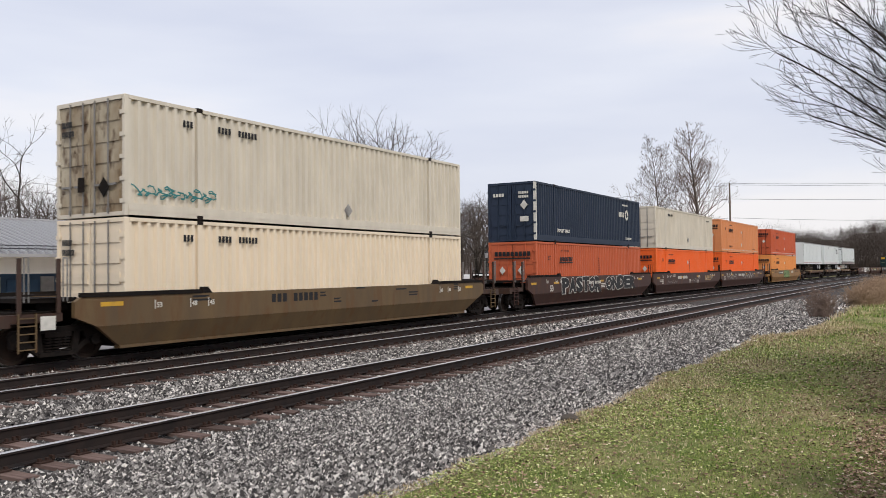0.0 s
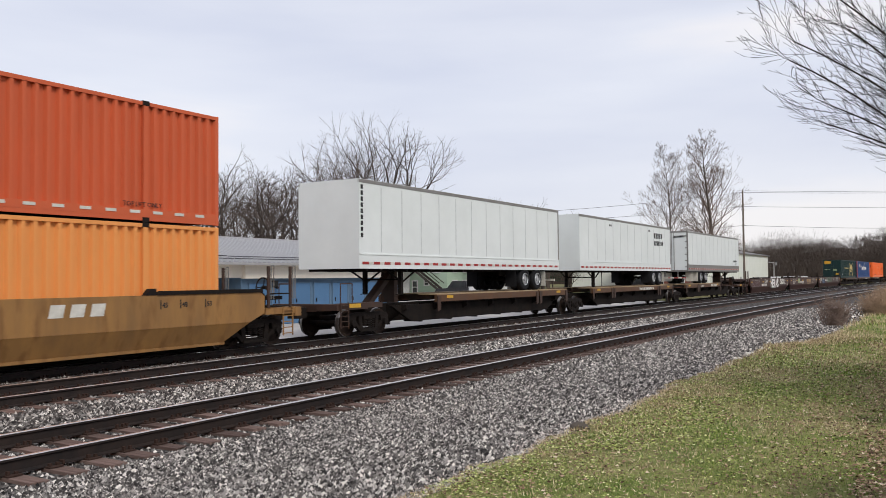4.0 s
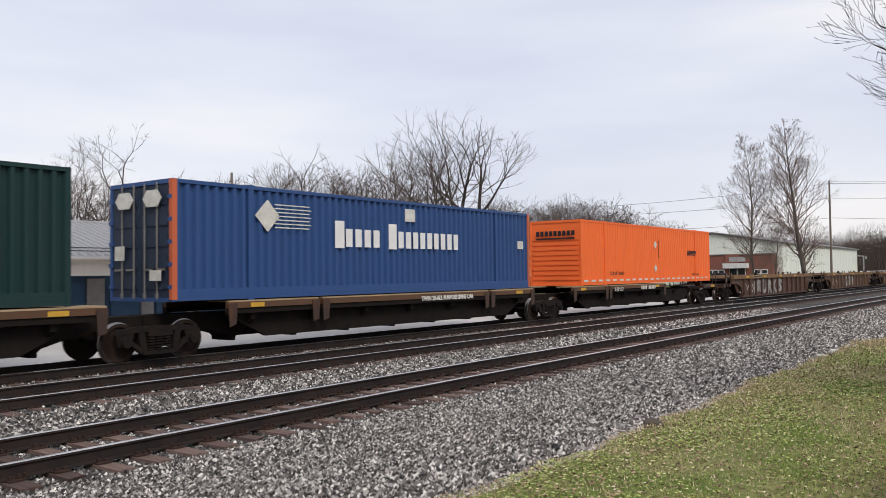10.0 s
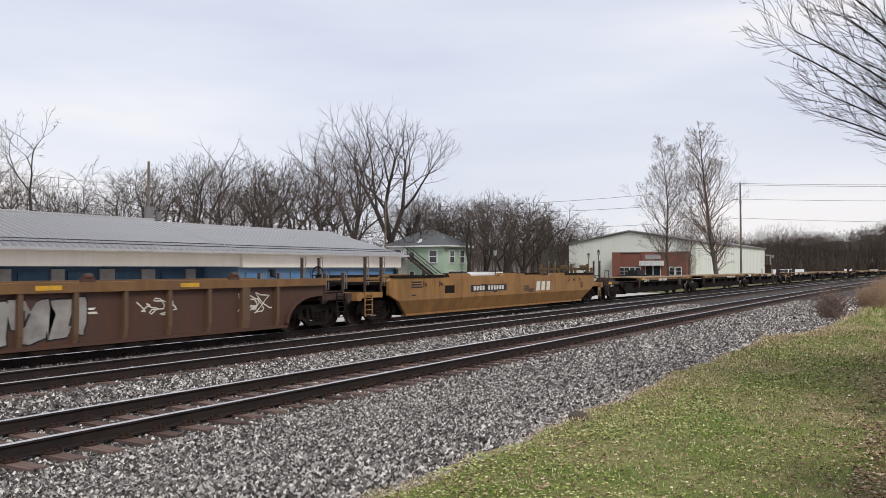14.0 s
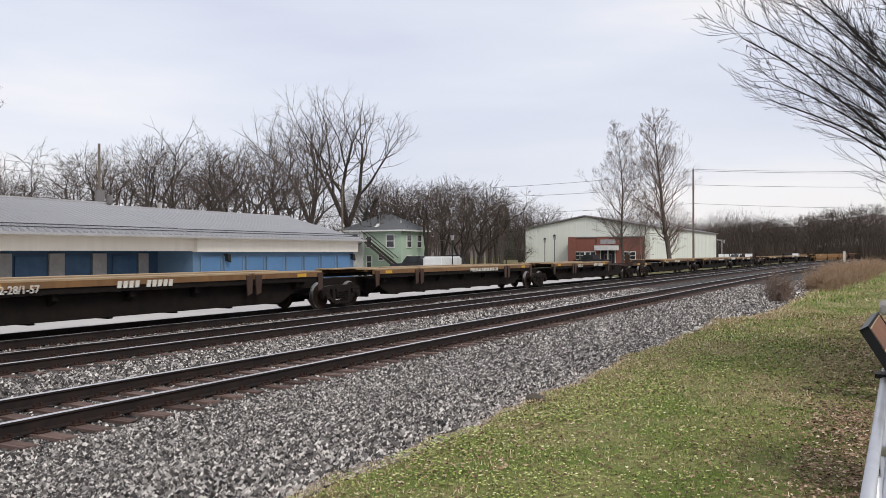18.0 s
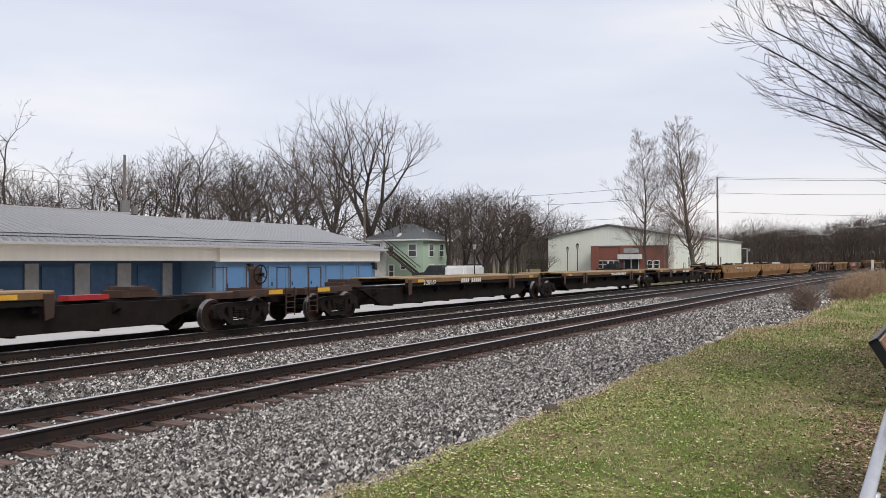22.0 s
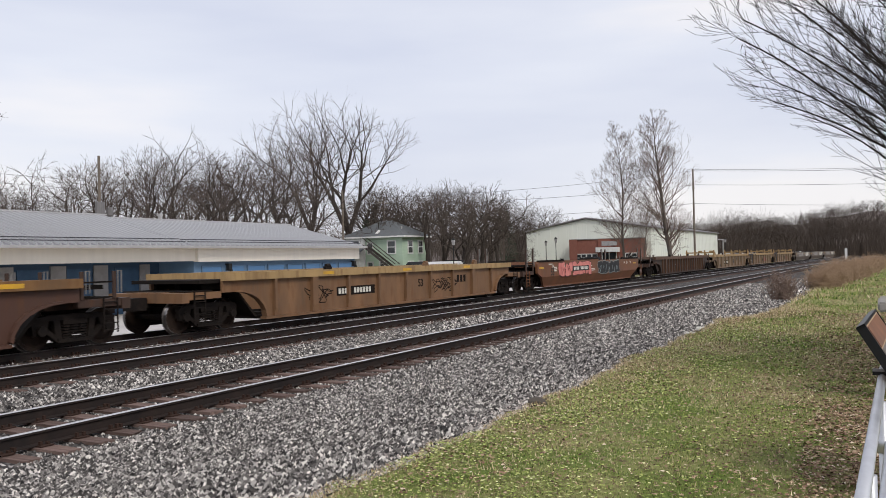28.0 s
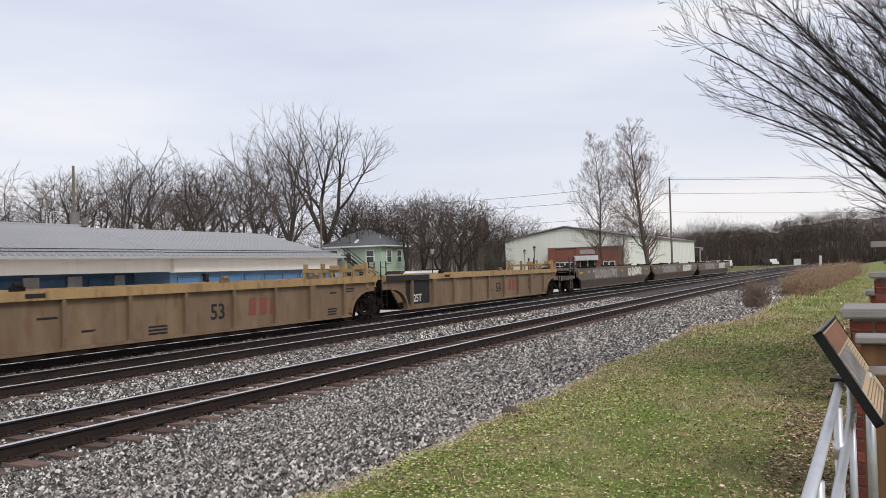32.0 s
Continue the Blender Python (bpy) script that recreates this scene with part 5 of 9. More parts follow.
for i in range(4):
    box(bm, -8.15, -8.14, -0.3 - i * 0.13, -0.2 - i * 0.13, 1.32, 1.45)
    box(bm, -8.15, -8.14, -0.3 - i * 0.13, -0.2 - i * 0.13, 1.12, 1.25)
    box(bm, -8.15, -8.14, 0.9 - i * 0.2, 1.02 - i * 0.2, 1.32, 1.42)
part("marking", bm, P_LIMETAG, c)
c = ride(container("mid-blue corrugated container with white bars and a diamond", BOXPAINT["mid_blue_steel"], frame_mat=BOXPAINT["mid_blue_steel"], rods=P_RAILGREY, castings=BOXPAINT["mid_blue_steel"], door_mat=BOXPAINT["navy_steel"]), 268.65, SPINE_TOP + 0.01)
bars(c, 1, -2.7, YS, 1.36, 0.56, 0.78, P_CLEANTAG)
bars(c, 4, -2.25, YS, 1.4, 1.6, 0.52, P_CLEANTAG)
bars(c, 1, -0.35, YS, 1.36, 0.56, 0.78, P_CLEANTAG)
bars(c, 9, 0.12, YS, 1.4, 3.3, 0.52, P_CLEANTAG)
diamond(c, -5.2, YS, 2.15, 0.42, P_WHITEMARK, "emblem")
bm = bmesh.new()
for k in range(7):
    flat(bm, [(-4.95, 1.84 + k * 0.1), (-3.7 + 0.1 * (k % 2), 1.84 + k * 0.1), (-3.7, 1.87 + k * 0.1), (-4.95, 1.87 + k * 0.1)], YS)
flat(bm, [(0.45, 2.25), (0.95, 2.25), (0.95, 2.65), (0.45, 2.65)], YS)
flat(bm, [(7.2, 1.5), (7.6, 1.5), (7.6, 1.8), (7.2, 1.8)], YS)
part("emblem", bm, P_WHITEMARK, c)
bm = bmesh.new()
box(bm, -8.09, -7.95, -1.304, -1.19, 0.05, 2.88)
box(bm, 7.95, 8.09, -1.304, -1.19, 0.05, 2.88)
part("post_cladding", bm, BOXPAINT["dull_orange_steel"], c)
bm = bmesh.new()
for y in (0.55, -0.6):
    prism_x(bm, [(y + 0.38, 2.45), (y + 0.22, 2.65), (y - 0.22, 2.65), (y - 0.38, 2.45), (y - 0.22, 2.25), (y + 0.22, 2.25)], -8.15, -8.14)
box(bm, -8.15, -8.14, 0.55, 0.95, 1.0, 1.35)
box(bm, -8.15, -8.14, -0.95, -0.5, 0.5, 0.75)
part("marking", bm, P_WHITEMARK, c)
c = ride(container("bright orange container with louvred front panel and reflective tape", BOXPAINT["bright_orange_steel"], end="louvres", castings=BOXPAINT["bright_orange_steel"], smooth=True), 289.2, SPINE_TOP + 0.01)
orange_marks(c, right=True)
bm = bmesh.new()
for i in range(22):
    x = -7.9 + i * 0.72
    box(bm, x, x + 0.4, -1.306, -1.3, 0.17, 0.25)
part("reflector_tape", bm, P_WHITEMARK, c)

# three ribbed brown singles
for d, seed, fill, lab in ((310.6, 31, P_CHROMETAG, "empty rusty ribbed well car with silver graffiti"), (334.8, 32, P_CHROMETAG, "empty rusty ribbed well car with grey block graffiti"), (358.5, 33, P_CHROMETAG, "empty rusty ribbed well car with pale worn graffiti")):
    car = ride(well_car(lab, "ribbed", P_TTXBROWN, P_CHORD, rib_mat=P_TTXBROWN if seed == 31 else P_WORNRIB, wheel=True), d)
    if seed == 31:
        tag(car, "URKS", -3.6, 1.3, -1.432, 0.34, 1.34, fill, P_BLACKMARK, 93, 0.06, "silver sprayed letter with a black edge")
        sprayed(car, -5.4, -3.7, -1.432, 0.4, 1.3, 2, fill, P_BLACKMARK, 94, label="silver and black sprayed graffiti")
    else:
        sprayed(car, -4.7 if seed == 33 else -2.6, 1.6, -1.432, 0.36, 1.3, 7, fill, P_BLACKMARK, seed, label="silver and black sprayed graffiti")
    reflectors(car, (-7.0, -3.2, 0.6, 4.4), -1.561, 1.44)
    small_marks(car, -1.432, seed, 5, z=(0.6, 1.2))
    plate(car, -5.9, -3.9, -1.562, 1.42, 1.58, P_PLANK, "number_board")
    bars(car, 10, -5.8, -1.57, 1.45, 1.8, 0.1, P_BLACKMARK)
    scrawl(car, -6.9, -5.4, -1.432, 0.5, 1.1, 6, P_WHITEMARK, seed + 5)
    if seed == 33:
        scrawl(car, 3.0, 4.1, -1.432, 0.75, 1.2, 7, P_WHITEMARK, 41)
        scrawl(car, 6.3, 7.2, -1.432, 0.6, 1.25, 8, P_WHITEMARK, 42)

# yellow smooth single
car = ride(well_car("empty dirty-yellow smooth-sided well car with white emblem", "smooth", P_TTX, humps=3, wheel=True), 381.2)
plate(car, -3.9, -0.8, -1.521, 0.95, 1.22, P_BLACKMARK)
bars(car, 11, -3.7, -1.527, 1.0, 2.7, 0.18, P_WHITEMARK, gaps=(4,))
bars(car, 3, 2.2, -1.521, 0.86, 1.7, 0.42, P_WHITEMARK, slant=0.08, name="emblem")
words(car, "53", 7.6, -1.521, 0.9, 0.4, P_BLACKMARK)
small_marks(car, -1.521, 41, 7, mat=P_BLACKMARK)
plate(car, -5.9, -5.2, -1.521, 0.95, 1.35, P_UNDER, "patch")
brackets(car, P_FEC, (8.9,))

# five-by-three empty spine cars, in four sets
n = 0
for start, raised in ((394.3, True), (453.4, False), (511.2, False), (569.3, False)):
    for k, ends in enumerate((("outer", "shared"), ("none", "shared"), ("none", "outer"))):
        n += 1
        hs = ((7.0, True, -1),) if raised and k == 2 else (((-6.9, False, 1),) if k == 0 else ((5.6, False, -1),) if k == 2 else ())
        sp = ride(spine_car("empty rust-brown spine car with worn yellow deck edges", ends, hs, (1, 2, 2)[(n + 1) % 3], P_CHORD, 0.15), start + SPINE / 2 + k * SPINE)
        if k == 2 or n % 4 == 0:
            bm = bmesh.new()
            box(bm, *((3.4, 4.5) if k == 2 else (-8.2, -7.2)), -0.6, -0.2, 1.02, 1.14)
            part("red_block", bm, P_REDMARK, sp)

# three yellow smooth units
for d, ends, x in ((637.5, ("outer", "shared"), -3.4), (657.4, ("none", "shared"), 99), (677.0, ("none", "outer"), 3.0)):
    car = ride(well_car("empty tan-yellow smooth-sided articulated well car", "smooth", P_TTX, ends=ends, wheel=True), d)
    words(car, "53", -8.0, -1.521, 0.84, 0.46, P_BLACKMARK)
    if x < 50:
        plate(car, x - 0.1, x + 2.9, -1.521, 1.06, 1.36, P_BLACKMARK)
        bars(car, 11, x, -1.527, 1.12, 2.7, 0.18, P_WHITEMARK, gaps=(4,))
    else:
        bars(car, 3, 3.4, -1.521, 1.0, 1.4, 0.34, P_PINKTAG, slant=0.06, name="emblem")
    reflectors(car, (-9.0, -4.0, 1.4, 6.5))
    small_marks(car, -1.521, int(d), 8, mat=P_BLACKMARK)
    scrawl(car, -2.4, 1.8, -1.521, 0.85, 1.4, 12, P_TTXPALE, int(d), 0.03)

# singles of several kinds
car = ride(well_car("empty rust-brown ribbed well car with white emblem bars", "ribbed", P_TTXBROWN, P_CHORD, step=1.9), 700.0)
bars(car, 10, -4.6, -1.432, 0.95, 1.8, 0.22, P_WHITEMARK, gaps=(4,))
bars(car, 3, 4.0, -1.432, 0.8, 1.1, 0.34, P_WHITEMARK, slant=0.05, name="emblem")
reflectors(car, (-7.6, -4.0, 0.5, 4.0, 8.0), -1.561, 1.44)
small_marks(car, -1.432, 51, 6, z=(0.5, 1.2))
car = ride(well_car("empty grimy yellow ribbed well car with faint scrawls", "ribbed", P_OCHRE, P_TTXPALE, step=1.9, rails=False), 724.1)
plate(car, -4.4, -2.1, -1.432, 0.7, 1.0, P_UNDER)
bars(car, 11, -4.3, -1.438, 0.76, 2.0, 0.18, P_WHITEMARK, gaps=(4,))
words(car, "53", 1.0, -1.432, 0.8, 0.4, P_UNDER)
bars(car, 3, 4.3, -1.432, 0.85, 0.9, 0.3, P_UNDER, name="emblem")
for i, x in enumerate((-6.0, 2.2, 3.0)):
    scrawl(car, x, x + 1.3, -1.432, 0.5, 1.1, 9, P_UNDER, 52 + i, 0.03)
reflectors(car, (-5.0, 0.0, 5.0), -1.561, 1.44)
car = ride(well_car("empty orange-brown well car with pink and silver graffiti", "smooth", P_MIXED, wheel=True), 746.9)
words(car, "53", -7.7, -1.521, 0.82, 0.55, P_BLACKMARK)
sprayed(car, -6.5, -0.9, -1.521, 0.72, 1.52, 5, P_PINKTAG, P_DARKTAG, 61, label="pink and maroon sprayed graffiti")
sprayed(car, 0.3, 4.9, -1.521, 0.72, 1.52, 4, P_BLACKMARK, P_TEALGREY, 62, label="black and grey-teal sprayed graffiti")
plate(car, -4.3, -1.4, -1.54, 0.98, 1.26, P_BLACKMARK)
bars(car, 11, -4.1, -1.546, 1.03, 2.6, 0.18, P_WHITEMARK, gaps=(4,))
reflectors(car, (-9.0, -3.6, 3.4, 8.6))
small_marks(car, -1.521, 63, 6)
car = ride(well_car("empty dark brown ribbed well car with bare sides", "ribbed", P_DARKBROWN, P_DARKCHORD, step=0.92, rib_mat=P_DARKCHORD), 771.0)
small_marks(car, -1.432, 71, 3, z=(0.5, 1.1))

# three pale yellow ribbed units
for d, ends, lab in ((793.5, ("outer", "shared"), "empty pale-yellow ribbed articulated well car with lashing brackets"), (813.4, ("none", "shared"), "empty pale-yellow ribbed well car with black end panel"), (833.5, ("none", "outer"), "empty pale-yellow ribbed articulated well car with lashing brackets")):
    car = ride(well_car(lab, "ribbed", P_GRIME, P_TTXPALE, ends=ends, step=1.9, rails=False), d)
    words(car, "53", 1.0, -1.432, 0.58, 0.62, P_BLACKMARK)
    brackets(car, P_TTXPALE, (-9.3,) if ends[0] == "outer" else (-9.4, 9.2) if ends[1] == "shared" else (9.3,))
    if ends[0] == "none":
        plate(car, -8.0, -6.0, -1.434, 0.4, 1.36, P_BLACKMARK, "end_panel")
        plate(car, -9.7, -6.2, -1.562, 1.39, 1.59, P_BLACKMARK, "end_panel")
        words(car, "125T", -7.6, -1.442, 0.5, 0.42, P_WHITEMARK)
        bars(car, 3, 2.6, -1.432, 0.58, 1.5, 0.52, P_DULLRED, slant=0.06, name="emblem")
    else:
        plate(car, -4.2, -1.6, -1.432, 0.6, 0.95, P_UNDER)
        bars(car, 10, -4.1, -1.438, 0.67, 2.4, 0.22, P_WHITEMARK, gaps=(4,))
    plate(car, -4.8, -4.3, -1.561, 1.44, 1.54, P_BLACKMARK)
    small_marks(car, -1.432, int(d), 7, z=(0.5, 1.2), mat=P_BLACKMARK)
# the three grey last units
for d, ends, sd in ((856.9, ("outer", "shared"), 81), (877.0, ("none", "shared"), 82), (897.0, ("none", "outer"), 83)):
    car = ride(well_car("empty faded grey-brown smooth-sided well car with worn graffiti", "smooth", P_GREY, ends=ends), d)
    sprayed(car, -6.0, -0.5, -1.521, 0.8, 1.45, 6, P_CHROMETAG, P_GREY, sd, label="worn pale graffiti")
    sprayed(car, 2.5, 6.5, -1.521, 0.8, 1.45, 4, P_WHITEMARK, P_GREY, sd + 4, label="worn pale graffiti")
    reflectors(car, (-8.8, 0.8, 8.4))


# ---- ground, ballast and tracks ----
def stone_material(name, dark, light, warm, scale):
    m = bpy.data.materials.new(name)
    m.use_nodes = True
    nt = m.node_tree
    b = nt.nodes["Principled BSDF"]
    b.inputs["Roughness"].default_value, b.inputs["Specular IOR Level"].default_value = 0.9, 0.1
    lk = nt.links.new
    tc = nt.nodes.new("ShaderNodeTexCoord")
    v = nt.nodes.new("ShaderNodeTexVoronoi")
    v.inputs["Scale"].default_value = scale
    lk(tc.outputs["Object"], v.inputs["Vector"])
    sep = nt.nodes.new("ShaderNodeSeparateColor")
    lk(v.outputs["Color"], sep.inputs[0])
    r = nt.nodes.new("ShaderNodeValToRGB")
    e = r.color_ramp.elements
    e[0].position, e[0].color = 0.0, (*dark, 1)
    e[1].position, e[1].color = 1.0, (*light, 1)
    k = e.new(0.55)
    k.color = (*[a * 0.6 + c * 0.4 for a, c in zip(dark, light)], 1)
    lk(sep.outputs[0], r.inputs[0])
    n = nt.nodes.new("ShaderNodeTexNoise")
    n.inputs["Scale"].default_value, n.inputs["Detail"].default_value = 0.7, 4
    lk(tc.outputs["Object"], n.inputs["Vector"])
    mr = nt.nodes.new("ShaderNodeMapRange")
    mr.inputs[1].default_value, mr.inputs[2].default_value, mr.inputs[4].default_value = 0.5, 0.75, 0.5
    lk(n.outputs["Fac"], mr.inputs[0])
    mx = nt.nodes.new("ShaderNodeMix")
    mx.data_type = "RGBA"
    mx.inputs[7].default_value = (*warm, 1)
    lk(mr.outputs[0], mx.inputs[0])
    lk(r.outputs[0], mx.inputs[6])
    lk(mx.outputs[2], b.inputs["Base Color"])
    bp = nt.nodes.new("ShaderNodeBump")
    bp.inputs["Strength"].default_value, bp.inputs["Distance"].default_value = 1.0, 0.04
    inv = nt.nodes.new("ShaderNodeMath")
    inv.operation, inv.inputs[0].default_value = "SUBTRACT", 1.0
    lk(v.outputs["Distance"], inv.inputs[1])
    lk(inv.outputs[0], bp.inputs["Height"])
    lk(bp.outputs[0], b.inputs["Normal"])
    return m


def island_material(name, stops, rough=0.9, spec=0.12):
    """Each loose piece of the mesh takes its own colour from the ramp."""
    m = bpy.data.materials.new(name)
    m.use_nodes = True
    nt = m.node_tree
    b = nt.nodes["Principled BSDF"]
    b.inputs["Roughness"].default_value, b.inputs["Specular IOR Level"].default_value = rough, spec
    g = nt.nodes.new("ShaderNodeNewGeometry")
    r = nt.nodes.new("ShaderNodeValToRGB")
    e = r.color_ramp.elements
    e[0].position, e[0].color = stops[0][0], (*stops[0][1], 1)
    e[1].position, e[1].color = stops[-1][0], (*stops[-1][1], 1)
    for p, c in stops[1:-1]:
        e.new(p).color = (*c, 1)
    nt.links.new(g.outputs["Random Per Island"], r.inputs[0])
    nt.links.new(r.outputs[0], b.inputs["Base Color"])
    return m


M_LAWN = material("lawn", (0.125, 0.170, 0.040), 0.95, second=(0.33, 0.28, 0.14), scale=1.3, mixing=0.36, fine=(0.12, 0.09, 0.05), fine_scale=14, bump=0.5, bump_scale=60, spec=0.1)
# bed toned darker than its stones, so shade in their gaps is painted
M_BED = stone_material("ballast_bed", (0.012, 0.011, 0.011), (0.165, 0.153, 0.146), (0.085, 0.072, 0.063), 15)
M_FIELD = material("dry_field", (0.16, 0.13, 0.07), 0.95, second=(0.10, 0.11, 0.04), scale=0.15, mixing=0.5, spec=0.1)
M_LOT = material("pale_concrete_lot", (0.52, 0.50, 0.48), 0.9, second=(0.42, 0.40, 0.39), scale=0.4, bump=0.1)
M_STONES = island_material("ballast_stones", [(0.0, (0.018, 0.017, 0.017)), (0.33, (0.080, 0.073, 0.069)), (0.62, (0.205, 0.190, 0.178)), (0.86, (0.455, 0.425, 0.395)), (1.0, (0.80, 0.755, 0.70))])
M_RAIL = material("rusty_rail_web", (0.019, 0.016, 0.016), 0.65, second=(0.036, 0.025, 0.021), scale=3, bump=0.1, spec=0.15)
M_RAILTOP = material("polished_rail_head", (0.80, 0.79, 0.78), 0.36, 1.0, second=(0.62, 0.60, 0.58), scale=1.2, stretch=(0.2, 6, 6))
M_TIE = material("weathered_tie_timber", (0.085, 0.055, 0.047), 0.9, second=(0.175, 0.125, 0.108), scale=3, stretch=(6, 0.6, 6), per_object=0.35, bump=0.4, bump_scale=30, spec=0.1)
M_PLATE = material("rusty_tie_plate", (0.04, 0.024, 0.018), 0.8, second=(0.05, 0.03, 0.025), scale=8, spec=0.1)


def np_bend(x):
    u = np.maximum(x - 15.0, 0.0)
    return np.where(u < 285, -0.00016 * u * u, -0.00016 * 285 * 285 - 0.0912 * (u - 285))


def np_edge(x):
    """Where the lawn ends and the ballast begins."""
    return 3.32 + np_bend(x) - 0.75 * np.clip((x - 19.5) / 3.0, 0, 1) + 0.06 * np.sin(x * 1.7) + 0.05 * np.sin(x * 4.3 + 1) + 0.03 * np.sin(x * 11.0)


def ground_z(x, y):
    e, b = np_edge(x), np_bend(x)
    lawn = 0.03 + 0.02 * np.sin(x * 0.9 + y) + 0.015 * np.sin(y * 2.3 - x)
    v = y - b
    prof = np.interp(v, [0, 3.3, 3.6, 7.4, 8.6, 11.5, 11.7, 13.6, 15.6, 16.4, 19.0, 20.0], [0.03, 0.0, -0.06, -0.61, -0.655, -0.66, -0.635, -0.585, -0.58, -0.50, -0.50, -0.52])
    return np.where(y < e, lawn, np.minimum(prof, 0.03))


def make_ground():
    xs = [-3000, -900, -300, -120, -60, -30, -15, -8] + list(np.arange(-5, 60, 0.5)) + list(range(60, 320, 10)) + [340, 380, 440, 520, 640, 800, 1100, 1600, 3000]
    low = [-3000, -800, -250, -80, -30, -14, -7, -4]
    rel = [-3.0, -2.0, -1.2, -0.7, -0.35, -0.12, 0.0, 0.1, 0.35]
    trk = [4.6, 5.6, 6.6, 7.5, 8.6, 10.07, 11.6, 12.6, 13.6, 14.75, 15.6, 16.5, 17.6, 19.0, 20.0, 20.3]
    high = [24, 30, 40, 60, 100, 200, 400, 900, 3000]
    n = len(low) + len(rel) + len(trk) + len(high)
    vs, fs, ms = [], [], []
    for x in xs:
        e, b = float(np_edge(np.float64(x))), bend(x)
        ys = [min(y, e - 3.2 + 0.001 * i) for i, y in enumerate(low)] + [e + r for r in rel] + [b + y for y in trk] + [y if y > b + 20.5 else b + 20.5 for y in high]
        for y in ys:
            vs.append((x, y, float(ground_z(np.float64(x), np.float64(y)))))
    for i in range(len(xs) - 1):
        for j in range(n - 1):
            fs.append((i * n + j, (i + 1) * n + j, (i + 1) * n + j + 1, i * n + j + 1))
            k = len(low) + rel.index(0.0)
            if j < k:
                ms.append(0 if xs[i] < 340 and j >= 2 else 2)
            elif j < len(low) + len(rel) + len(trk) - 1:
                ms.append(1)
            else:
                ms.append(3 if -60 <= xs[i] < 62 and j < n - 6 else 2)
    me = bpy.data.meshes.new("ground")
    me.from_pydata(vs, [], fs)
    for m in (M_LAWN, M_BED, M_FIELD, M_LOT):
        me.materials.append(m)
    me.polygons.foreach_set("material_index", ms)
    tagged(new("ground", me), "lawn, grey ballast bed and pale concrete lot", "ground", kind="structure")


make_ground()


def scatter(name, label, category, shapes, x, y, z, size, yaw, tilt, mat, squash=None):
    """Many loose pieces in one mesh: each a turned, scaled copy of one of the shapes."""
    rng = np.random.default_rng(len(x))
    pick = rng.integers(0, len(shapes), len(x))
    vv, ff, base = [], [], 0
    for k, (sv, sf) in enumerate(shapes):
        idx = np.nonzero(pick == k)[0]
        if not len(idx):
            continue
        sv, sf = np.array(sv, float), np.array(sf, int)
        c, s = np.cos(yaw[idx])[:, None], np.sin(yaw[idx])[:, None]
        ct, st = np.cos(tilt[idx])[:, None], np.sin(tilt[idx])[:, None]
        sz = size[idx][:, None]
        px, py, pz = sv[None, :, 0] * sz, sv[None, :, 1] * sz, sv[None, :, 2] * sz * (squash if squash else 1)
        py, pz = py * ct - pz * st, py * st + pz * ct
        qx, qy = px * c - py * s, px * s + py * c
        pts = np.stack([qx + x[idx][:, None], qy + y[idx][:, None], pz + z[idx][:, None]], 2)
        vv.append(pts.reshape(-1, 3))
        ff.append((sf[None] + (base + np.arange(len(idx)) * len(sv))[:, None, None]).reshape(-1, 3))
        base += len(idx) * len(sv)
    vv, ff = np.concatenate(vv), np.concatenate(ff)
    me = bpy.data.meshes.new(name)
    me.vertices.add(len(vv))
    me.vertices.foreach_set("co", vv.ravel().astype(np.float32))
    me.loops.add(len(ff) * 3)
    me.loops.foreach_set("vertex_index", ff.ravel().astype(np.int32))
    me.polygons.add(len(ff))
    me.polygons.foreach_set("loop_start", (np.arange(len(ff)) * 3).astype(np.int32))
    me.update(calc_edges=True)
    me.materials.append(mat)
    return tagged(new(name, me), label, category, kind="stuff")


def stone_shapes(n=7):
    """Sharp broken stones, their undersides left open in the bed."""
    out = []
    for k in range(n):
        r = random.Random(k + 3)
        ax = [(1, 0, 0), (0, 1, 0), (-1, 0, 0), (0, -1, 0), (0, 0, 1), (0, 0, -1)]
        vs = [(x * 0.75 + r.uniform(-0.3, 0.3), y * 0.62 + r.uniform(-0.3, 0.3), (0.55 if z > 0 else -0.3) + r.uniform(-0.22, 0.22)) for x, y, z in ax]
        out.append((vs[:5], [(0, 1, 4), (1, 2, 4), (2, 3, 4), (3, 0, 4)]))
    return out


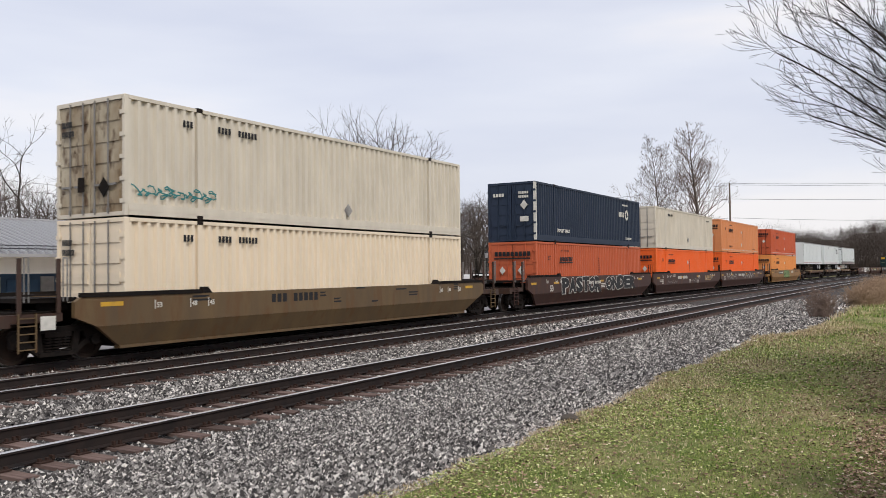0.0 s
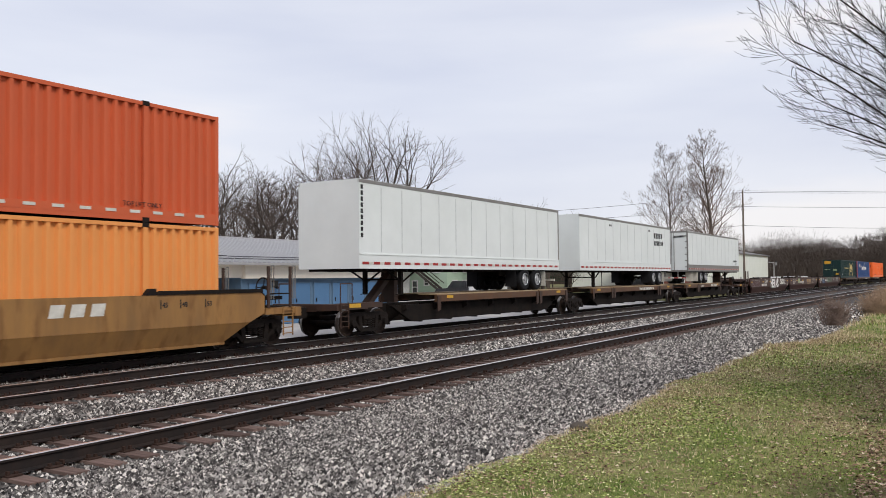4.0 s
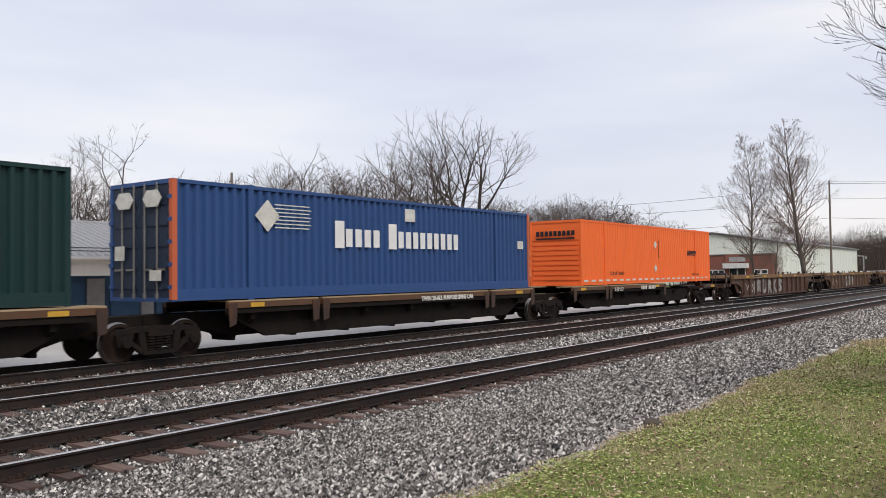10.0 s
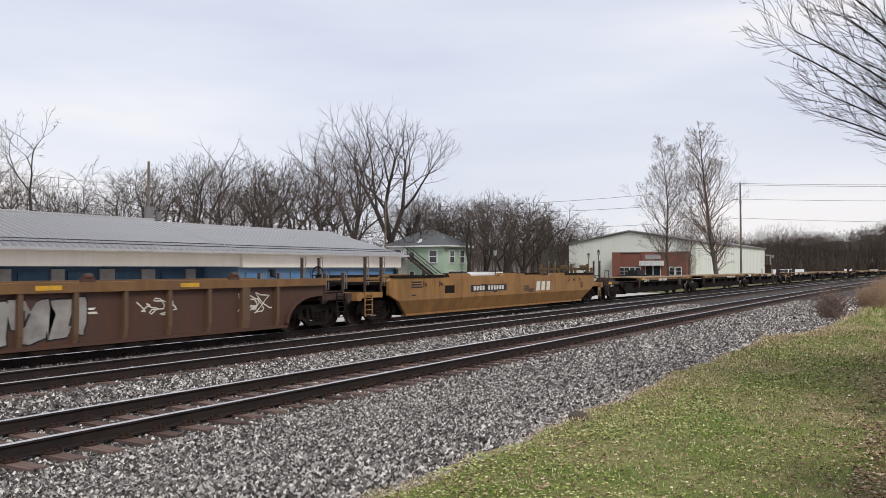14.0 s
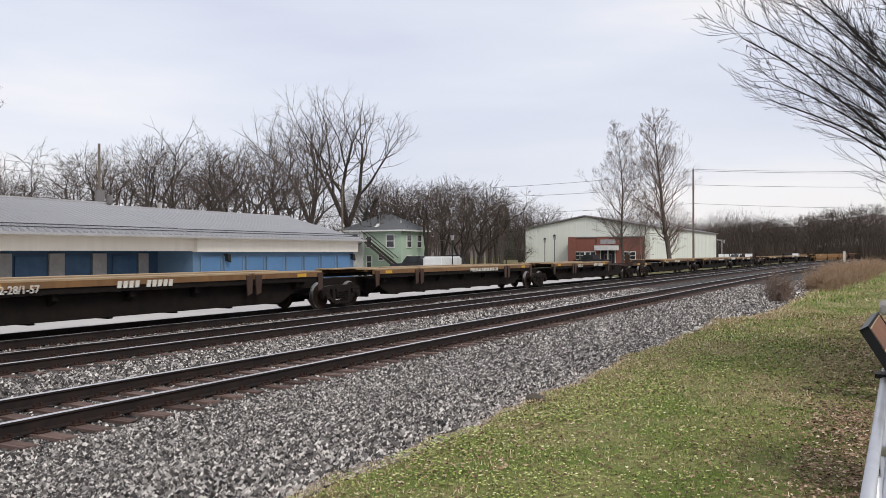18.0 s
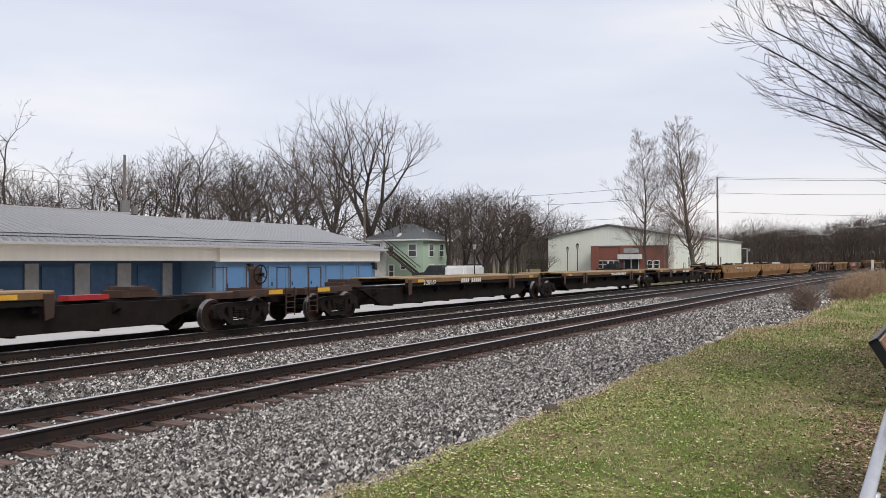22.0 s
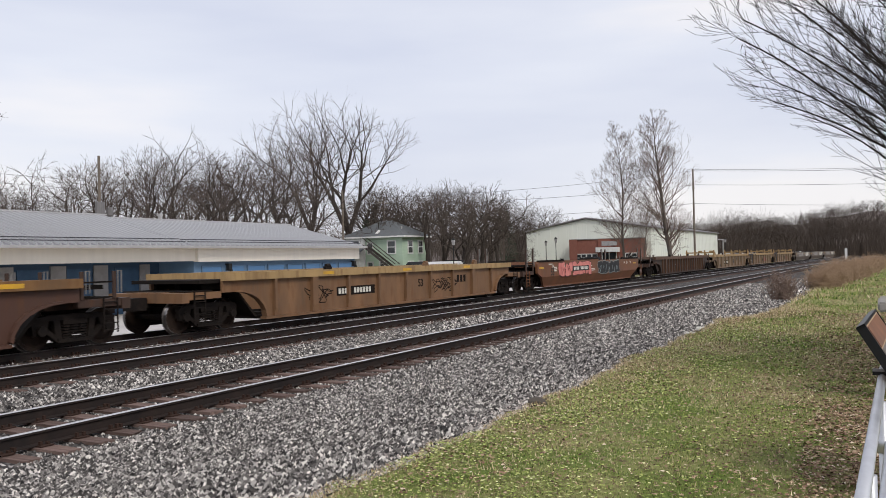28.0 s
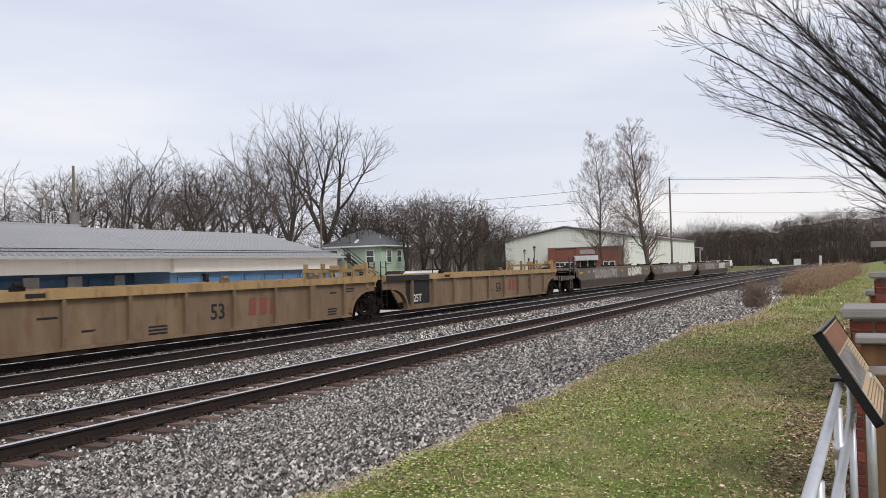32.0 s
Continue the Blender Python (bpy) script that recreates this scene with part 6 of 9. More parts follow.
def strew_ballast():
    rng = np.random.default_rng(5)
    shapes = stone_shapes()
    zones = ((-6.0, 2.0, 0.05, 7.6, 70, 0.07), (2.0, 12.0, 0.05, 7.6, 780, 0.039), (12.0, 18.0, 0.05, 7.6, 440, 0.046), (18.0, 30.0, 0.05, 7.6, 230, 0.058), (30.0, 60.0, 0.05, 8.0, 75, 0.085))
    xs, ys, ss = [], [], []
    for x0, x1, a, b, dens, s in zones:
        n = int((x1 - x0) * 5.9 * dens)
        x = rng.uniform(x0, x1, n)
        e = np_edge(x)
        y = e + a + (np_bend(x) + 8.72 - e - a) * rng.uniform(0, 1, n)
        xs.append(x), ys.append(y), ss.append(s * rng.uniform(0.55, 1.35, n))
    for v0, v1, x0, x1, dens, s in ((11.3, 13.5, 4, 22, 300, 0.048), (11.3, 13.5, 22, 50, 90, 0.075), (8.7, 11.5, 4, 30, 420, 0.036), (13.5, 16.0, 6, 30, 160, 0.042), (15.6, 16.75, 5, 30, 190, 0.055), (15.6, 16.75, 30, 60, 70, 0.075), (18.6, 20.2, 8, 40, 60, 0.06)):
        n = int((x1 - x0) * (v1 - v0) * dens)
        x = rng.uniform(x0, x1, n)
        xs.append(x), ys.append(rng.uniform(v0, v1, n) + np_bend(x)), ss.append(s * rng.uniform(0.55, 1.35, n))
    x, y, s = np.concatenate(xs), np.concatenate(ys), np.concatenate(ss)
    v = y - np_bend(x)
    on_track = (np.abs(v - NEAR_TRACK[0]) < 1.28) | (np.abs(v - MID_TRACK[0]) < 1.28)
    on_tie = np.abs((x - 4.0 + 0.26) % 0.52 - 0.26) < 0.135
    keep = ~on_track | (~on_tie & (rng.uniform(0, 1, len(x)) < 0.75)) | (rng.uniform(0, 1, len(x)) < 0.03)
    x, y, s = x[keep], y[keep], s[keep]
    z = ground_z(x, y) + s * 0.22
    n = 8000
    gx = rng.uniform(2.5, 16.0, n)
    gy = np_edge(gx) + 0.03 + np.abs(rng.normal(0, 0.2, n))
    scatter("grit", "pale pinkish grit spilled along the lawn edge", "grit", shapes, gx, gy, ground_z(gx, gy) + 0.012, rng.uniform(0.008, 0.022, n), rng.uniform(0, 6.28, n), rng.uniform(-0.6, 0.6, n), island_material("pale_grit", [(0.0, (0.20, 0.17, 0.15)), (0.5, (0.42, 0.36, 0.33)), (1.0, (0.66, 0.58, 0.54))]))
    scatter("ballast", "crushed grey limestone ballast with pale and dark stones", "ballast", shapes, x, y, z, s, rng.uniform(0, 6.28, len(x)), rng.uniform(-0.6, 0.6, len(x)), M_STONES)


strew_ballast()

RAIL_PROFILE = [(-0.037, -0.009), (-0.022, 0.0), (0.022, 0.0), (0.037, -0.009), (0.037, -0.035), (0.010, -0.05), (0.010, -0.155), (0.07, -0.172), (0.07, -0.185), (-0.07, -0.185), (-0.07, -0.172), (-0.010, -0.155), (-0.010, -0.05), (-0.037, -0.035)]


def make_track(name, centre, label):
    y0, z0 = centre
    tr = tagged(new(name), label, "railway track", kind="structure")
    xs = [-120, -40] + list(range(-20, 320, 4)) + [360, 420, 520, 700]
    for dy in (-0.755, 0.755):
        vs = [(x, y0 + dy + bend(x) + a, z0 + b) for x in xs for a, b in RAIL_PROFILE]
        k = len(RAIL_PROFILE)
        fs = [(i * k + j, i * k + (j + 1) % k, (i + 1) * k + (j + 1) % k, (i + 1) * k + j) for i in range(len(xs) - 1) for j in range(k)]
        me = bpy.data.meshes.new("rail")
        me.from_pydata(vs, [], fs)
        me.materials.append(M_RAIL)
        me.materials.append(M_RAILTOP)
        me.polygons.foreach_set("material_index", [1 if j < 3 else 0 for i in range(len(xs) - 1) for j in range(k)])
        share("rail", me, tr)
    return tr


TRACKS = [make_track("track_near", NEAR_TRACK, "rusty steel rails with polished heads on timber ties"), make_track("track_middle", MID_TRACK, "rusty steel rails on timber ties"), make_track("track_far", FAR_TRACK, "dark steel rails under the passing train")]


def track_fittings(tr, centre, n_single):
    y0, z0 = centre
    zt = z0 - 0.187
    rnd = random.Random(int(y0 * 10))
    meshes = []
    for k in range(4):
        bm = bmesh.new()
        box(bm, -0.115, 0.115, -1.3, 1.3, -0.17, 0)
        for v in bm.verts:
            v.co += Vector((rnd.uniform(-0.012, 0.012), rnd.uniform(-0.06, 0.06), rnd.uniform(-0.012, 0.004)))
        meshes.append(mesh_of("tie", bm, M_TIE))
    ys = [4.0 + i * 0.52 for i in range(n_single)]
    for x in ys:
        share("tie", rnd.choice(meshes), tr, Matrix.Translation((x, y0 + bend(x) + rnd.uniform(-0.06, 0.06), zt - 0.004)) @ Matrix.Rotation(rnd.uniform(-0.02, 0.02), 4, "Z"))
    bm = bmesh.new()
    x = ys[-1] + 0.52
    while x < 240:
        box(bm, x - 0.115, x + 0.115, y0 + bend(x) - 1.3, y0 + bend(x) + 1.3, zt - 0.17, zt - 0.004)
        x += 0.52
    for i in range(24):
        x = 4.0 - (i + 1) * 0.52
        box(bm, x - 0.115, x + 0.115, y0 - 1.3, y0 + 1.3, zt - 0.17, zt - 0.004)
    ob = part("tie", bm, M_TIE, tr)
    ob["kind"] = "stuff"
    bm = bmesh.new()
    for x in ys[:70]:
        for dy in (-0.755, 0.755):
            y = y0 + dy + bend(x)
            box(bm, x - 0.09, x + 0.09, y - 0.17, y + 0.17, zt - 0.004, zt + 0.012)
            for sx, sy in ((-0.05, -0.1), (0.05, 0.1), (0.05, -0.1), (-0.05, 0.1)):
                box(bm, x + sx - 0.016, x + sx + 0.016, y + sy - 0.022, y + sy + 0.022, zt + 0.012, zt + 0.04 + 0.03 * rnd.random())
            if rnd.random() < 0.6:
                box(bm, x + 0.13, x + 0.16, y - 0.09, y + 0.09, zt + 0.0, zt + 0.05)
    ob = part("tie_plate", bm, M_PLATE, tr)
    ob["kind"] = "stuff"


def blades():
    """Grass, clover and fallen leaves on the near lawn."""
    rng = np.random.default_rng(8)
    tri = [([(-0.09, 0, 0), (0.09, 0, 0), (0.0, 0.25, 1.0)], [(0, 1, 2)]), ([(-0.07, 0, 0), (0.07, 0, 0), (0.12, -0.45, 0.85)], [(0, 1, 2)]), ([(-0.08, 0, 0), (0.08, 0, 0), (0.1, 0.6, 0.6)], [(0, 1, 2)])]
    def patch(x, y):
        """Where the lawn is lush (above 0) and where it is dry (below)."""
        return np.sin(1.3 * x + 0.7 * y + 0.6) * np.sin(2.3 * y - 0.5 * x) + 0.6 * np.sin(3.1 * x - 1.9 * y + 2) * np.sin(4.3 * y + 1.1 * x) + 0.3 * np.sin(7.7 * x + 5.1 * y)
    xs, ys, ss = [], [], []
    for x0, x1, dens, s in ((-8.0, 2.2, 420, 0.05), (2.2, 8.0, 8200, 0.018), (8.0, 14.0, 3200, 0.027), (14.0, 26.0, 900, 0.048), (26.0, 60.0, 150, 0.085)):
        n = int((x1 - x0) * 4.6 * dens)
        x = rng.uniform(x0, x1, n)
        e = np_edge(x)
        y = e + 0.05 - rng.uniform(0, 1, n) ** 1.0 * (e + 1.6)
        keep = rng.uniform(0, 1, n) < np.clip(0.25 + (y + 0.4) * 0.45, 0.12, 1.0) * np.clip((e - y) * 2 + 0.15, 0.15, 1.0) * np.clip(0.72 + 0.8 * patch(x, y) + 0.6 * np.exp(-((x - 5) / 3.0) ** 2 - ((y - 1.6) / 0.9) ** 2), 0.12, 1.0)
        xs.append(x[keep]), ys.append(y[keep]), ss.append(s * rng.uniform(0.5, 1.4, keep.sum()))
    x, y, s = np.concatenate(xs), np.concatenate(ys), np.concatenate(ss)
    g = island_material("grass_blades", [(0.0, (0.016, 0.040, 0.006)), (0.3, (0.075, 0.145, 0.020)), (0.65, (0.19, 0.30, 0.045)), (0.9, (0.36, 0.42, 0.10)), (1.0, (0.72, 0.64, 0.36))], 0.8, 0.2)
    scatter("grass", "short uneven spring grass with straw-coloured patches", "grass", tri, x, y, ground_z(x, y), s, rng.uniform(0, 6.28, len(x)), rng.uniform(-0.95, 0.95, len(x)), g)
    xs, ys, ss = [], [], []
    for x0, x1, dens, s in ((-8.0, 2.2, 160, 0.08), (2.2, 8.0, 1500, 0.036), (8.0, 14.0, 1500, 0.045), (14.0, 26.0, 520, 0.08), (26.0, 50.0, 60, 0.15)):
        n = int((x1 - x0) * 4.6 * dens)
        x = rng.uniform(x0, x1, n)
        e = np_edge(x)
        y = e + 0.10 - rng.uniform(0, 1, n) ** 1.3 * (e + 1.4)
        keep = rng.uniform(0, 1, n) < np.clip(0.3 - 0.7 * patch(x, y), 0.06, 1.0) * 0.75 + 0.8 * np.exp(-((e - y) / np.where(x > 8, 0.75, 0.3)) ** 2)
        xs.append(x[keep]), ys.append(y[keep]), ss.append(s * rng.uniform(0.5, 1.4, keep.sum()))
    x, y, s = np.concatenate(xs), np.concatenate(ys), np.concatenate(ss)
    straw = island_material("dead_grass", [(0.0, (0.18, 0.125, 0.065)), (0.4, (0.42, 0.33, 0.19)), (0.8, (0.62, 0.51, 0.31)), (1.0, (0.78, 0.68, 0.47))], 0.8, 0.2)
    scatter("dead_grass", "flattened straw-coloured dead grass along the lawn edge", "grass", tri, x, y, ground_z(x, y) + 0.012, s, rng.uniform(0, 6.28, len(x)), rng.choice((-1, 1), len(x)) * rng.uniform(0.9, 1.45, len(x)), straw)
    clover = [([(-0.5, -0.4, 0.3), (0.5, -0.4, 0.35), (0.6, 0.4, 0.3), (-0.4, 0.5, 0.34)], [(0, 1, 2), (0, 2, 3)])]
    n = 60000
    x = 2.6 + 16 * rng.uniform(0, 1, n) ** 1.7
    e = np_edge(x)
    y = e - np.abs(rng.normal(0, 1.15, n)) - 0.02
    lush = rng.uniform(0, 1, n) < np.clip(0.55 + 0.6 * patch(x, y), 0.15, 1)
    x, y = x[lush], y[lush]
    n = len(x)
    s = rng.uniform(0.008, 0.019, n) * (0.7 + 0.06 * x)
    lime = island_material("clover_leaves", [(0.0, (0.12, 0.16, 0.04)), (0.5, (0.26, 0.31, 0.08)), (0.85, (0.48, 0.52, 0.17)), (1.0, (0.74, 0.72, 0.42))], 0.8, 0.2)
    scatter("clover", "low yellow-green clover along the lawn edge", "clover", clover, x, y, ground_z(x, y) + 0.015, s, rng.uniform(0, 6.28, n), rng.uniform(-0.5, 0.5, n), lime)
    leaf = [([(-0.6, 0, 0.1), (0, -0.34, 0), (0.65, 0, 0.16), (0, 0.36, 0.02)], [(0, 1, 3), (1, 2, 3)]), ([(-0.5, 0, 0), (0, -0.4, 0.22), (0.5, 0, 0), (0, 0.4, 0.25)], [(0, 1, 2), (0, 2, 3)])]
    xs, ys = [], []
    for x0, x1, n, spread in ((2.5, 9, 23000, 1.05), (9, 22, 15000, 1.15), (22, 45, 3000, 1.4)):
        x = rng.uniform(x0, x1, n)
        xs.append(x), ys.append(0.02 - 0.015 * (x - 5) + rng.normal(0, 1, n) * 0.72 * spread)
    x = rng.uniform(3, 24, 4200)
    xs.append(x), ys.append(np_edge(x) - np.abs(rng.normal(0, 0.8, 4200)))
    x = 2.5 + 20 * rng.uniform(0, 1, 9000) ** 1.5
    xs.append(x), ys.append(rng.uniform(-0.4, 1, 9000) * np_edge(x))
    x, y = np.concatenate(xs), np.concatenate(ys)
    ok = (y < np_edge(x) + 0.15) & ((x > 9) | (y < 0.6) | (y > 2.4) | (rng.uniform(0, 1, len(x)) < 0.35))
    x, y = x[ok], y[ok]
    litter = island_material("dry_leaves", [(0.0, (0.07, 0.042, 0.029)), (0.35, (0.185, 0.112, 0.073)), (0.65, (0.36, 0.235, 0.155)), (0.9, (0.46, 0.34, 0.23)), (1.0, (0.74, 0.64, 0.50))], 0.8, 0.2)
    s = rng.uniform(0.016, 0.042, len(x)) * np.clip(0.75 + 0.03 * x, 0.8, 1.4)
    scatter("fallen_leaves", "curled brown dry leaves strewn over the grass", "leaves", leaf, x, y, ground_z(x, y) + 0.02, s, rng.uniform(0, 6.28, len(x)), rng.uniform(-0.6, 0.6, len(x)), litter)


blades()
for n, (x, y, s) in enumerate(((8.3, 3.36, 0.11), (16.6, 3.42, 0.09), (17.9, 3.5, 0.08), (18.6, 3.3, 0.1), (12.0, 3.6, 0.06))):
    bm = bmesh.new()
    bmesh.ops.create_icosphere(bm, subdivisions=2, radius=s)
    r = random.Random(n)
    for v in bm.verts:
        v.co *= 1 + 0.3 * noise.noise(v.co * 9 + Vector((n, 0, 0)))
        v.co.z *= 0.6
    ob = part("rock", bm, material("edge_rock", (0.10, 0.085, 0.07), 0.9, scale=12, bump=0.3) if n == 0 else (bpy.data.materials["white_marking"] if n < 4 else bpy.data.materials["edge_rock"]))
    ob.location = (x, y, float(ground_z(np.float64(x), np.float64(y))) + s * 0.2)
    tagged(ob, "weathered grey-brown rock at the edge of the ballast" if n in (0, 4) else "pale limestone rock at the edge of the ballast", "rock")


# ---- buildings across the tracks ----
M_METALROOF = material("grey_metal_roof", (0.255, 0.255, 0.27), 0.45, 0.3, second=(0.21, 0.21, 0.225), scale=0.6)
# same metal as the roof; its paler tone paints light caught by the seams
M_ROOFRIB = material("lit_roof_seam", (0.46, 0.46, 0.475), 0.4, 0.3, second=(0.39, 0.39, 0.405), scale=0.6)
M_FASCIA = material("cream_metal_fascia", (0.80, 0.745, 0.655), 0.6, second=(0.73, 0.68, 0.60), scale=0.8, stretch=(4, 1, 0.3))
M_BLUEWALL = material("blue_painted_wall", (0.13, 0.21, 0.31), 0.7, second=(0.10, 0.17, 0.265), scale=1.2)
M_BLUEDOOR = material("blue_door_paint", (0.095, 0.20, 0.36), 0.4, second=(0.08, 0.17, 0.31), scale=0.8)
# wall blue for the recess, with the porch's shade put into the colour
M_SHADEDBLUE = material("shaded_blue_wall", (0.045, 0.085, 0.15), 0.6, second=(0.035, 0.07, 0.12), scale=1.0)
M_PALEPANEL = material("pale_grey_pilaster", (0.34, 0.33, 0.33), 0.7)
M_GUTTER = material("pale_grey_gutter", (0.47, 0.46, 0.46), 0.45, 0.2, second=(0.36, 0.35, 0.35), scale=0.8)
M_LAMP = material("black_lamp_housing", (0.02, 0.02, 0.02), 0.5)


def storage_building():
    b = thing("storage_building", "long low blue storage building with a grey ribbed metal roof", "building")
    g = -0.52
    for x0, x1, ridge, nm in ((-30.0, 26.3, 3.95, "roof"), (26.3, 39.75, 3.83, "roof")):
        bm = bmesh.new()
        prism_x(bm, [(26.45, 2.32), (26.45, 2.39), (32.0, ridge), (37.6, 2.39), (37.6, 2.32)], x0, x1)
        r = part("roof", bm, M_METALROOF, b)
        bm = bmesh.new()
        ya, yb, za, zb = 26.45, 32.0, 2.395, ridge + 0.005
        vs = [bm.verts.new(p) for p in ((-0.04, ya, za), (0.04, ya, za), (0.04, yb, zb), (-0.04, yb, zb), (-0.02, ya, za + 0.075), (0.02, ya, za + 0.075), (0.02, yb, zb + 0.075), (-0.02, yb, zb + 0.075))]
        for q in ((0, 1, 5, 4), (4, 5, 6, 7), (1, 2, 6, 5), (3, 0, 4, 7)):
            bm.faces.new([vs[k] for k in q])
        rib = mesh_of("roof_rib", bm, M_ROOFRIB)
        n = int((x1 - x0) / 0.32)
        for i in range(n):
            share("roof_rib", rib, r, pose(x0 + 0.1 + i * (x1 - x0 - 0.2) / n, 0, 0))
        bm = bmesh.new()
        box(bm, x0, x1, 31.85, 32.15, ridge + 0.0, ridge + 0.06)
        part("ridge_cap", bm, M_GUTTER, r)
        bm = bmesh.new()
        k = (ridge - 2.39) / 5.55
        for y in (27.25, 26.8):
            z = 2.39 + k * (y - 26.45) + 0.075
            box(bm, x0 + 0.05, x1 - 0.05, y, y + 0.04, z, z + 0.035)
        part("snow_guard", bm, M_UNDERROOF, r)
    bm = bmesh.new()
    box(bm, -30, 39.8, 26.33, 26.46, 2.29, 2.39)
    part("gutter", bm, M_GUTTER, b)
    bm = bmesh.new()
    box(bm, -30, 39.8, 26.46, 26.98, 2.28, 2.31)
    part("soffit", bm, M_FASCIA, b)
    bm = bmesh.new()
    box(bm, -30, 26.95, 26.98, 27.18, 1.72, 2.28)
    part("fascia", bm, M_FASCIA, b)
    bm = bmesh.new()
    box(bm, 26.95, 39.62, 26.80, 27.10, 1.68, 2.28)
    part("fascia", bm, M_FASCIA, b)
    bm = bmesh.new()
    box(bm, 27.0, 39.6, 27.12, 37.2, g, 2.28)
    part("wall", bm, M_BLUEWALL, b)
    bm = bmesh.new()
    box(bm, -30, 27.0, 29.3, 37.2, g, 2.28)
    part("wall", bm, M_SHADEDBLUE, b)
    bm = bmesh.new()
    box(bm, -30, 27.0, 27.2, 29.3, 2.20, 2.27)
    part("porch_ceiling", bm, M_FASCIA, b)
    bm = bmesh.new()
    slabz = [(37.2, 2.28), (32.0, 3.80), (26.6, 2.28)]
    prism_x(bm, slabz, 39.45, 39.6)
    part("gable", bm, M_FASCIA, b)
    for i in range(8):
        x = 27.5 + i * 1.5
        bm = bmesh.new()
        box(bm, x, x + 1.16, 27.06, 27.115, g + 0.02, 1.44)
        d = part("door", bevelled(bm, 0.008), M_BLUEDOOR, b)
        bm = bmesh.new()
        box(bm, x - 0.07, x - 0.01, 27.05, 27.118, g, 1.5)
        box(bm, x + 1.17, x + 1.23, 27.05, 27.118, g, 1.5)
        box(bm, x - 0.01, x + 1.17, 27.05, 27.118, 1.45, 1.5)
        part("door_frame", bm, M_BLUEWALL, d)
        bm = bmesh.new()
        box(bm, x + 0.12, x + 0.16, 27.02, 27.06, 0.5, 0.68)
        part("handle", bm, M_LAMP, d)
    for x in (29.05, 39.3):
        bm = bmesh.new()
        box(bm, x - 0.1, x + 0.1, 26.86, 27.11, 1.25, 1.58)
        tube(bm, (x, 26.8, 1.24), (x, 27.1, 1.35), 0.07, n=8)
        part("wall_lamp", bm, M_LAMP, b)
    rnd = random.Random(4)
    x = 26.4
    while x > -28:
        w = rnd.choice((0.55, 0.7, 0.9))
        bm = bmesh.new()
        box(bm, x - w, x, 29.22, 29.298, g, 1.62)
        part("pilaster", bm, M_PALEPANEL, b)
        dw = rnd.uniform(1.25, 1.6)
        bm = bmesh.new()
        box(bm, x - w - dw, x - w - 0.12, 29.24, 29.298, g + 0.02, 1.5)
        part("door", bm, M_SHADEDDOOR, b)
        x -= w + dw + rnd.uniform(0.0, 0.5)
    bm = bmesh.new()
    tube(bm, (29.6, 32.0, 3.8), (29.6, 32.0, 4.1), 0.09, n=8)
    tube(bm, (29.6, 32.0, 4.05), (29.6, 32.0, 4.15), 0.15, n=8)
    part("vent", bm, M_GUTTER, b)


M_UNDERROOF = material("dark_snow_guard", (0.07, 0.07, 0.08), 0.5)
# door blue darkened to carry the shade of the porch
M_SHADEDDOOR = material("shaded_blue_door", (0.05, 0.105, 0.19), 0.4)
storage_building()

M_GREEN = material("pale_green_siding", (0.42, 0.53, 0.41), 0.75, second=(0.37, 0.48, 0.37), scale=0.8, stretch=(1, 1, 12))
M_SHINGLE = material("slate_grey_shingles", (0.135, 0.142, 0.148), 0.85, second=(0.10, 0.106, 0.112), scale=4, bump=0.3, bump_scale=12)
M_TRIM = material("white_trim", (0.75, 0.75, 0.73), 0.55)
M_GLASS = material("dark_window_glass", (0.03, 0.035, 0.04), 0.08, spec=0.8)
M_DARKWOOD = material("dark_timber", (0.06, 0.05, 0.045), 0.8)


def window(parent, face, u, z, w, h, at):
    """A sash window: face 'x' looks along -x, 'y' along -y; at is the wall's plane."""
    def put(name, d0, d1, u0, u1, z0, z1, mat, par):
        bm = bmesh.new()
        if face == "y":
            box(bm, u0, u1, at - d1, at - d0, z0, z1)
        else:
            box(bm, at - d1, at - d0, u0, u1, z0, z1)
        return part(name, bm, mat, par)
    win = put("window", -0.02, 0.03, u, u + w, z, z + h, M_GLASS, parent)
    put("window_frame", 0.0, 0.07, u - 0.12, u, z - 0.12, z + h + 0.12, M_TRIM, win)
    put("window_frame", 0.0, 0.07, u + w, u + w + 0.12, z - 0.12, z + h + 0.12, M_TRIM, win)
    put("window_frame", 0.0, 0.068, u, u + w, z + h, z + h + 0.12, M_TRIM, win)
    put("window_sill", 0.0, 0.09, u, u + w, z - 0.12, z, M_TRIM, win)
    put("glazing_bar", 0.03, 0.06, u, u + w, z + h * 0.48, z + h * 0.54, M_TRIM, win)


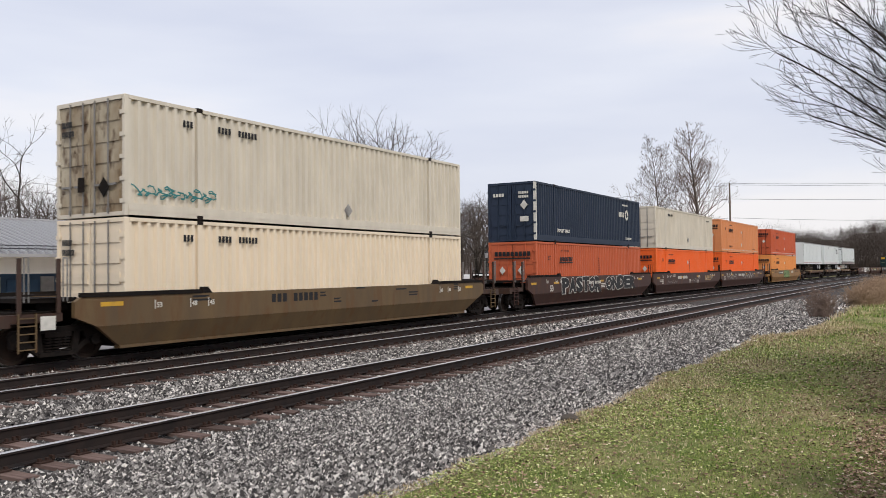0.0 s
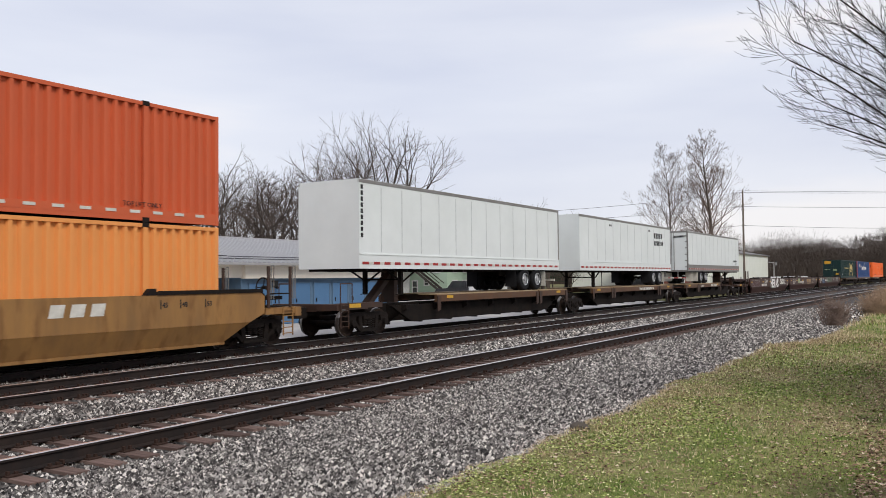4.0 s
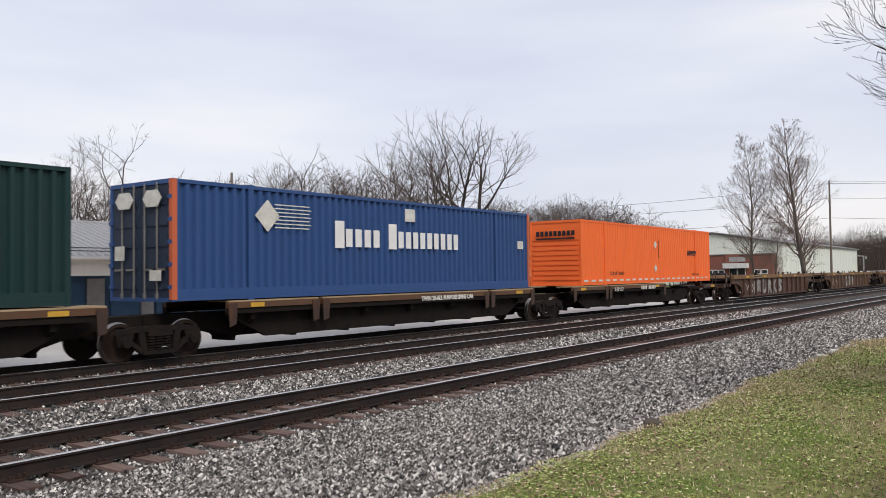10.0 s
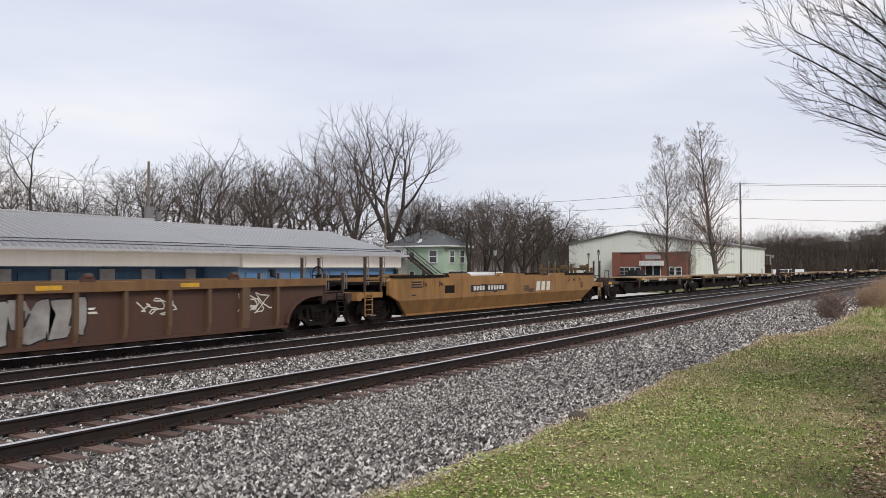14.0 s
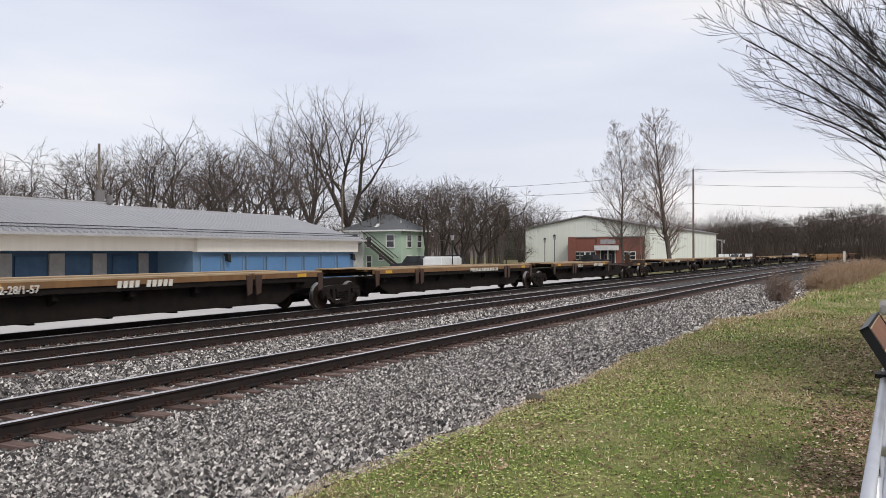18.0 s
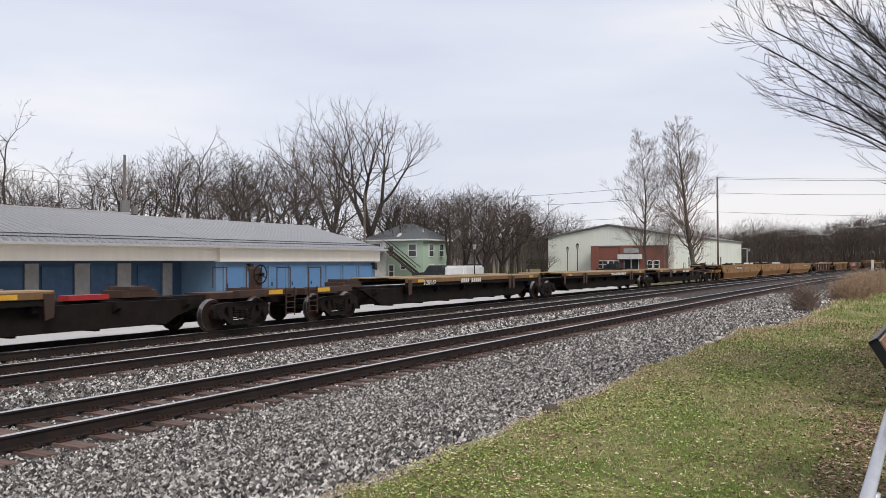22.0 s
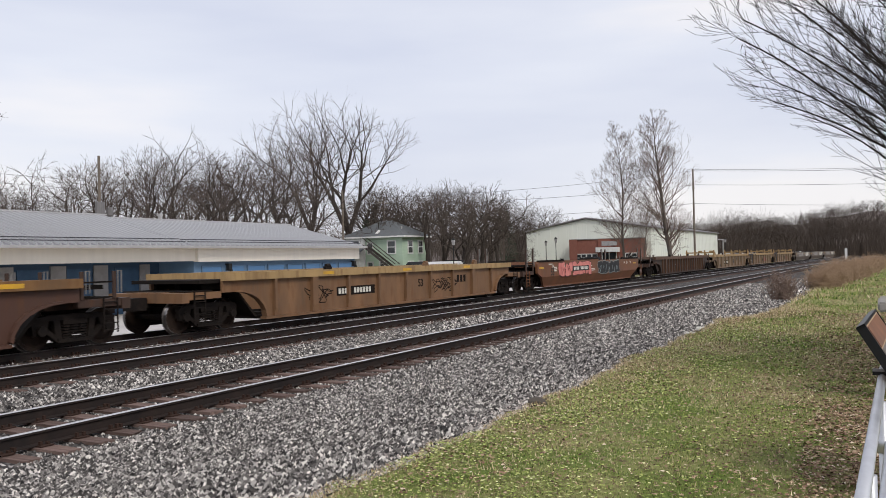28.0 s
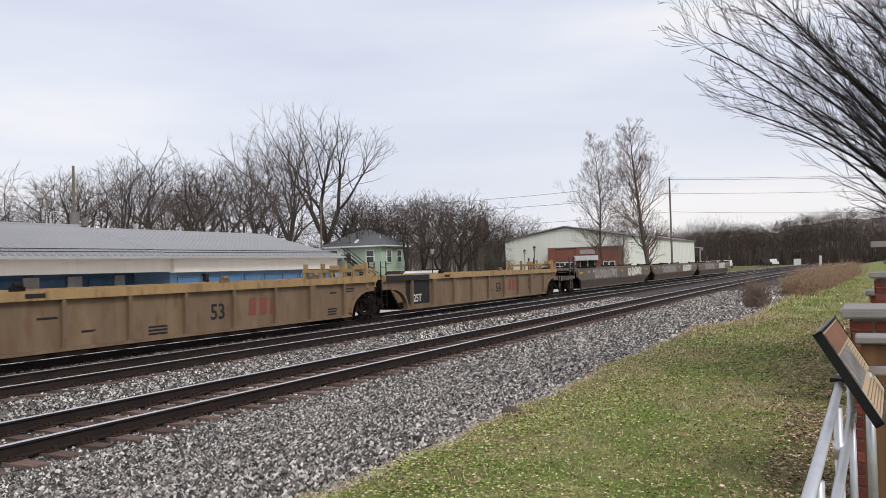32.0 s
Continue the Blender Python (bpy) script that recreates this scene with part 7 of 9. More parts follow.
def green_house():
    b = thing("house", "two-storey pale green house with hipped slate-grey roof and outside stair", "house")
    g, x0, y0, lx, ly, ze = -0.5, 75.5, 45.5, 5.2, 7.2, 4.0
    bm = bmesh.new()
    box(bm, x0, x0 + lx, y0, y0 + 4.7, g, ze)
    part("wall", bm, M_GREEN, b)
    o = 0.5
    bm = bmesh.new()
    e = [(x0 - o, y0 - o, ze), (x0 + lx + o, y0 - o, ze), (x0 + lx + o, y0 + ly + o, ze), (x0 - o, y0 + ly + o, ze)]
    lo = [bm.verts.new(p) for p in e]
    md = [bm.verts.new((p[0], p[1], ze + 0.16)) for p in e]
    r = [bm.verts.new((x0 + lx / 2, y0 + 2.8, 5.95)), bm.verts.new((x0 + lx / 2, y0 + ly - 3.0, 5.95))]
    bm.faces.new(lo[::-1])
    for i in range(4):
        bm.faces.new((lo[i], lo[(i + 1) % 4], md[(i + 1) % 4], md[i]))
    bm.faces.new((md[0], md[1], r[0]))
    bm.faces.new((md[1], md[2], r[1], r[0]))
    bm.faces.new((md[2], md[3], r[1]))
    bm.faces.new((md[3], md[0], r[0], r[1]))
    part("roof", bm, M_SHINGLE, b)
    bm = bmesh.new()
    box(bm, x0 - o - 0.02, x0 + lx + o, y0 - o - 0.02, y0 - o, ze - 0.02, ze + 0.14)
    box(bm, x0 - o - 0.02, x0 - o, y0 - o, y0 + ly + o, ze - 0.02, ze + 0.14)
    part("eaves_board", bm, M_TRIM, b)
    for u, z, w, h in ((y0 + 0.9, 2.3, 0.9, 1.25), (y0 + 3.8, 2.3, 0.55, 1.1), (y0 + 3.8, 0.0, 0.55, 1.3), (y0 + 2.3, 0.9, 0.5, 0.5)):
        window(b, "x", u, z, w, h, x0)
    for u, z, w, h in ((x0 + 1.2, 2.3, 0.9, 1.25), (x0 + 3.4, 2.3, 0.9, 1.25), (x0 + 1.2, 0.0, 0.9, 1.3), (x0 + 3.4, 0.0, 0.9, 1.3)):
        window(b, "y", u, z, w, h, y0)
    bm = bmesh.new()
    p, q = Vector((x0 - 0.9, y0 + 4.2, 3.0)), Vector((x0 - 0.9, y0 + 0.1, 0.1))
    for dx in (-0.45, 0.45):
        a, c = p + Vector((dx, 0, 0)), q + Vector((dx, 0, 0))
        slab(bm, [a, c, c + Vector((0, 0, 0.3)), a + Vector((0, 0, 0.3))], [v + Vector((0.06, 0, 0)) for v in (a, c, c + Vector((0, 0, 0.3)), a + Vector((0, 0, 0.3)))])
        tube(bm, a + Vector((0, 0, 1.0)), c + Vector((0, 0, 1.0)), 0.05, n=6)
    part("stair_stringer", bm, M_DARKWOOD, b)
    for i in range(20):
        v = p.lerp(q, i / 19)
        bm = bmesh.new()
        box(bm, v.x - 0.44, v.x + 0.44, v.y - 0.14, v.y + 0.14, v.z + 0.12, v.z + 0.17)
        part("stair_tread", bm, M_DARKWOOD, b)
    bm = bmesh.new()
    box(bm, x0 + 1.5, x0 + 1.56, y0 + 0.9, y0 + 1.0, 4.5, 5.2)
    prism(bm, [(x0 - 0.2, 4.45), (x0 + 0.4, 4.45), (x0 + 0.4, 4.85)], y0 + 3.0, y0 + 3.3)
    part("roof_vent", bm, M_TRIM, b)
    w = thing("house_porch", "white-trimmed porch wing with a small grey roof beside the green house", "porch")
    px, py = x0 - 1.2, y0 + 4.7
    bm = bmesh.new()
    box(bm, px + 1.0, px + 4.0, py + 0.02, py + 2.5, g, 3.98)
    part("wall", bm, M_TRIM, w)
    bm = bmesh.new()
    slab(bm, [(px - 1.6, py + 0.1, 1.9), (px + 1.0, py + 0.1, 2.9), (px + 1.0, py + 2.8, 2.9), (px - 1.6, py + 2.8, 1.9)], [(px - 1.6, py + 0.1, 1.75), (px + 1.0, py + 0.1, 2.75), (px + 1.0, py + 2.8, 2.75), (px - 1.6, py + 2.8, 1.75)])
    part("porch_roof", bm, M_SHINGLE, w)
    for yy in (py + 0.25, py + 1.4, py + 2.6):
        bm = bmesh.new()
        box(bm, px - 1.5, px - 1.35, yy - 0.08, yy + 0.08, g, 1.76)
        part("post", bm, M_TRIM, w)
    window(w, "x", py + 0.7, 2.9, 1.2, 0.8, px + 1.0)


green_house()

M_WHITEMETAL = material("off_white_metal_siding", (0.74, 0.76, 0.69), 0.55, second=(0.68, 0.70, 0.64), scale=0.3, stretch=(5, 5, 0.3))
M_BRICK = material("red_brick", (0.26, 0.105, 0.078), 0.85, second=(0.19, 0.08, 0.062), scale=6, bump=0.3)


def white_building():
    b = thing("warehouse", "off-white metal warehouse with gabled front and red brick entrance", "building")
    g, x0, x1, y0, y1, ze, zr = -0.5, 128.0, 186.0, 32.0, 52.8, 5.65, 7.5
    bm = bmesh.new()
    prism_x(bm, [(y0, g), (y1, g), (y1, ze), ((y0 + y1) / 2, zr - 0.1), (y0, ze)], x0, x1)
    part("wall", bm, M_WHITEMETAL, b)
    bm = bmesh.new()
    ym = (y0 + y1) / 2
    prism_x(bm, [(y0 - 0.35, ze - 0.06), (ym, zr), (y1 + 0.35, ze - 0.06), (y1 + 0.35, ze + 0.12), (ym, zr + 0.2), (y0 - 0.35, ze + 0.12)], x0 - 0.4, x1 + 0.4)
    part("roof", bm, M_DARKTRIM, b)
    for i in range(27):
        y = y0 + 0.4 + i * (y1 - y0 - 0.8) / 26
        zt = ze + (zr - ze) * (1 - abs(y - ym) / (ym - y0)) - 0.15
        bm = bmesh.new()
        box(bm, x0 - 0.03, x0, y - 0.04, y + 0.04, g, zt)
        part("siding_rib", bm, M_WHITEMETAL, b)
    for i in range(40):
        x = x0 + 0.7 + i * 1.45
        bm = bmesh.new()
        box(bm, x - 0.05, x + 0.05, y0 - 0.03, y0, g, ze - 0.1)
        part("siding_rib", bm, M_WHITEMETAL, b)
    e = thing("brick_entrance", "red brick entrance block with white canopy and glazed doors", "entrance")
    bm = bmesh.new()
    box(bm, 125.4, 127.95, 32.8, 44.3, g, 4.0)
    box(bm, 125.2, 125.4, 43.1, 44.35, g, 4.1)
    box(bm, 125.2, 125.4, 37.6, 39.6, g, 4.1)
    part("wall", bm, M_BRICK, e)
    bm = bmesh.new()
    box(bm, 125.28, 127.9, 32.7, 44.4, 4.0, 4.14)
    part("coping", bm, M_DARKTRIM, e)
    bm = bmesh.new()
    box(bm, 124.2, 125.2, 36.1, 39.7, 2.0, 2.75)
    part("canopy", bm, M_TRIM, e)
    bm = bmesh.new()
    box(bm, 125.1, 125.2, 36.6, 39.0, 3.0, 3.7)
    part("sign_board", bm, M_PALEPANEL, e)
    for u in (39.9, 40.8, 41.7, 42.5, 33.6, 34.6):
        window(e, "x", u, 0.6, 0.7, 1.1, 125.4)
    for u in (36.7, 37.9):
        bm = bmesh.new()
        box(bm, 125.12, 125.19, u, u + 1.0, g + 0.02, 1.9)
        d = part("glass_door", bm, M_GLASS, e)
        bm = bmesh.new()
        for a, c in ((u - 0.08, u), (u + 1.0, u + 1.08)):
            box(bm, 125.08, 125.2, a, c, g, 1.98)
        part("door_frame", bm, M_TRIM, d)
    bm = bmesh.new()
    tube(bm, (187.0, 31.0, g), (187.0, 31.0, 4.4), 0.14, n=8)
    tube(bm, (187.0, 31.0, 4.3), (180.0, 31.0, 4.3), 0.1, n=8)
    ob = part("sign_gantry", bm, M_PALEPANEL)
    tagged(ob, "grey steel gantry frame beside the warehouse", "gantry")


M_DARKTRIM = material("dark_roof_trim", (0.20, 0.19, 0.19), 0.6)
white_building()


# ---- poles, wires and lamps ----
M_POLE = material("weathered_pole_timber", (0.20, 0.165, 0.135), 0.9, second=(0.14, 0.115, 0.095), scale=2, stretch=(4, 4, 0.3))
M_WIRE = material("black_cable", (0.06, 0.06, 0.066), 0.6)


def utility_pole(x, y, h, arms, r=0.15, label="weathered timber utility pole with wires", z0=-0.55):
    p = thing("utility_pole", label, "pole", m=pose(x, y, z0))
    bm = bmesh.new()
    tube(bm, (0, 0, 0), (0, 0, h), r, r * 0.65, n=10)
    part("pole", bm, M_POLE, p, smooth=False)
    for za, half in arms:
        bm = bmesh.new()
        box(bm, -half, half, -0.06, 0.06, za - 0.06, za + 0.06)
        a = part("crossarm", bm, M_POLE, p)
        for k in (-0.9, -0.45, 0.45, 0.9):
            bm = bmesh.new()
            tube(bm, (k * half, 0, za + 0.06), (k * half, 0, za + 0.26), 0.05, n=6)
            part("insulator", bm, M_PALEPANEL, a)
    return p


utility_pole(108.0, 21.4, 12.9, ((10.4, 0.6),))
utility_pole(34.4, 42.3, 8.9, (), 0.12, "bare weathered timber pole with a transformer")
utility_pole(62.5, 44.0, 8.6, (), 0.12, "bare timber pole beside the green house")
utility_pole(83.0, 52.5, 9.4, ((8.9, 1.2), (8.2, 0.8)), 0.14)
bm = bmesh.new()
tube(bm, (34.2, 42.0, 4.6), (34.2, 42.0, 5.5), 0.28, n=12)
tube(bm, (34.9, 42.0, 4.7), (34.9, 42.0, 5.2), 0.2, n=12)
tagged(part("transformer", bm, M_DARKTRIM), "dark grey pole transformer", "transformer")


def wire(p, q, sag, r=0.02, n=14):
    cu = bpy.data.curves.new("wire", "CURVE")
    cu.dimensions, cu.bevel_depth, cu.bevel_resolution = "3D", r, 0
    sp = cu.splines.new("POLY")
    sp.points.add(n)
    for i in range(n + 1):
        t = i / n
        v = Vector(p).lerp(Vector(q), t)
        sp.points[i].co = (v.x, v.y, v.z - 4 * sag * t * (1 - t), 1)
    cu.materials.append(M_WIRE)
    tagged(new("wire", cu), "thin black overhead cable", "cable")


for za, zb, zc, r in ((12.1, 12.6, 9.0, 0.02), (10.3, 10.8, 8.2, 0.02), (7.9, 7.6, 6.4, 0.018)):
    wire((108, 21.4, za), (135, -30, zb), 0.6, r)
    wire((108, 21.4, za), (83, 52.5, zc), 0.5, r)
    wire((83, 52.5, zc), (30, 75, zc + 2), 0.6, r * 0.8)
wire((108, 21.6, 12.3), (135, -29.5, 12.9), 0.6, 0.018)


def lamp_post(x, y, h):
    p = thing("street_lamp", "black lantern-topped street lamp on a slim post", "street lamp", "street lamps by the warehouse", m=pose(x, y, -0.52))
    bm = bmesh.new()
    tube(bm, (0, 0, 0), (0, 0, 0.5), 0.13, 0.08, n=8)
    tube(bm, (0, 0, 0.5), (0, 0, h - 0.6), 0.06, 0.05, n=8)
    part("post", bm, M_LAMP, p)
    bm = bmesh.new()
    tube(bm, (0, 0, h - 0.6), (0, 0, h - 0.1), 0.12, 0.2, n=6)
    part("lantern", bm, M_PALEPANEL, p)
    bm = bmesh.new()
    tube(bm, (0, 0, h - 0.1), (0, 0, h + 0.15), 0.24, 0.03, n=6)
    part("lantern_cap", bm, M_LAMP, p)


lamp_post(101, 37.6, 4.4)
lamp_post(112, 43.2, 4.2)
lamp_post(72, 37.5, 4.0)
lamp_post(150, 24.5, 4.4)


# ---- parked vehicles ----
M_CARWHITE = material("white_car_paint", (0.72, 0.72, 0.72), 0.25, scale=0.5)
M_CARDARK = material("dark_car_paint", (0.04, 0.04, 0.045), 0.25)


def pickup(x, y, yaw, paint_mat, label):
    c = thing("pickup_truck", label, "pickup truck", "parked vehicles", m=pose(x, y, -0.5, 0, 0, yaw))
    bm = bmesh.new()
    prism(bm, [(-2.7, 0.45), (2.6, 0.45), (2.7, 0.75), (2.55, 1.05), (1.3, 1.12), (0.75, 1.8), (-0.75, 1.82), (-0.85, 1.1), (-2.7, 1.1)], -0.95, 0.95)
    part("body", bm, paint_mat, c)
    for y0 in (-0.965, 0.955):
        bm = bmesh.new()
        prism(bm, [(-0.6, 1.18), (1.05, 1.18), (0.68, 1.68), (-0.6, 1.7)], y0, y0 + 0.01)
        part("side_window", bm, M_GLASS, c)
    bm = bmesh.new()
    slab(bm, [(1.33, -0.85, 1.14), (1.33, 0.85, 1.14), (0.80, 0.8, 1.76), (0.80, -0.8, 1.76)], [(1.30, -0.85, 1.12), (1.30, 0.85, 1.12), (0.77, 0.8, 1.74), (0.77, -0.8, 1.74)])
    part("windscreen", bm, M_GLASS, c)
    for a in (-1.75, 1.75):
        for s in (-0.86, 0.86):
            w = share("wheel", TYRE, c, pose(a, s, 0.36) @ Matrix.Scale(0.72, 4))
            share("rim", RIM, w, pose(0, 0, 0, 0, 0, 0 if s < 0 else 180))
    for s in (-0.7, 0.7):
        bm = bmesh.new()
        box(bm, 2.6, 2.68, s - 0.18, s + 0.18, 0.75, 0.95)
        part("headlight", bm, M_TRIM, c)


for x, y, yaw, m, lab in ((168, 27.5, 10, M_CARWHITE, "white pickup parked beside the warehouse"), (177, 26.5, 170, M_CARWHITE, "white pickup parked beside the warehouse"), (200, 27, 5, M_CARWHITE, "white pickup parked by the road"), (122, 39.5, 80, M_CARDARK, "dark pickup parked at the brick entrance"), (230, 20.0, 20, M_CARWHITE, "white pickup waiting at the crossing"), (222, 21, 20, M_CARDARK, "dark pickup waiting at the crossing"), (72, 41.5, 95, M_CARDARK, "dark pickup parked beside the green house")):
    pickup(x, y, yaw, m, lab)


def box_truck():
    t = thing("box_van", "white box van parked beside the green house", "van", m=pose(72.6, 38.9, -0.5, 0, 0, 8))
    bm = bmesh.new()
    box(bm, -2.9, 2.9, -1.05, 1.05, 0.55, 1.78)
    part("box_body", bevelled(bm, 0.16, 3), M_CARWHITE, t)
    bm = bmesh.new()
    prism(bm, [(2.92, 0.55), (4.4, 0.6), (4.4, 1.1), (3.7, 1.3), (3.3, 1.9), (2.92, 1.9)], -1.0, 1.0)
    part("cab", bm, M_CARDARK, t)
    for a in (-1.8, 3.6):
        for s in (-0.9, 0.9):
            share("wheel", TYRE, t, pose(a, s, 0.4) @ Matrix.Scale(0.8, 4))
    for x in (-1.4, 0.1, 1.6):
        bm = bmesh.new()
        box(bm, x, x + 0.03, -1.06, -1.05, 0.72, 1.6)
        part("panel_seam", bm, M_PALEPANEL, t)


box_truck()


# ---- bare trees ----
M_BARK = material("grey_brown_bark", (0.075, 0.062, 0.054), 0.9, second=(0.042, 0.035, 0.031), scale=3, stretch=(4, 4, 0.6), spec=0.05)
M_TWIG = material("bare_twigs", (0.118, 0.096, 0.084), 0.9, second=(0.080, 0.065, 0.057), scale=0.6, spec=0.05)
M_PALETWIG = material("pale_budding_twigs", (0.20, 0.15, 0.13), 0.9, second=(0.13, 0.10, 0.085), scale=0.6, spec=0.05)
M_PALEBARK = material("smooth_grey_bark", (0.15, 0.13, 0.115), 0.9, second=(0.10, 0.086, 0.076), scale=2, stretch=(4, 4, 0.6), spec=0.05)
M_DARKTWIG = material("dark_near_twigs", (0.022, 0.018, 0.019), 0.85, second=(0.042, 0.034, 0.032), scale=2, spec=0.05)
M_FARTWIG = material("far_brown_twigs", (0.078, 0.062, 0.052), 0.9, second=(0.050, 0.040, 0.034), scale=0.06, spec=0.05)
M_BRUSH = material("dry_tan_brush", (0.38, 0.27, 0.185), 0.9, second=(0.27, 0.185, 0.125), scale=1.2, spec=0.05)
M_GREYBRUSH = material("grey_brown_brush", (0.24, 0.175, 0.145), 0.9, second=(0.17, 0.125, 0.105), scale=1.2, spec=0.05)


class Twigs:
    """Collects tapered bars and turns them into one mesh."""

    def __init__(self):
        self.v, self.f = [], []

    def bar(self, p, q, r0, r1, n=3):
        d = q - p
        if d.length < 1e-4:
            return
        a = d.orthogonal().normalized()
        c = d.cross(a).normalized()
        base = len(self.v)
        for o, r in ((p, r0), (q, r1)):
            for i in range(n):
                t = 2 * math.pi * i / n
                w = o + a * (math.cos(t) * r) + c * (math.sin(t) * r)
                self.v.append((w.x, w.y, w.z))
        for i in range(n):
            j = (i + 1) % n
            self.f.append((base + i, base + j, base + n + j, base + n + i))

    def mesh(self, name, mat):
        me = bpy.data.meshes.new(name)
        me.from_pydata(self.v, [], self.f)
        me.materials.append(mat)
        return me


def limb(rnd, trunk, twigs, p, d, length, r, level, top, style):
    """One limb that wanders, sends out side twigs and forks at its end."""
    n = 5 if level == 0 else 4 if level < 3 else 3
    out = trunk if level <= style["solid"] else twigs
    sides = 8 if level == 0 else 6 if level == 1 else 4 if level < 4 else 3
    wander = style["wander"] * (0.7 + 0.2 * level)
    least = style["min"]
    for i in range(n):
        d = (d + Vector((rnd.gauss(0, wander), rnd.gauss(0, wander), rnd.gauss(0, wander * 0.6) + style["lift"]))).normalized()
        q = p + d * (length / n)
        r1 = max(r * (1 - style["taper"] / n), least)
        out.bar(p, q, max(r, least), r1, sides)
        p, r = q, r1
        if level >= 2 and rnd.random() < style["side"] and level < top:
            a = d.orthogonal().normalized()
            a.rotate(Matrix.Rotation(rnd.uniform(0, 6.283), 3, d))
            limb(rnd, trunk, twigs, p, (d * 0.6 + a * 0.8).normalized(), length * rnd.uniform(0.5, 0.8), r * 0.45, max(level + 2, top - 1), top, style)
    if level >= top:
        for _ in range(style["tips"]):
            a = d.orthogonal().normalized()
            a.rotate(Matrix.Rotation(rnd.uniform(0, 6.283), 3, d))
            e = p + (d + a * rnd.uniform(0.2, 0.9)).normalized() * length * rnd.uniform(0.5, 0.9)
            twigs.bar(p, e, least, least * 0.5, 3)
            if style.get("bud") and rnd.random() < 0.55:
                twigs.bar(e, e + Vector((rnd.gauss(0, 0.03), rnd.gauss(0, 0.03), 0.09)), style["bud"], style["bud"] * 0.6, 3)
        return
    k = 3 if rnd.random() < style["three"] else 2
    turn = rnd.uniform(0, 6.283)
    for j in range(k):
        a = d.orthogonal().normalized()
        a.rotate(Matrix.Rotation(turn + 2 * math.pi * j / k, 3, d))
        ang = radians(rnd.uniform(*style["angle"]) * (0.55 if j == 0 else 1.0))
        limb(rnd, trunk, twigs, p, (d * math.cos(ang) + a * math.sin(ang)).normalized(), length * rnd.uniform(*style["ratio"]) * (1.0 if j == 0 else 0.92), r * (0.82 if j == 0 else 0.64), level + 1, top, style)


BROAD = dict(wander=0.085, lift=0.02, min=0.011, angle=(27, 56), ratio=(0.70, 0.92), taper=0.22, side=0.36, three=0.30, tips=3, solid=4)
OPEN = dict(wander=0.075, lift=0.03, min=0.012, angle=(20, 46), ratio=(0.72, 0.95), taper=0.2, side=0.30, three=0.22, tips=3, solid=4)


def tree_meshes(seed, height, style, top, forks=1, twig=None, radius=None, bole=0.16, bark=None):
    """A bole that divides into limbs, each of which forks on to fine twigs."""
    rnd = random.Random(seed)
    trunk, twigs = Twigs(), Twigs()
    radius = radius or height * 0.026
    p, q = Vector((0, 0, -0.3)), Vector((rnd.gauss(0, 0.15), rnd.gauss(0, 0.15), height * bole))
    trunk.bar(p, q, radius * 1.3, radius, 9)
    for k in range(forks):
        a = 2 * math.pi * k / forks + rnd.uniform(-0.4, 0.4)
        lean = rnd.uniform(0.25, 0.6) if forks > 1 else 0.05
        limb(rnd, trunk, twigs, q, Vector((math.cos(a) * lean, math.sin(a) * lean, 1)).normalized(), height * rnd.uniform(0.19, 0.24), radius * (0.8 if forks < 3 else 0.62), 1 if forks > 1 else 0, top, style)
    return trunk.mesh("trunk", bark or M_BARK), twigs.mesh("crown", twig or M_TWIG)


def slim_meshes(seed, height, radius):
    """A slender leader with many rising side limbs and swelling buds."""
    rnd = random.Random(seed)
    trunk, twigs = Twigs(), Twigs()
    style = dict(wander=0.08, lift=0.075, min=0.010, angle=(16, 36), ratio=(0.6, 0.8), taper=0.35, side=0.22, three=0.2, tips=3, solid=0, bud=0.02)
    p, d = Vector((0, 0, -0.3)), Vector((0, 0, 1))
    n = 20
    for i in range(n):
        f = i / n
        d = (d + Vector((rnd.gauss(0, 0.035), rnd.gauss(0, 0.035), 0.12))).normalized()
        q = p + d * (height * 0.95 / n)
        trunk.bar(p, q, radius * (1 - 0.93 * f), radius * (1 - 0.93 * (f + 1 / n)), 7)
        p = q
        if f < 0.10:
            continue
        for _ in range(4 if f < 0.6 else 3):
            a = rnd.uniform(0, 6.283)
            e = radians(rnd.uniform(32, 58))
            reach = height * 0.135 * (1.0 - 0.72 * abs(f - 0.42) / 0.58) * rnd.uniform(0.7, 1.15)
            limb(rnd, trunk, twigs, p.lerp(p - d * height * 0.95 / n, rnd.random()), Vector((math.cos(a) * math.cos(e), math.sin(a) * math.cos(e), math.sin(e))), reach, radius * 0.36 * (1 - 0.7 * f), 2, 5, style)
    return trunk.mesh("trunk", M_PALEBARK), twigs.mesh("crown", M_PALETWIG)


TREE_KINDS = [tree_meshes(11, 14, BROAD, 6, 3), tree_meshes(12, 13, OPEN, 6, 2, bole=0.3), tree_meshes(13, 12, BROAD, 6, 4), tree_meshes(14, 15, OPEN, 6, 1, bole=0.3, radius=0.30), tree_meshes(15, 12, BROAD, 6, 4, bole=0.1), tree_meshes(16, 13, OPEN, 6, 3)]
SPREADING = dict(OPEN, angle=(20, 44), wander=0.07, taper=0.2, side=0.34)
GREAT = [tree_meshes(31, 20, SPREADING, 6, 3, bole=0.34, radius=0.50), tree_meshes(36, 20, SPREADING, 6, 3, bole=0.30, radius=0.56)]
POPLARS = [slim_meshes(21, 19, 0.19), slim_meshes(22, 18.5, 0.29)]


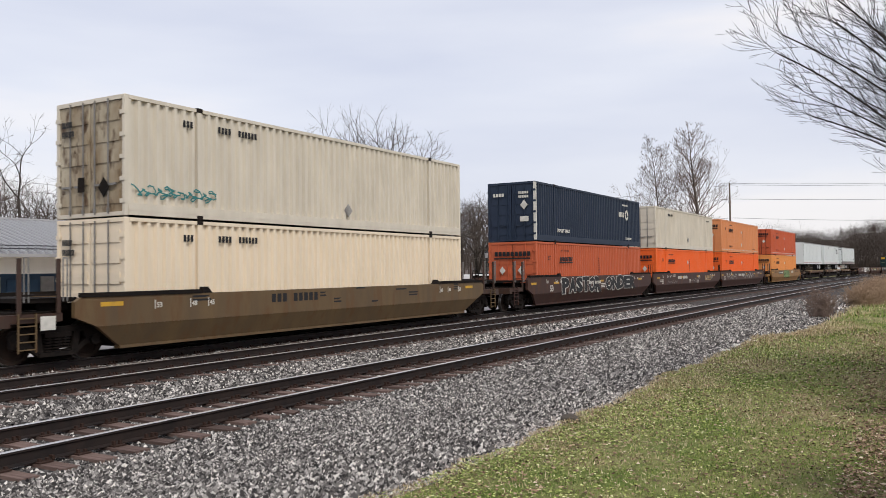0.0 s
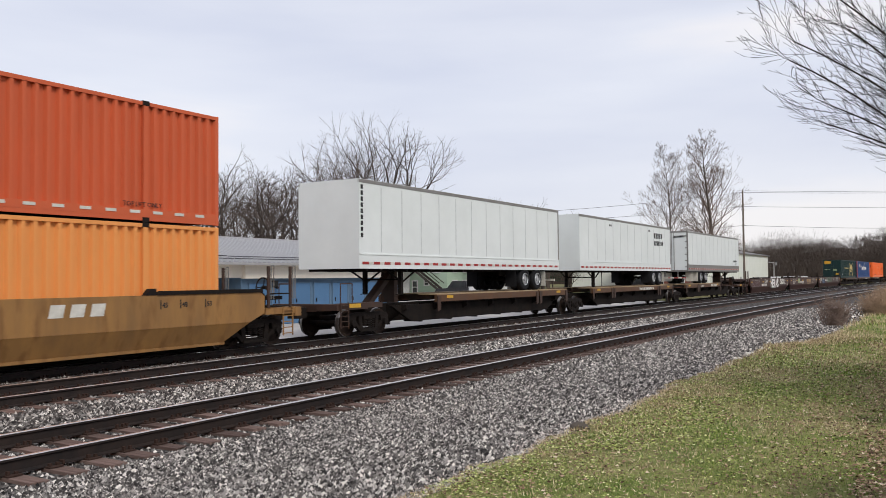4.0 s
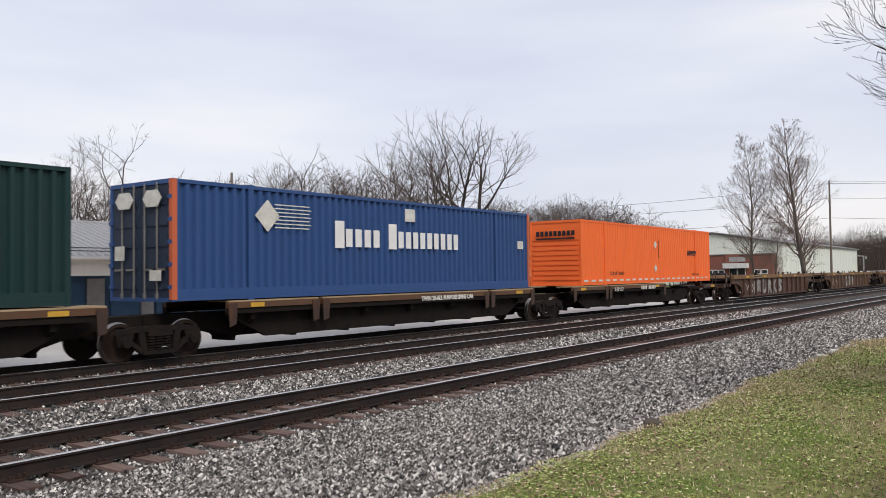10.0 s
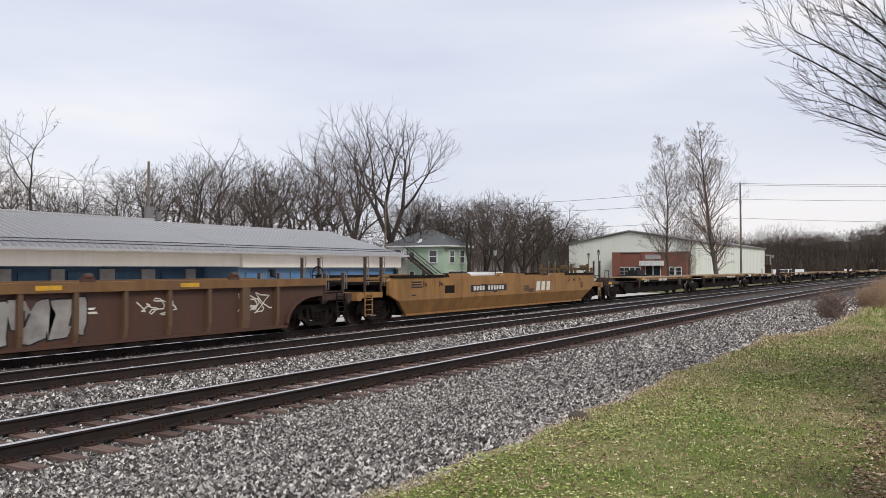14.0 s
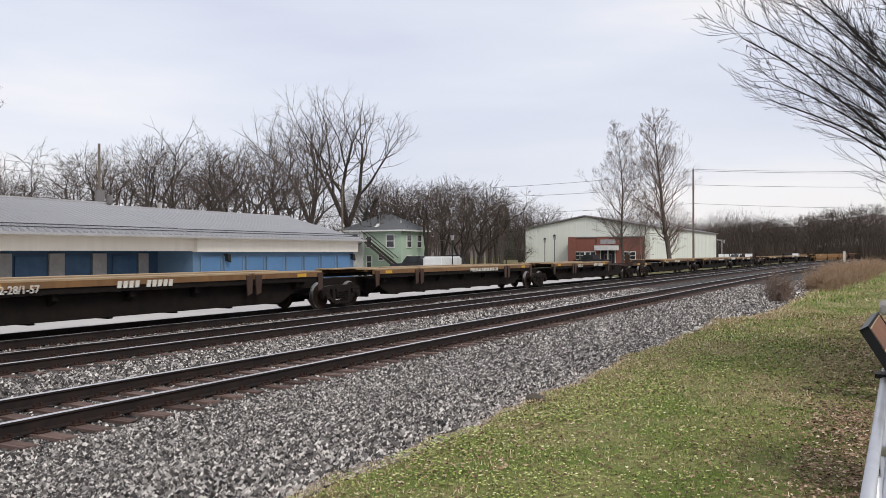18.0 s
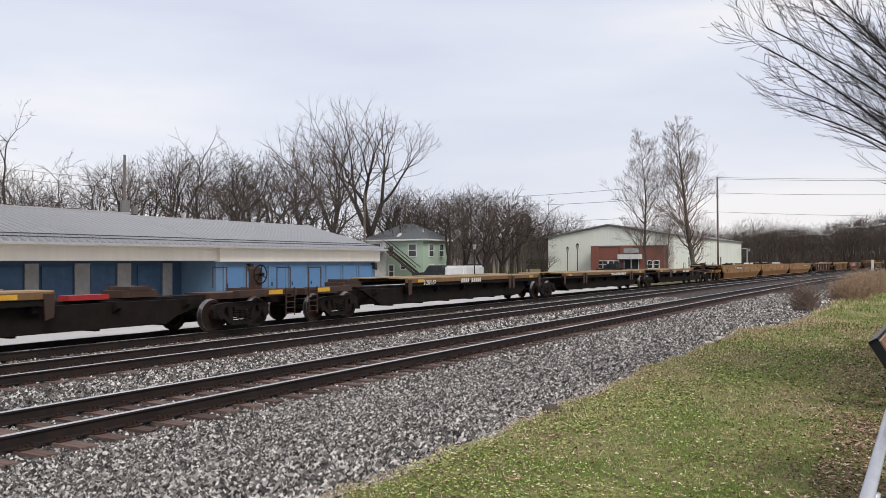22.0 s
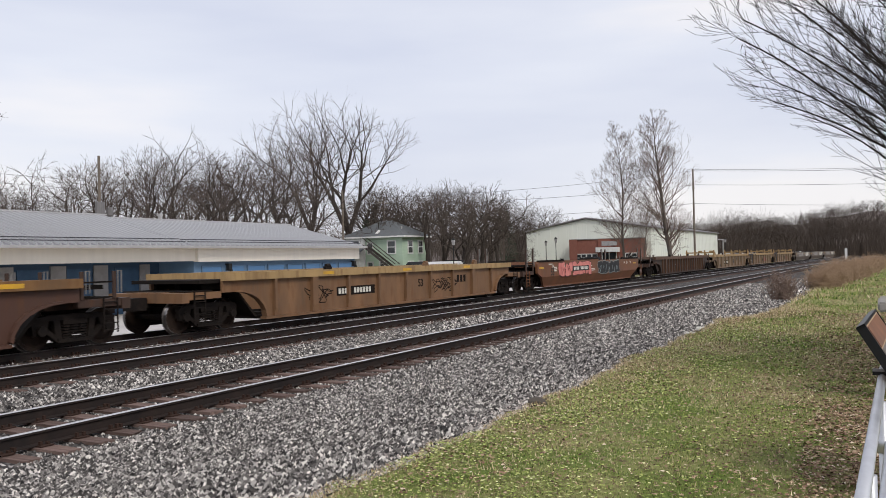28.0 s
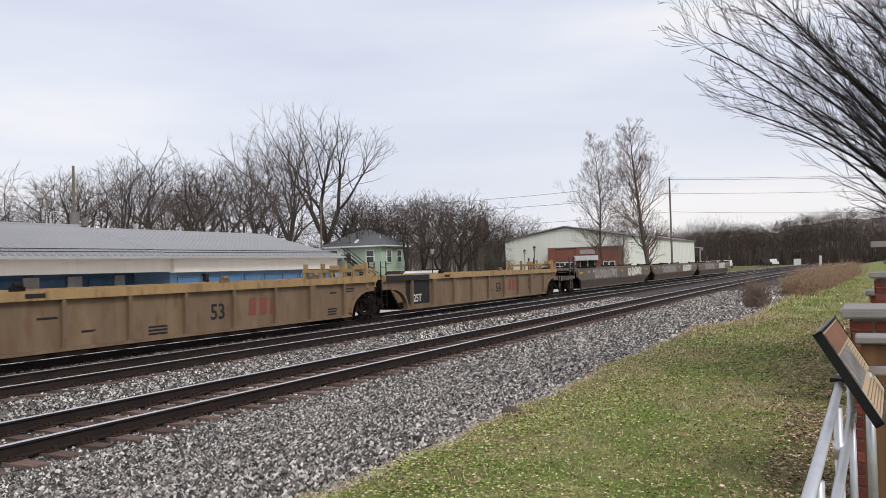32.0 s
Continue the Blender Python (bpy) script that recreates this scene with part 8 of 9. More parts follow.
def tree(kind, x, y, h, yaw, label, base=-0.5, group="bare trees behind the buildings"):
    tr, cr = kind
    top = max(v.co.z for v in cr.vertices)
    t = thing("tree", label, "tree", group, m=pose(x, y, base, 0, 0, yaw) @ Matrix.Scale(h / top, 4))
    share("trunk", tr, t)
    share("crown", cr, t)
    return t


def plant(angle, r, kind, h, yaw, label="leafless grey-brown deciduous tree"):
    tree(TREE_KINDS[kind], r * math.cos(radians(angle)), r * math.sin(radians(angle)), h, yaw, label)


# behind the storage building: bearing, distance, kind, height, turn
for spot in ((57.5, 58, 3, 12.6, 40), (56, 64, 2, 9.4, 20), (54.3, 60, 4, 10.0, 80), (51.8, 66, 0, 10.6, 150), (49.8, 60, 2, 9.8, 10), (47.7, 62, 5, 12.4, 60), (46.3, 70, 0, 11.8, 200), (44.6, 58, 4, 10.9, 250), (60.5, 56, 0, 9.6, 5), (62.5, 60, 5, 10.5, 70), (58.6, 74, 1, 10.2, 33), (43.6, 80, 1, 11.5, 66)):
    plant(*spot)
# round the green house: bearing, distance, kind, height, turn
for spot in ((42.6, 62, 0, 11.2, 100), (40.6, 66, 2, 11.2, 300), (39.6, 70, 1, 12.8, 30), (38, 76, 0, 11.0, 75), (32.2, 92, 4, 11.2, 45), (30.6, 96, 0, 10.8, 90), (33.2, 104, 1, 12.4, 77)):
    plant(*spot)
for a, r, kind, h, yaw in ((37.3, 92, 0, 18.6, 20), (34.7, 94, 1, 21.6, 80)):
    tree(GREAT[kind], r * math.cos(radians(a)), r * math.sin(radians(a)), h, yaw, "great leafless tree with a heavy divided trunk")
# beside and beyond the warehouse: bearing, distance, kind, height, turn
for spot in ((29.4, 90, 1, 10.2, 135), (28.2, 94, 0, 11, 180), (26.9, 88, 4, 10.6, 225), (25.6, 92, 2, 10.2, 270), (24.4, 98, 1, 9.6, 315), (22.8, 150, 0, 12.5, 10), (21.4, 170, 2, 13.5, 60), (19.9, 200, 4, 14.5, 110)):
    plant(*spot)
# thick stand between the house and the warehouse
for k in range(6):
    plant(33.0 - k * 1.6, 104 + (k * 37) % 17, (0, 2, 4, 1)[k % 4], 12.4 + (k * 29) % 7 * 0.3, k * 47, "leafless brown tree in the stand behind the house")
tree(POPLARS[0], 96.5, 27.3, 18.3, 30, "tall slim tree with pale budding twigs")
tree(POPLARS[1], 98.5, 22.2, 19.3, 120, "tall forked tree with pale budding twigs")
tree(POPLARS[0], 95.0, 24.6, 9.5, 300, "small slim tree with pale budding twigs")
tree(TREE_KINDS[4], 118.0, 49.0, 5.0, 10, "small bare ornamental tree beside the warehouse")


def thicket():
    """The far woods: many slight trunks with a haze of twigs, row behind row."""
    rnd = random.Random(77)
    tw = Twigs()

    def sapling(x, y, z, h, thick, spread):
        p = Vector((x, y, z))
        d = Vector((rnd.gauss(0, 0.06), rnd.gauss(0, 0.06), 1))
        tw.bar(p, p + d * h * 0.6, thick, thick * 0.4, 3)
        for _ in range(76):
            a, u, k = rnd.uniform(0, 6.283), rnd.uniform(-1, 1), rnd.random() ** 0.4
            w = math.sqrt(1 - u * u) * k
            o = Vector((math.cos(a) * w * spread, math.sin(a) * w * spread, h * (0.60 + 0.38 * u * k)))
            tip = Vector((o.x * 0.35, o.y * 0.35, 0.10 * h * rnd.uniform(0.4, 1.2))) + Vector((rnd.gauss(0, 0.3), rnd.gauss(0, 0.3), 0))
            tw.bar(p + o, p + o + tip, thick * 0.24, thick * 0.1, 3)
    for _ in range(300):
        a, r = radians(24 + 38 * rnd.random() ** 1.4), rnd.uniform(108, 140)
        sapling(r * math.cos(a), r * math.sin(a), -0.6, rnd.uniform(5.5, 9.5), 0.075, 1.9)
    tagged(new("undergrowth", tw.mesh("undergrowth", M_TWIG)), "tangled leafless undergrowth behind the buildings", "undergrowth", kind="stuff")
    tw.v, tw.f = [], []
    for _ in range(900):
        a = rnd.uniform(-6.5, 24)
        r = rnd.uniform(255, 330)
        x, y = r * math.cos(radians(a)), r * math.sin(radians(a))
        sapling(x, y, -0.6, rnd.uniform(9, 15.5) + 1.5 * math.sin(a * 0.9), 0.13, 3.6)
    for _ in range(3800):
        a, q = radians(rnd.uniform(-6.5, 24)), rnd.uniform(248, 300)
        p = Vector((q * math.cos(a), q * math.sin(a), -0.6))
        tw.bar(p, p + Vector((rnd.gauss(0, 0.9), rnd.gauss(0, 0.9), rnd.uniform(1.5, 5.5))), 0.16, 0.1, 3)
    tagged(new("far_woods", tw.mesh("far_woods", M_FARTWIG)), "leafless brown woods beyond the tracks", "woods", kind="stuff")


thicket()


def hillside():
    """Wooded hills on the skyline."""
    vs, fs = [], []
    na, nr = 90, 8
    for i in range(na + 1):
        a = -26 + 92 * i / na
        top = 8 + 6 * math.sin(radians(a * 3 + 20)) + 15 * math.exp(-((a + 1.0) / 7.0) ** 2) + 10 * math.exp(-((a + 12) / 6.0) ** 2)
        for j in range(nr + 1):
            r = 345 + 45 * j
            h = top * math.sin(math.pi * 0.5 * min(j / 5, 1)) * (1 + 0.12 * noise.noise(Vector((a * 0.9, j * 2.3, 0)))) + 2.2 * noise.noise(Vector((a * 4.5, j * 1.7, 3)))
            vs.append((r * math.cos(radians(a)), r * math.sin(radians(a)), h - 1.2))
    for i in range(na):
        for j in range(nr):
            fs.append((i * (nr + 1) + j, i * (nr + 1) + j + 1, (i + 1) * (nr + 1) + j + 1, (i + 1) * (nr + 1) + j))
    me = bpy.data.meshes.new("hillside")
    me.from_pydata(vs, [], fs)
    me.materials.append(material("leafless_wooded_hill", (0.125, 0.10, 0.088), 0.95, second=(0.09, 0.074, 0.067), scale=0.05, fine=(0.14, 0.11, 0.095), fine_scale=0.9, bump=0.6, bump_scale=0.5))
    tagged(new("hillside", me), "brown leafless wooded hillside on the skyline", "hill", kind="structure")
    rnd = random.Random(5)
    tw = Twigs()
    for _ in range(2300):
        i, j = rnd.randrange(na), rnd.randrange(1, 7)
        p = Vector(vs[i * (nr + 1) + j]).lerp(Vector(vs[(i + 1) * (nr + 1) + j]), rnd.random())
        h = rnd.uniform(5, 9)
        tw.bar(p, p + Vector((rnd.gauss(0, 0.4), rnd.gauss(0, 0.4), h * 0.6)), 0.14, 0.06, 3)
        for _ in range(22):
            a, k = rnd.uniform(0, 6.283), rnd.random() ** 0.5
            q = p + Vector((math.cos(a) * 3.2 * k, math.sin(a) * 3.2 * k, h * rnd.uniform(0.25, 1.0) * (1 - 0.35 * k)))
            tw.bar(q, q + Vector((rnd.gauss(0, 0.8), rnd.gauss(0, 0.8), rnd.uniform(0.5, 1.6))), 0.08, 0.04, 3)
    tagged(new("hill_trees", tw.mesh("hill_trees", M_FARTWIG)), "leafless trees covering the skyline hills", "woods", kind="stuff")


hillside()


def conifer(x, y, h):
    t = thing("conifer", "small dark green conifer among the bare trees", "tree", m=pose(x, y, -0.5))
    rnd = random.Random(int(x))
    tr, tw = Twigs(), Twigs()
    tr.bar(Vector((0, 0, 0)), Vector((0, 0, h)), 0.14, 0.02, 6)
    for k in range(420):
        z = h * (0.12 + 0.86 * rnd.random() ** 0.8)
        a, L = rnd.uniform(0, 6.28), (h - z) * 0.3 + 0.15
        p = Vector((0, 0, z))
        q = p + Vector((math.cos(a) * L, math.sin(a) * L, -0.12 * L + rnd.uniform(-0.1, 0.1)))
        tw.bar(p, q, 0.05, 0.03, 3)
        for _ in range(3):
            s = p.lerp(q, rnd.uniform(0.3, 1))
            tw.bar(s, s + Vector((rnd.gauss(0, 0.18), rnd.gauss(0, 0.18), rnd.uniform(-0.15, 0.1))), 0.05, 0.02, 3)
    share("trunk", tr.mesh("trunk", M_BARK), t)
    share("crown", tw.mesh("crown", material("conifer_needles", (0.03, 0.05, 0.03), 0.9) if "conifer_needles" not in bpy.data.materials else bpy.data.materials["conifer_needles"]), t)


conifer(86.0, 57.0, 7.4)
conifer(40.5, 48.0, 5.2)
conifer(150.0, 66.0, 11.5)
conifer(158.0, 71.0, 12.5)


def brush(x, y, w, h, n, mat, seed, label, fan=0.25):
    rnd = random.Random(seed)
    tw = Twigs()
    for _ in range(n):
        px, py = rnd.gauss(0, w * 0.42), rnd.gauss(0, w * 0.3)
        p = Vector((px, py, -0.05))
        d = Vector((px * 0.35 / w + rnd.gauss(0, fan), py * 0.35 / w + rnd.gauss(0, fan), 1)).normalized()
        L = h * rnd.uniform(0.55, 1.05) * max(0.35, 1 - (px / (w * 1.25)) ** 2)
        q = p + d * L * 0.55
        e = q + (d + Vector((rnd.gauss(0, 0.3), rnd.gauss(0, 0.3), 0))).normalized() * L * 0.45
        tw.bar(p, q, 0.009, 0.007, 3)
        tw.bar(q, e, 0.007, 0.004, 3)
        for _ in range(6):
            s = q.lerp(e, rnd.random()) if rnd.random() < 0.6 else p.lerp(q, rnd.uniform(0.4, 1))
            tw.bar(s, s + Vector((rnd.gauss(0, 0.16), rnd.gauss(0, 0.16), rnd.uniform(0.0, 0.2))) * h * 0.7, 0.006, 0.004, 3)
    ob = new("brush", tw.mesh("brush", mat))
    ob.matrix_basis = pose(x, y, float(ground_z(np.float64(x), np.float64(y))) - 0.02)
    tagged(ob, label, "shrub", "dry shrubs along the tracks")


brush(28.4, 2.95, 0.5, 1.12, 150, M_GREYBRUSH, 1, "grey-brown leafless shrub at the ballast edge", 0.16)
for k, (x, y, w, h) in enumerate(((36.5, 2.35, 0.6, 0.95), (38.5, 2.1, 0.7, 1.2), (41.5, 1.85, 0.75, 1.3), (45.5, 1.5, 0.8, 1.3), (51.0, 1.15, 0.85, 1.35), (59.0, 0.8, 0.9, 1.4), (70.0, 0.35, 0.9, 1.4))):
    brush(x, y, w, h, 300 if k < 5 else 200, M_BRUSH, 10 + k, "tan dry shrub with dense fine stems")


# ---- the near tree overhead ----
def near_tree(x, y, seed, reach, label, limbs, fork_z=0.1):
    """A vase-shaped tree: long limbs that rise steeply from a low fork and arch outwards."""
    rnd = random.Random(seed)
    trunk, twigs = Twigs(), Twigs()
    trunk.bar(Vector((0, 0, -0.2)), Vector((0, 0, fork_z + 0.25)), 0.17, 0.15, 10)

    def spray(p, d, length, r, level):
        """A side branch that bends back towards the light and carries finer ones."""
        n = (6, 4, 3)[level]
        for i in range(n):
            d = (d + Vector((rnd.gauss(0, 0.075), rnd.gauss(0, 0.075), rnd.gauss(0.035, 0.06)))).normalized()
            q = p + d * (length / n)
            r1 = max(r * (1 - 0.8 / n), 0.0023)
            twigs.bar(p, q, r, r1, 3)
            p, r = q, r1
            if level < 2 and rnd.random() < (0.85 if level == 0 else 0.6):
                a = d.orthogonal().normalized()
                a.rotate(Matrix.Rotation(rnd.uniform(0, 6.283), 3, d))
                spray(p, (d + a * rnd.uniform(0.28, 0.6)).normalized(), length * rnd.uniform(0.3, 0.55) * (1.1 - 0.5 * i / n), max(r * 0.62, 0.0027), level + 1)

    for k in range(limbs):
        az = 2.39996 * k + rnd.uniform(-0.2, 0.2)
        f = (k + 0.5) / limbs
        e0, fall = 62 + 25 * f ** 0.9, 41 - 16 * f
        length, n = reach * rnd.uniform(0.72, 1.0), 18
        p = Vector((rnd.gauss(0, 0.05), rnd.gauss(0, 0.05), fork_z + rnd.uniform(0, 0.3)))
        r, sway = rnd.uniform(0.036, 0.066), rnd.uniform(0, 6.28)
        for i in range(n):
            t = i / n
            e = radians(e0 - fall * t + 4 * math.sin(5 * t + sway))
            b = az + 0.16 * math.sin(4 * t + sway * 1.7)
            d = Vector((math.cos(b) * math.cos(e), math.sin(b) * math.cos(e), math.sin(e)))
            q = p + d * (length / n)
            r1 = max(r * (1 - 1.75 / n), 0.0035)
            trunk.bar(p, q, r, r1, 5)
            p, r = q, r1
            if t > 0.22:
                for _ in range(2 if rnd.random() < 0.2 else 1):
                    a = d.orthogonal().normalized()
                    a.rotate(Matrix.Rotation(rnd.uniform(0, 6.283), 3, d))
                    spray(p, (d + a * rnd.uniform(0.3, 0.6)).normalized(), length * rnd.uniform(0.13, 0.24) * (1.15 - 0.5 * t), max(r * 0.44, 0.0042), 0)
        spray(p, d, length * 0.12, 0.003, 0)
    t = thing("tree", label, "tree", m=pose(x, y, 0.0))
    share("trunk", trunk.mesh("trunk", M_DARKTWIG), t)
    share("crown", twigs.mesh("crown", M_DARKTWIG), t)


near_tree(12.0, -2.05, 4, 6.05, "vase-shaped leafless tree with fine dark twigs", 128)


# ---- brick piers, railing and information panel beside the lawn ----
M_CAP = material("grey_concrete_cap", (0.30, 0.285, 0.27), 0.85, second=(0.23, 0.215, 0.20), scale=5, bump=0.2)
M_PIERBRICK = material("dark_red_brick", (0.20, 0.055, 0.038), 0.85, second=(0.14, 0.04, 0.03), scale=7, per_object=0.35, bump=0.3, bump_scale=50)
M_PIERMORTAR = material("grey_mortar", (0.26, 0.235, 0.215), 0.95, scale=20)
M_CEDAR = material("knotty_brown_timber", (0.19, 0.105, 0.05), 0.75, second=(0.09, 0.045, 0.022), scale=2.2, stretch=(5, 5, 0.5), mixing=0.4)
M_GALV = material("galvanised_pipe", (0.56, 0.57, 0.60), 0.38, 0.6, second=(0.45, 0.46, 0.49), scale=7)
M_FRAME = material("black_panel_frame", (0.012, 0.012, 0.014), 0.4)
M_PANEL = material("tan_printed_panel", (0.50, 0.36, 0.22), 0.45, second=(0.44, 0.33, 0.21), scale=5)
M_PHOTO = material("grey_printed_photograph", (0.30, 0.275, 0.26), 0.45, second=(0.07, 0.065, 0.065), scale=14)
M_PRINT = material("faint_brown_print", (0.30, 0.215, 0.135), 0.5)
M_RUSTPRINT = material("brown_printed_photograph", (0.28, 0.13, 0.07), 0.45, second=(0.14, 0.07, 0.05), scale=9)



def pier(x, y, size, h, bricks, cap=0.06):
    """A brick pier with a concrete cap; its near-side bricks are pieces of their own."""
    p = thing("brick_pier", "red brick pier with a grey concrete cap", "pier", "brick piers along the path", m=pose(x, y, 0))
    s = size / 2
    bm = bmesh.new()
    box(bm, -s + 0.012, s - 0.012, -s + 0.012, s - 0.012, -0.1, h - cap)
    part("core", bm, M_PIERMORTAR, p)
    bm = bmesh.new()
    box(bm, -s - 0.05, s + 0.05, -s - 0.05, s + 0.05, h - cap, h)
    part("cap", bevelled(bm, 0.012, 2), M_CAP, p)
    if not bricks:
        bm = bmesh.new()
        box(bm, -s, s, -s, s, -0.1, h - cap - 0.001)
        part("facing", bm, M_PIERBRICK, p)
        return p
    lay, L = 0.0725, size / 2.5
    cache = {}

    def brick(w, d):
        k = (round(w, 3), round(d, 3))
        if k not in cache:
            b2 = bmesh.new()
            box(b2, 0, w, 0, d, 0, lay - 0.011)
            cache[k] = mesh_of("brick", bevelled(b2, 0.004), M_PIERBRICK)
        return cache[k]
    z, row = -0.03, 0
    while z + lay < h - cap:
        off = (row % 2) * L / 2
        u = -s
        while u < s - 0.02:
            w = min((L if u > -s or not off else off) - 0.011, s - u)
            if w > 0.03:
                share("brick", brick(0.1, w), p, pose(-s, u, z))
                share("brick", brick(w, 0.1), p, pose(u, s - 0.1, z)) if u > -s + 0.09 else None
            u += w + 0.011
        z += lay
        row += 1
    return p


pier(5.95, -0.30, 0.62, 1.27, True)
for x, y, h in ((9.6, -0.42, 1.42), (10.6, -0.36, 1.2), (11.4, -0.40, 1.12), (12.4, -0.42, 1.05), (15.5, -0.7, 1.5)):
    pier(x, y, 0.46 if h > 1.3 else 0.4, h, x < 10)

post = thing("timber_post", "knotty brown timber post with a concrete cap", "post", m=pose(4.75, -0.135, 0))
bm = bmesh.new()
box(bm, -0.07, 0.07, -0.09, 0.09, -0.1, 1.15)
part("post", bevelled(bm, 0.008), M_CEDAR, post)
bm = bmesh.new()
box(bm, -0.10, 0.10, -0.125, 0.115, 1.15, 1.19)
part("cap", bevelled(bm, 0.008), M_CAP, post)
bm = bmesh.new()
box(bm, -0.16, 0.16, -0.25, 0.14, -0.02, 0.22)
part("footing", bevelled(bm, 0.01), material("pale_timber_footing", (0.5, 0.42, 0.33), 0.8, scale=4), post)

rail = thing("pipe_railing", "galvanised steel pipe railing with bolted collars", "railing")
A, B = Vector((4.0, 0.03, 1.08)), Vector((1.7, 0.08, 1.03))
for p, q, nm in ((A, B, "top_pipe"), (Vector((3.95, 0.0, 0.91)), Vector((1.7, 0.05, 0.89)), "mid_pipe")):
    bm = bmesh.new()
    tube(bm, p, q, 0.0165, n=14)
    part(nm, bm, M_GALV, rail, smooth=True)
for p in (Vector((4.03, 0.0, 1.07)), Vector((3.3, 0.035, 1.05)), Vector((2.3, 0.06, 1.03))):
    bm = bmesh.new()
    tube(bm, (p.x, p.y, -0.1), p, 0.016, n=12)
    part("upright", bm, M_GALV, rail, smooth=True)
    bm = bmesh.new()
    tube(bm, (p.x, p.y, 0.87), (p.x, p.y, 0.93), 0.021, n=12)
    part("collar", bm, M_GALV, rail, smooth=True)
bm = bmesh.new()
tube(bm, A + Vector((-0.12, 0.003, -0.002)), A + Vector((-0.16, 0.004, -0.003)), 0.0215, n=12)
part("collar", bm, M_GALV, rail, smooth=True)
gate = thing("gate_frame", "galvanised pipe gate frame beside the timber post", "railing")
for pts in (((4.25, -0.075, 0.2), (4.25, -0.075, 1.07)), ((4.25, -0.075, 1.07), (4.25, -0.9, 1.07)), ((4.25, -0.17, 0.2), (4.25, -0.17, 1.07)), ((4.25, -0.17, 0.72), (4.25, -0.9, 0.72)), ((4.25, -0.9, 0.0), (4.25, -0.9, 1.07))):
    bm = bmesh.new()
    tube(bm, *pts, 0.021, n=12)
    part("pipe", bm, M_GALV, gate, smooth=True)

sign = thing("information_panel", "tilted information panel in a black frame with printed photographs", "sign")
TL, BR = Vector((3.6, 0.088, 1.292)), Vector((3.6, -0.11, 0.958))
down = BR - TL
out = Vector((0.86, -0.03, 0.0))
nrm = down.cross(out).normalized()
if nrm.z < 0:
    nrm = -nrm


def sheet(name, u0, u1, v0, v1, d0, d1, mat, label=""):
    bm = bmesh.new()
    q = [TL + down * u + out * v for u, v in ((u0, v0), (u1, v0), (u1, v1), (u0, v1))]
    slab(bm, [p + nrm * d0 for p in q], [p + nrm * d1 for p in q])
    return part(name, bm, mat, sign, label)


sheet("panel", 0, 1, 0, 1, -0.03, 0.0, M_PANEL)
for u0, u1, v0, v1 in ((-0.03, 0.0, -0.025, 1.025), (1.0, 1.03, -0.025, 1.025), (-0.03, 1.03, -0.025, 0.0), (-0.03, 1.03, 1.0, 1.025)):
    sheet("frame", u0, u1, v0, v1, -0.032, 0.004, M_FRAME)
sheet("photograph", 0.02, 0.26, 0.05, 0.95, 0.0, 0.003, M_RUSTPRINT)
sheet("photograph", 0.28, 0.66, 0.05, 0.66, 0.0, 0.003, M_PHOTO)
for k in range(8):
    sheet("text_bar", 0.29 + k * 0.045, 0.296 + k * 0.045, 0.70, 0.92, 0.0, 0.003, M_PRINT)
for k in range(5):
    sheet("text_bar", 0.75 + k * 0.05, 0.758 + k * 0.05, 0.1, 0.8, 0.0, 0.003, M_PRINT)
bm = bmesh.new()
tube(bm, A + Vector((-0.1, 0.0, 0.0)), TL + down * 0.5 + out * 0.3 - nrm * 0.035, 0.02, n=8)
box(bm, 3.72, 3.82, 0.0, 0.07, 1.085, 1.1)
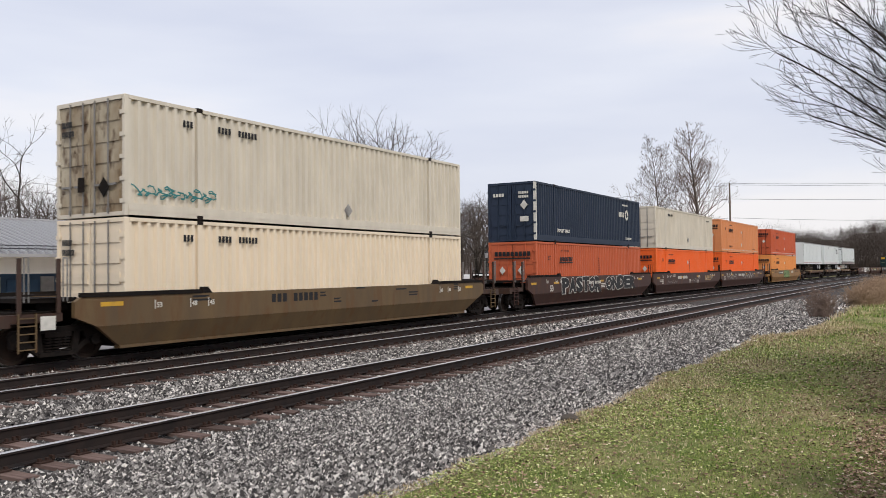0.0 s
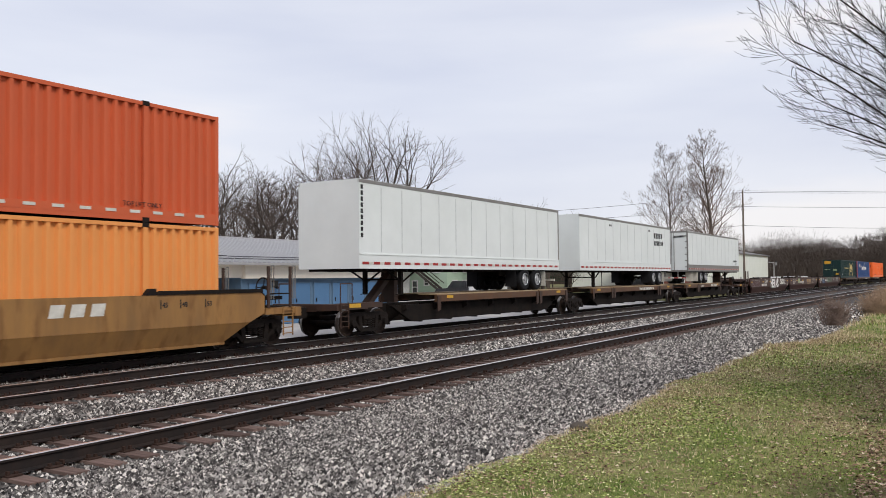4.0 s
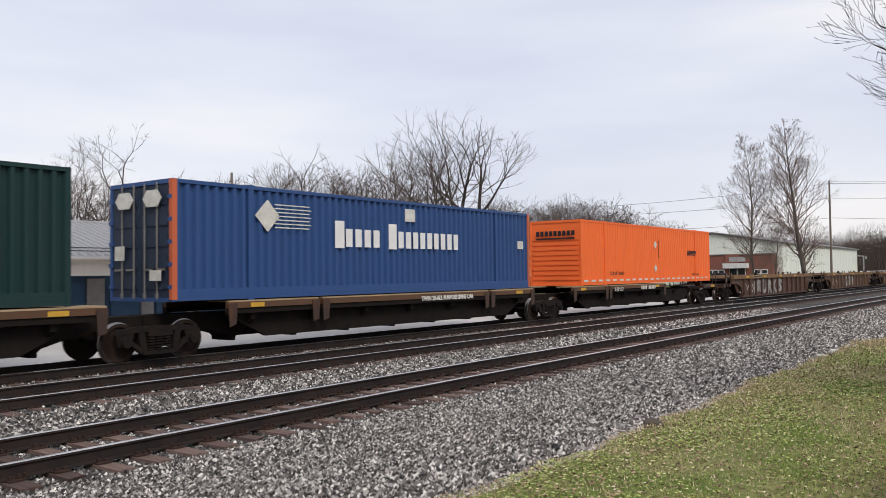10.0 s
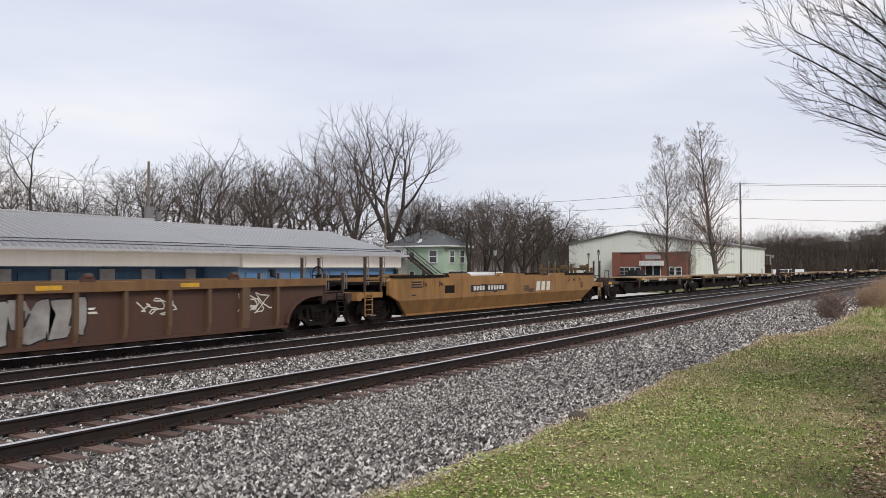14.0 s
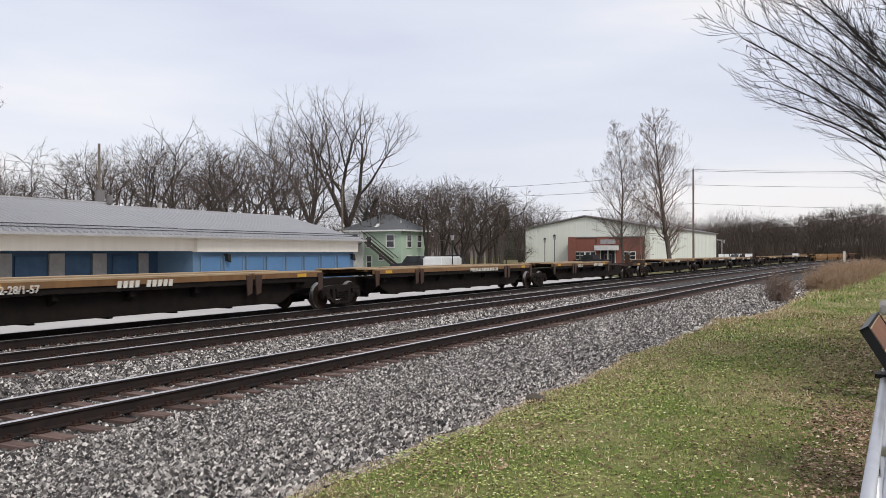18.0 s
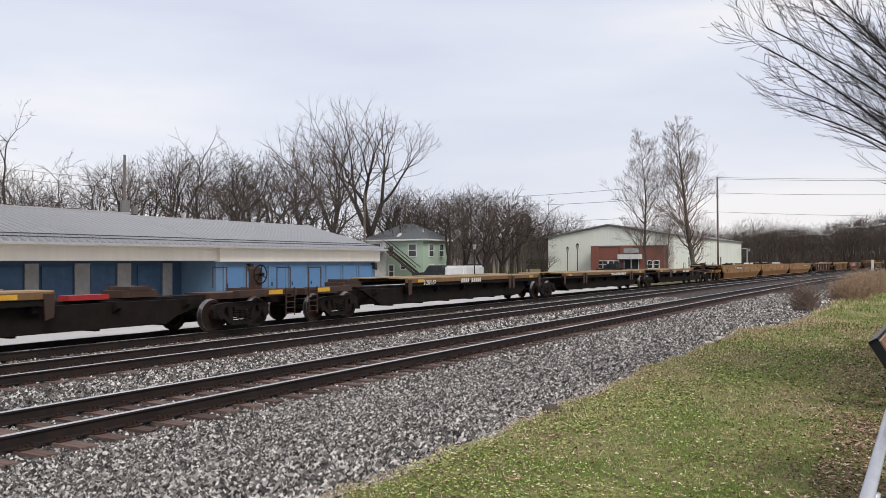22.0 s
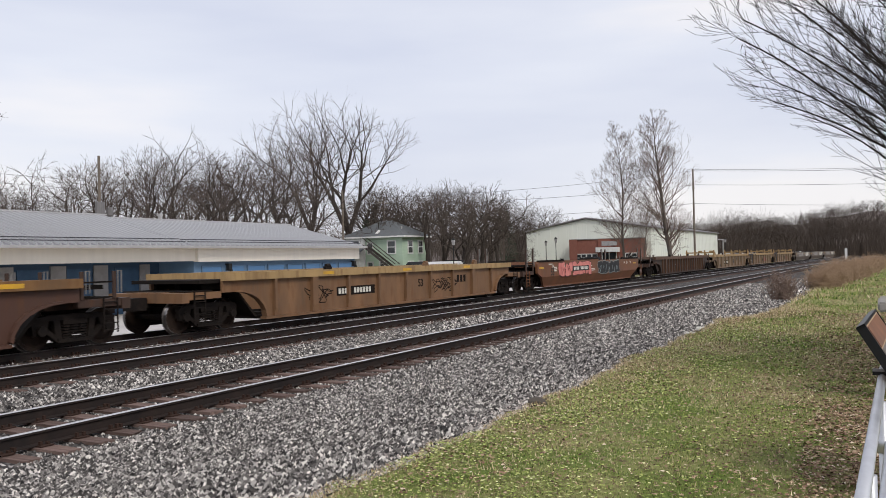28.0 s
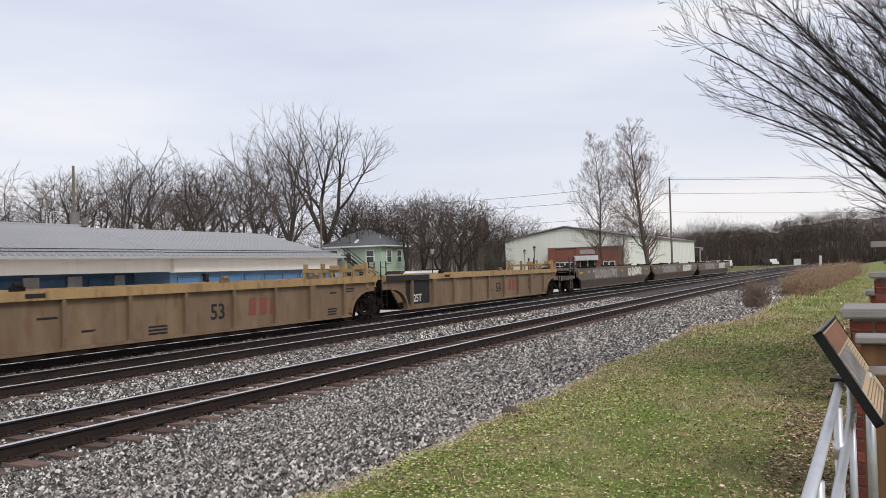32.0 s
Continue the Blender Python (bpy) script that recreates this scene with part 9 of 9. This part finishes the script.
part("bracket", bm, M_FRAME, sign)

# ---- the far bridge and lineside signs ----
br = thing("bridge", "distant grey concrete road bridge over the tracks", "bridge")
bm = bmesh.new()
box(bm, 232, 240, -60, -3.0, 3.6, 5.0)
part("deck", bm, M_CAP, br)
for y in (-8, -24, -40):
    bm = bmesh.new()
    box(bm, 234, 238, y - 1.4, y + 1.4, -0.6, 3.6)
    part("column", bm, M_CAP, br)
v = thing("lorry", "white box lorry crossing the distant bridge", "lorry", m=pose(236, -14, 5.0))
bm = bmesh.new()
box(bm, -1.2, 1.2, -6.0, 2.0, 0.7, 2.4)
part("box_body", bm, M_CARWHITE, v)
bm = bmesh.new()
box(bm, -1.2, 1.2, 2.2, 4.2, 0.5, 2.0)
part("cab", bm, M_CARDARK, v)
for y in (-4.5, 1.0, 3.4):
    for x in (-1.0, 1.0):
        share("wheel", TYRE, v, pose(x, y, 0.5, 0, 0, 90))
for x, y, h, w in ((205.0, 7.6, 2.4, 0.5), (214.0, 13.0, 1.8, 1.6)):
    s = thing("lineside_cabinet", "small white lineside cabinet beyond the bend", "cabinet", m=pose(x, y, -0.6))
    bm = bmesh.new()
    box(bm, -0.4, 0.4, -w / 2, w / 2, 0, h)
    part("cabinet", bm, M_CARWHITE, s)


# ---- ties, last because there are many ----
for tr, centre, k in zip(TRACKS, (NEAR_TRACK, MID_TRACK, FAR_TRACK), (150, 90, 60)):
    track_fittings(tr, centre, k)


# ---- what moves ----
def along(s, z, dy):
    """The pose of a thing that rides the far track, s metres along it."""
    slope = (bend(s + 0.5) - bend(s - 0.5))
    return Matrix.Translation((s, FAR_TRACK[0] + bend(s) + dy, FAR_TRACK[1] + z)) @ Matrix.Rotation(math.atan(slope), 4, "Z")


def run(t):
    """How far the train has rolled; it surges and eases a little at the start."""
    return SPEED * t - (0.8 if t in (1, 3) else 0.0)


def motions():
    for ob, d, z, dy in RIDES:
        walk(ob, [(t, along(d - run(t), z, dy)) for t in (0, 1, 2, 3, *range(4, 33, 2))])


motions()
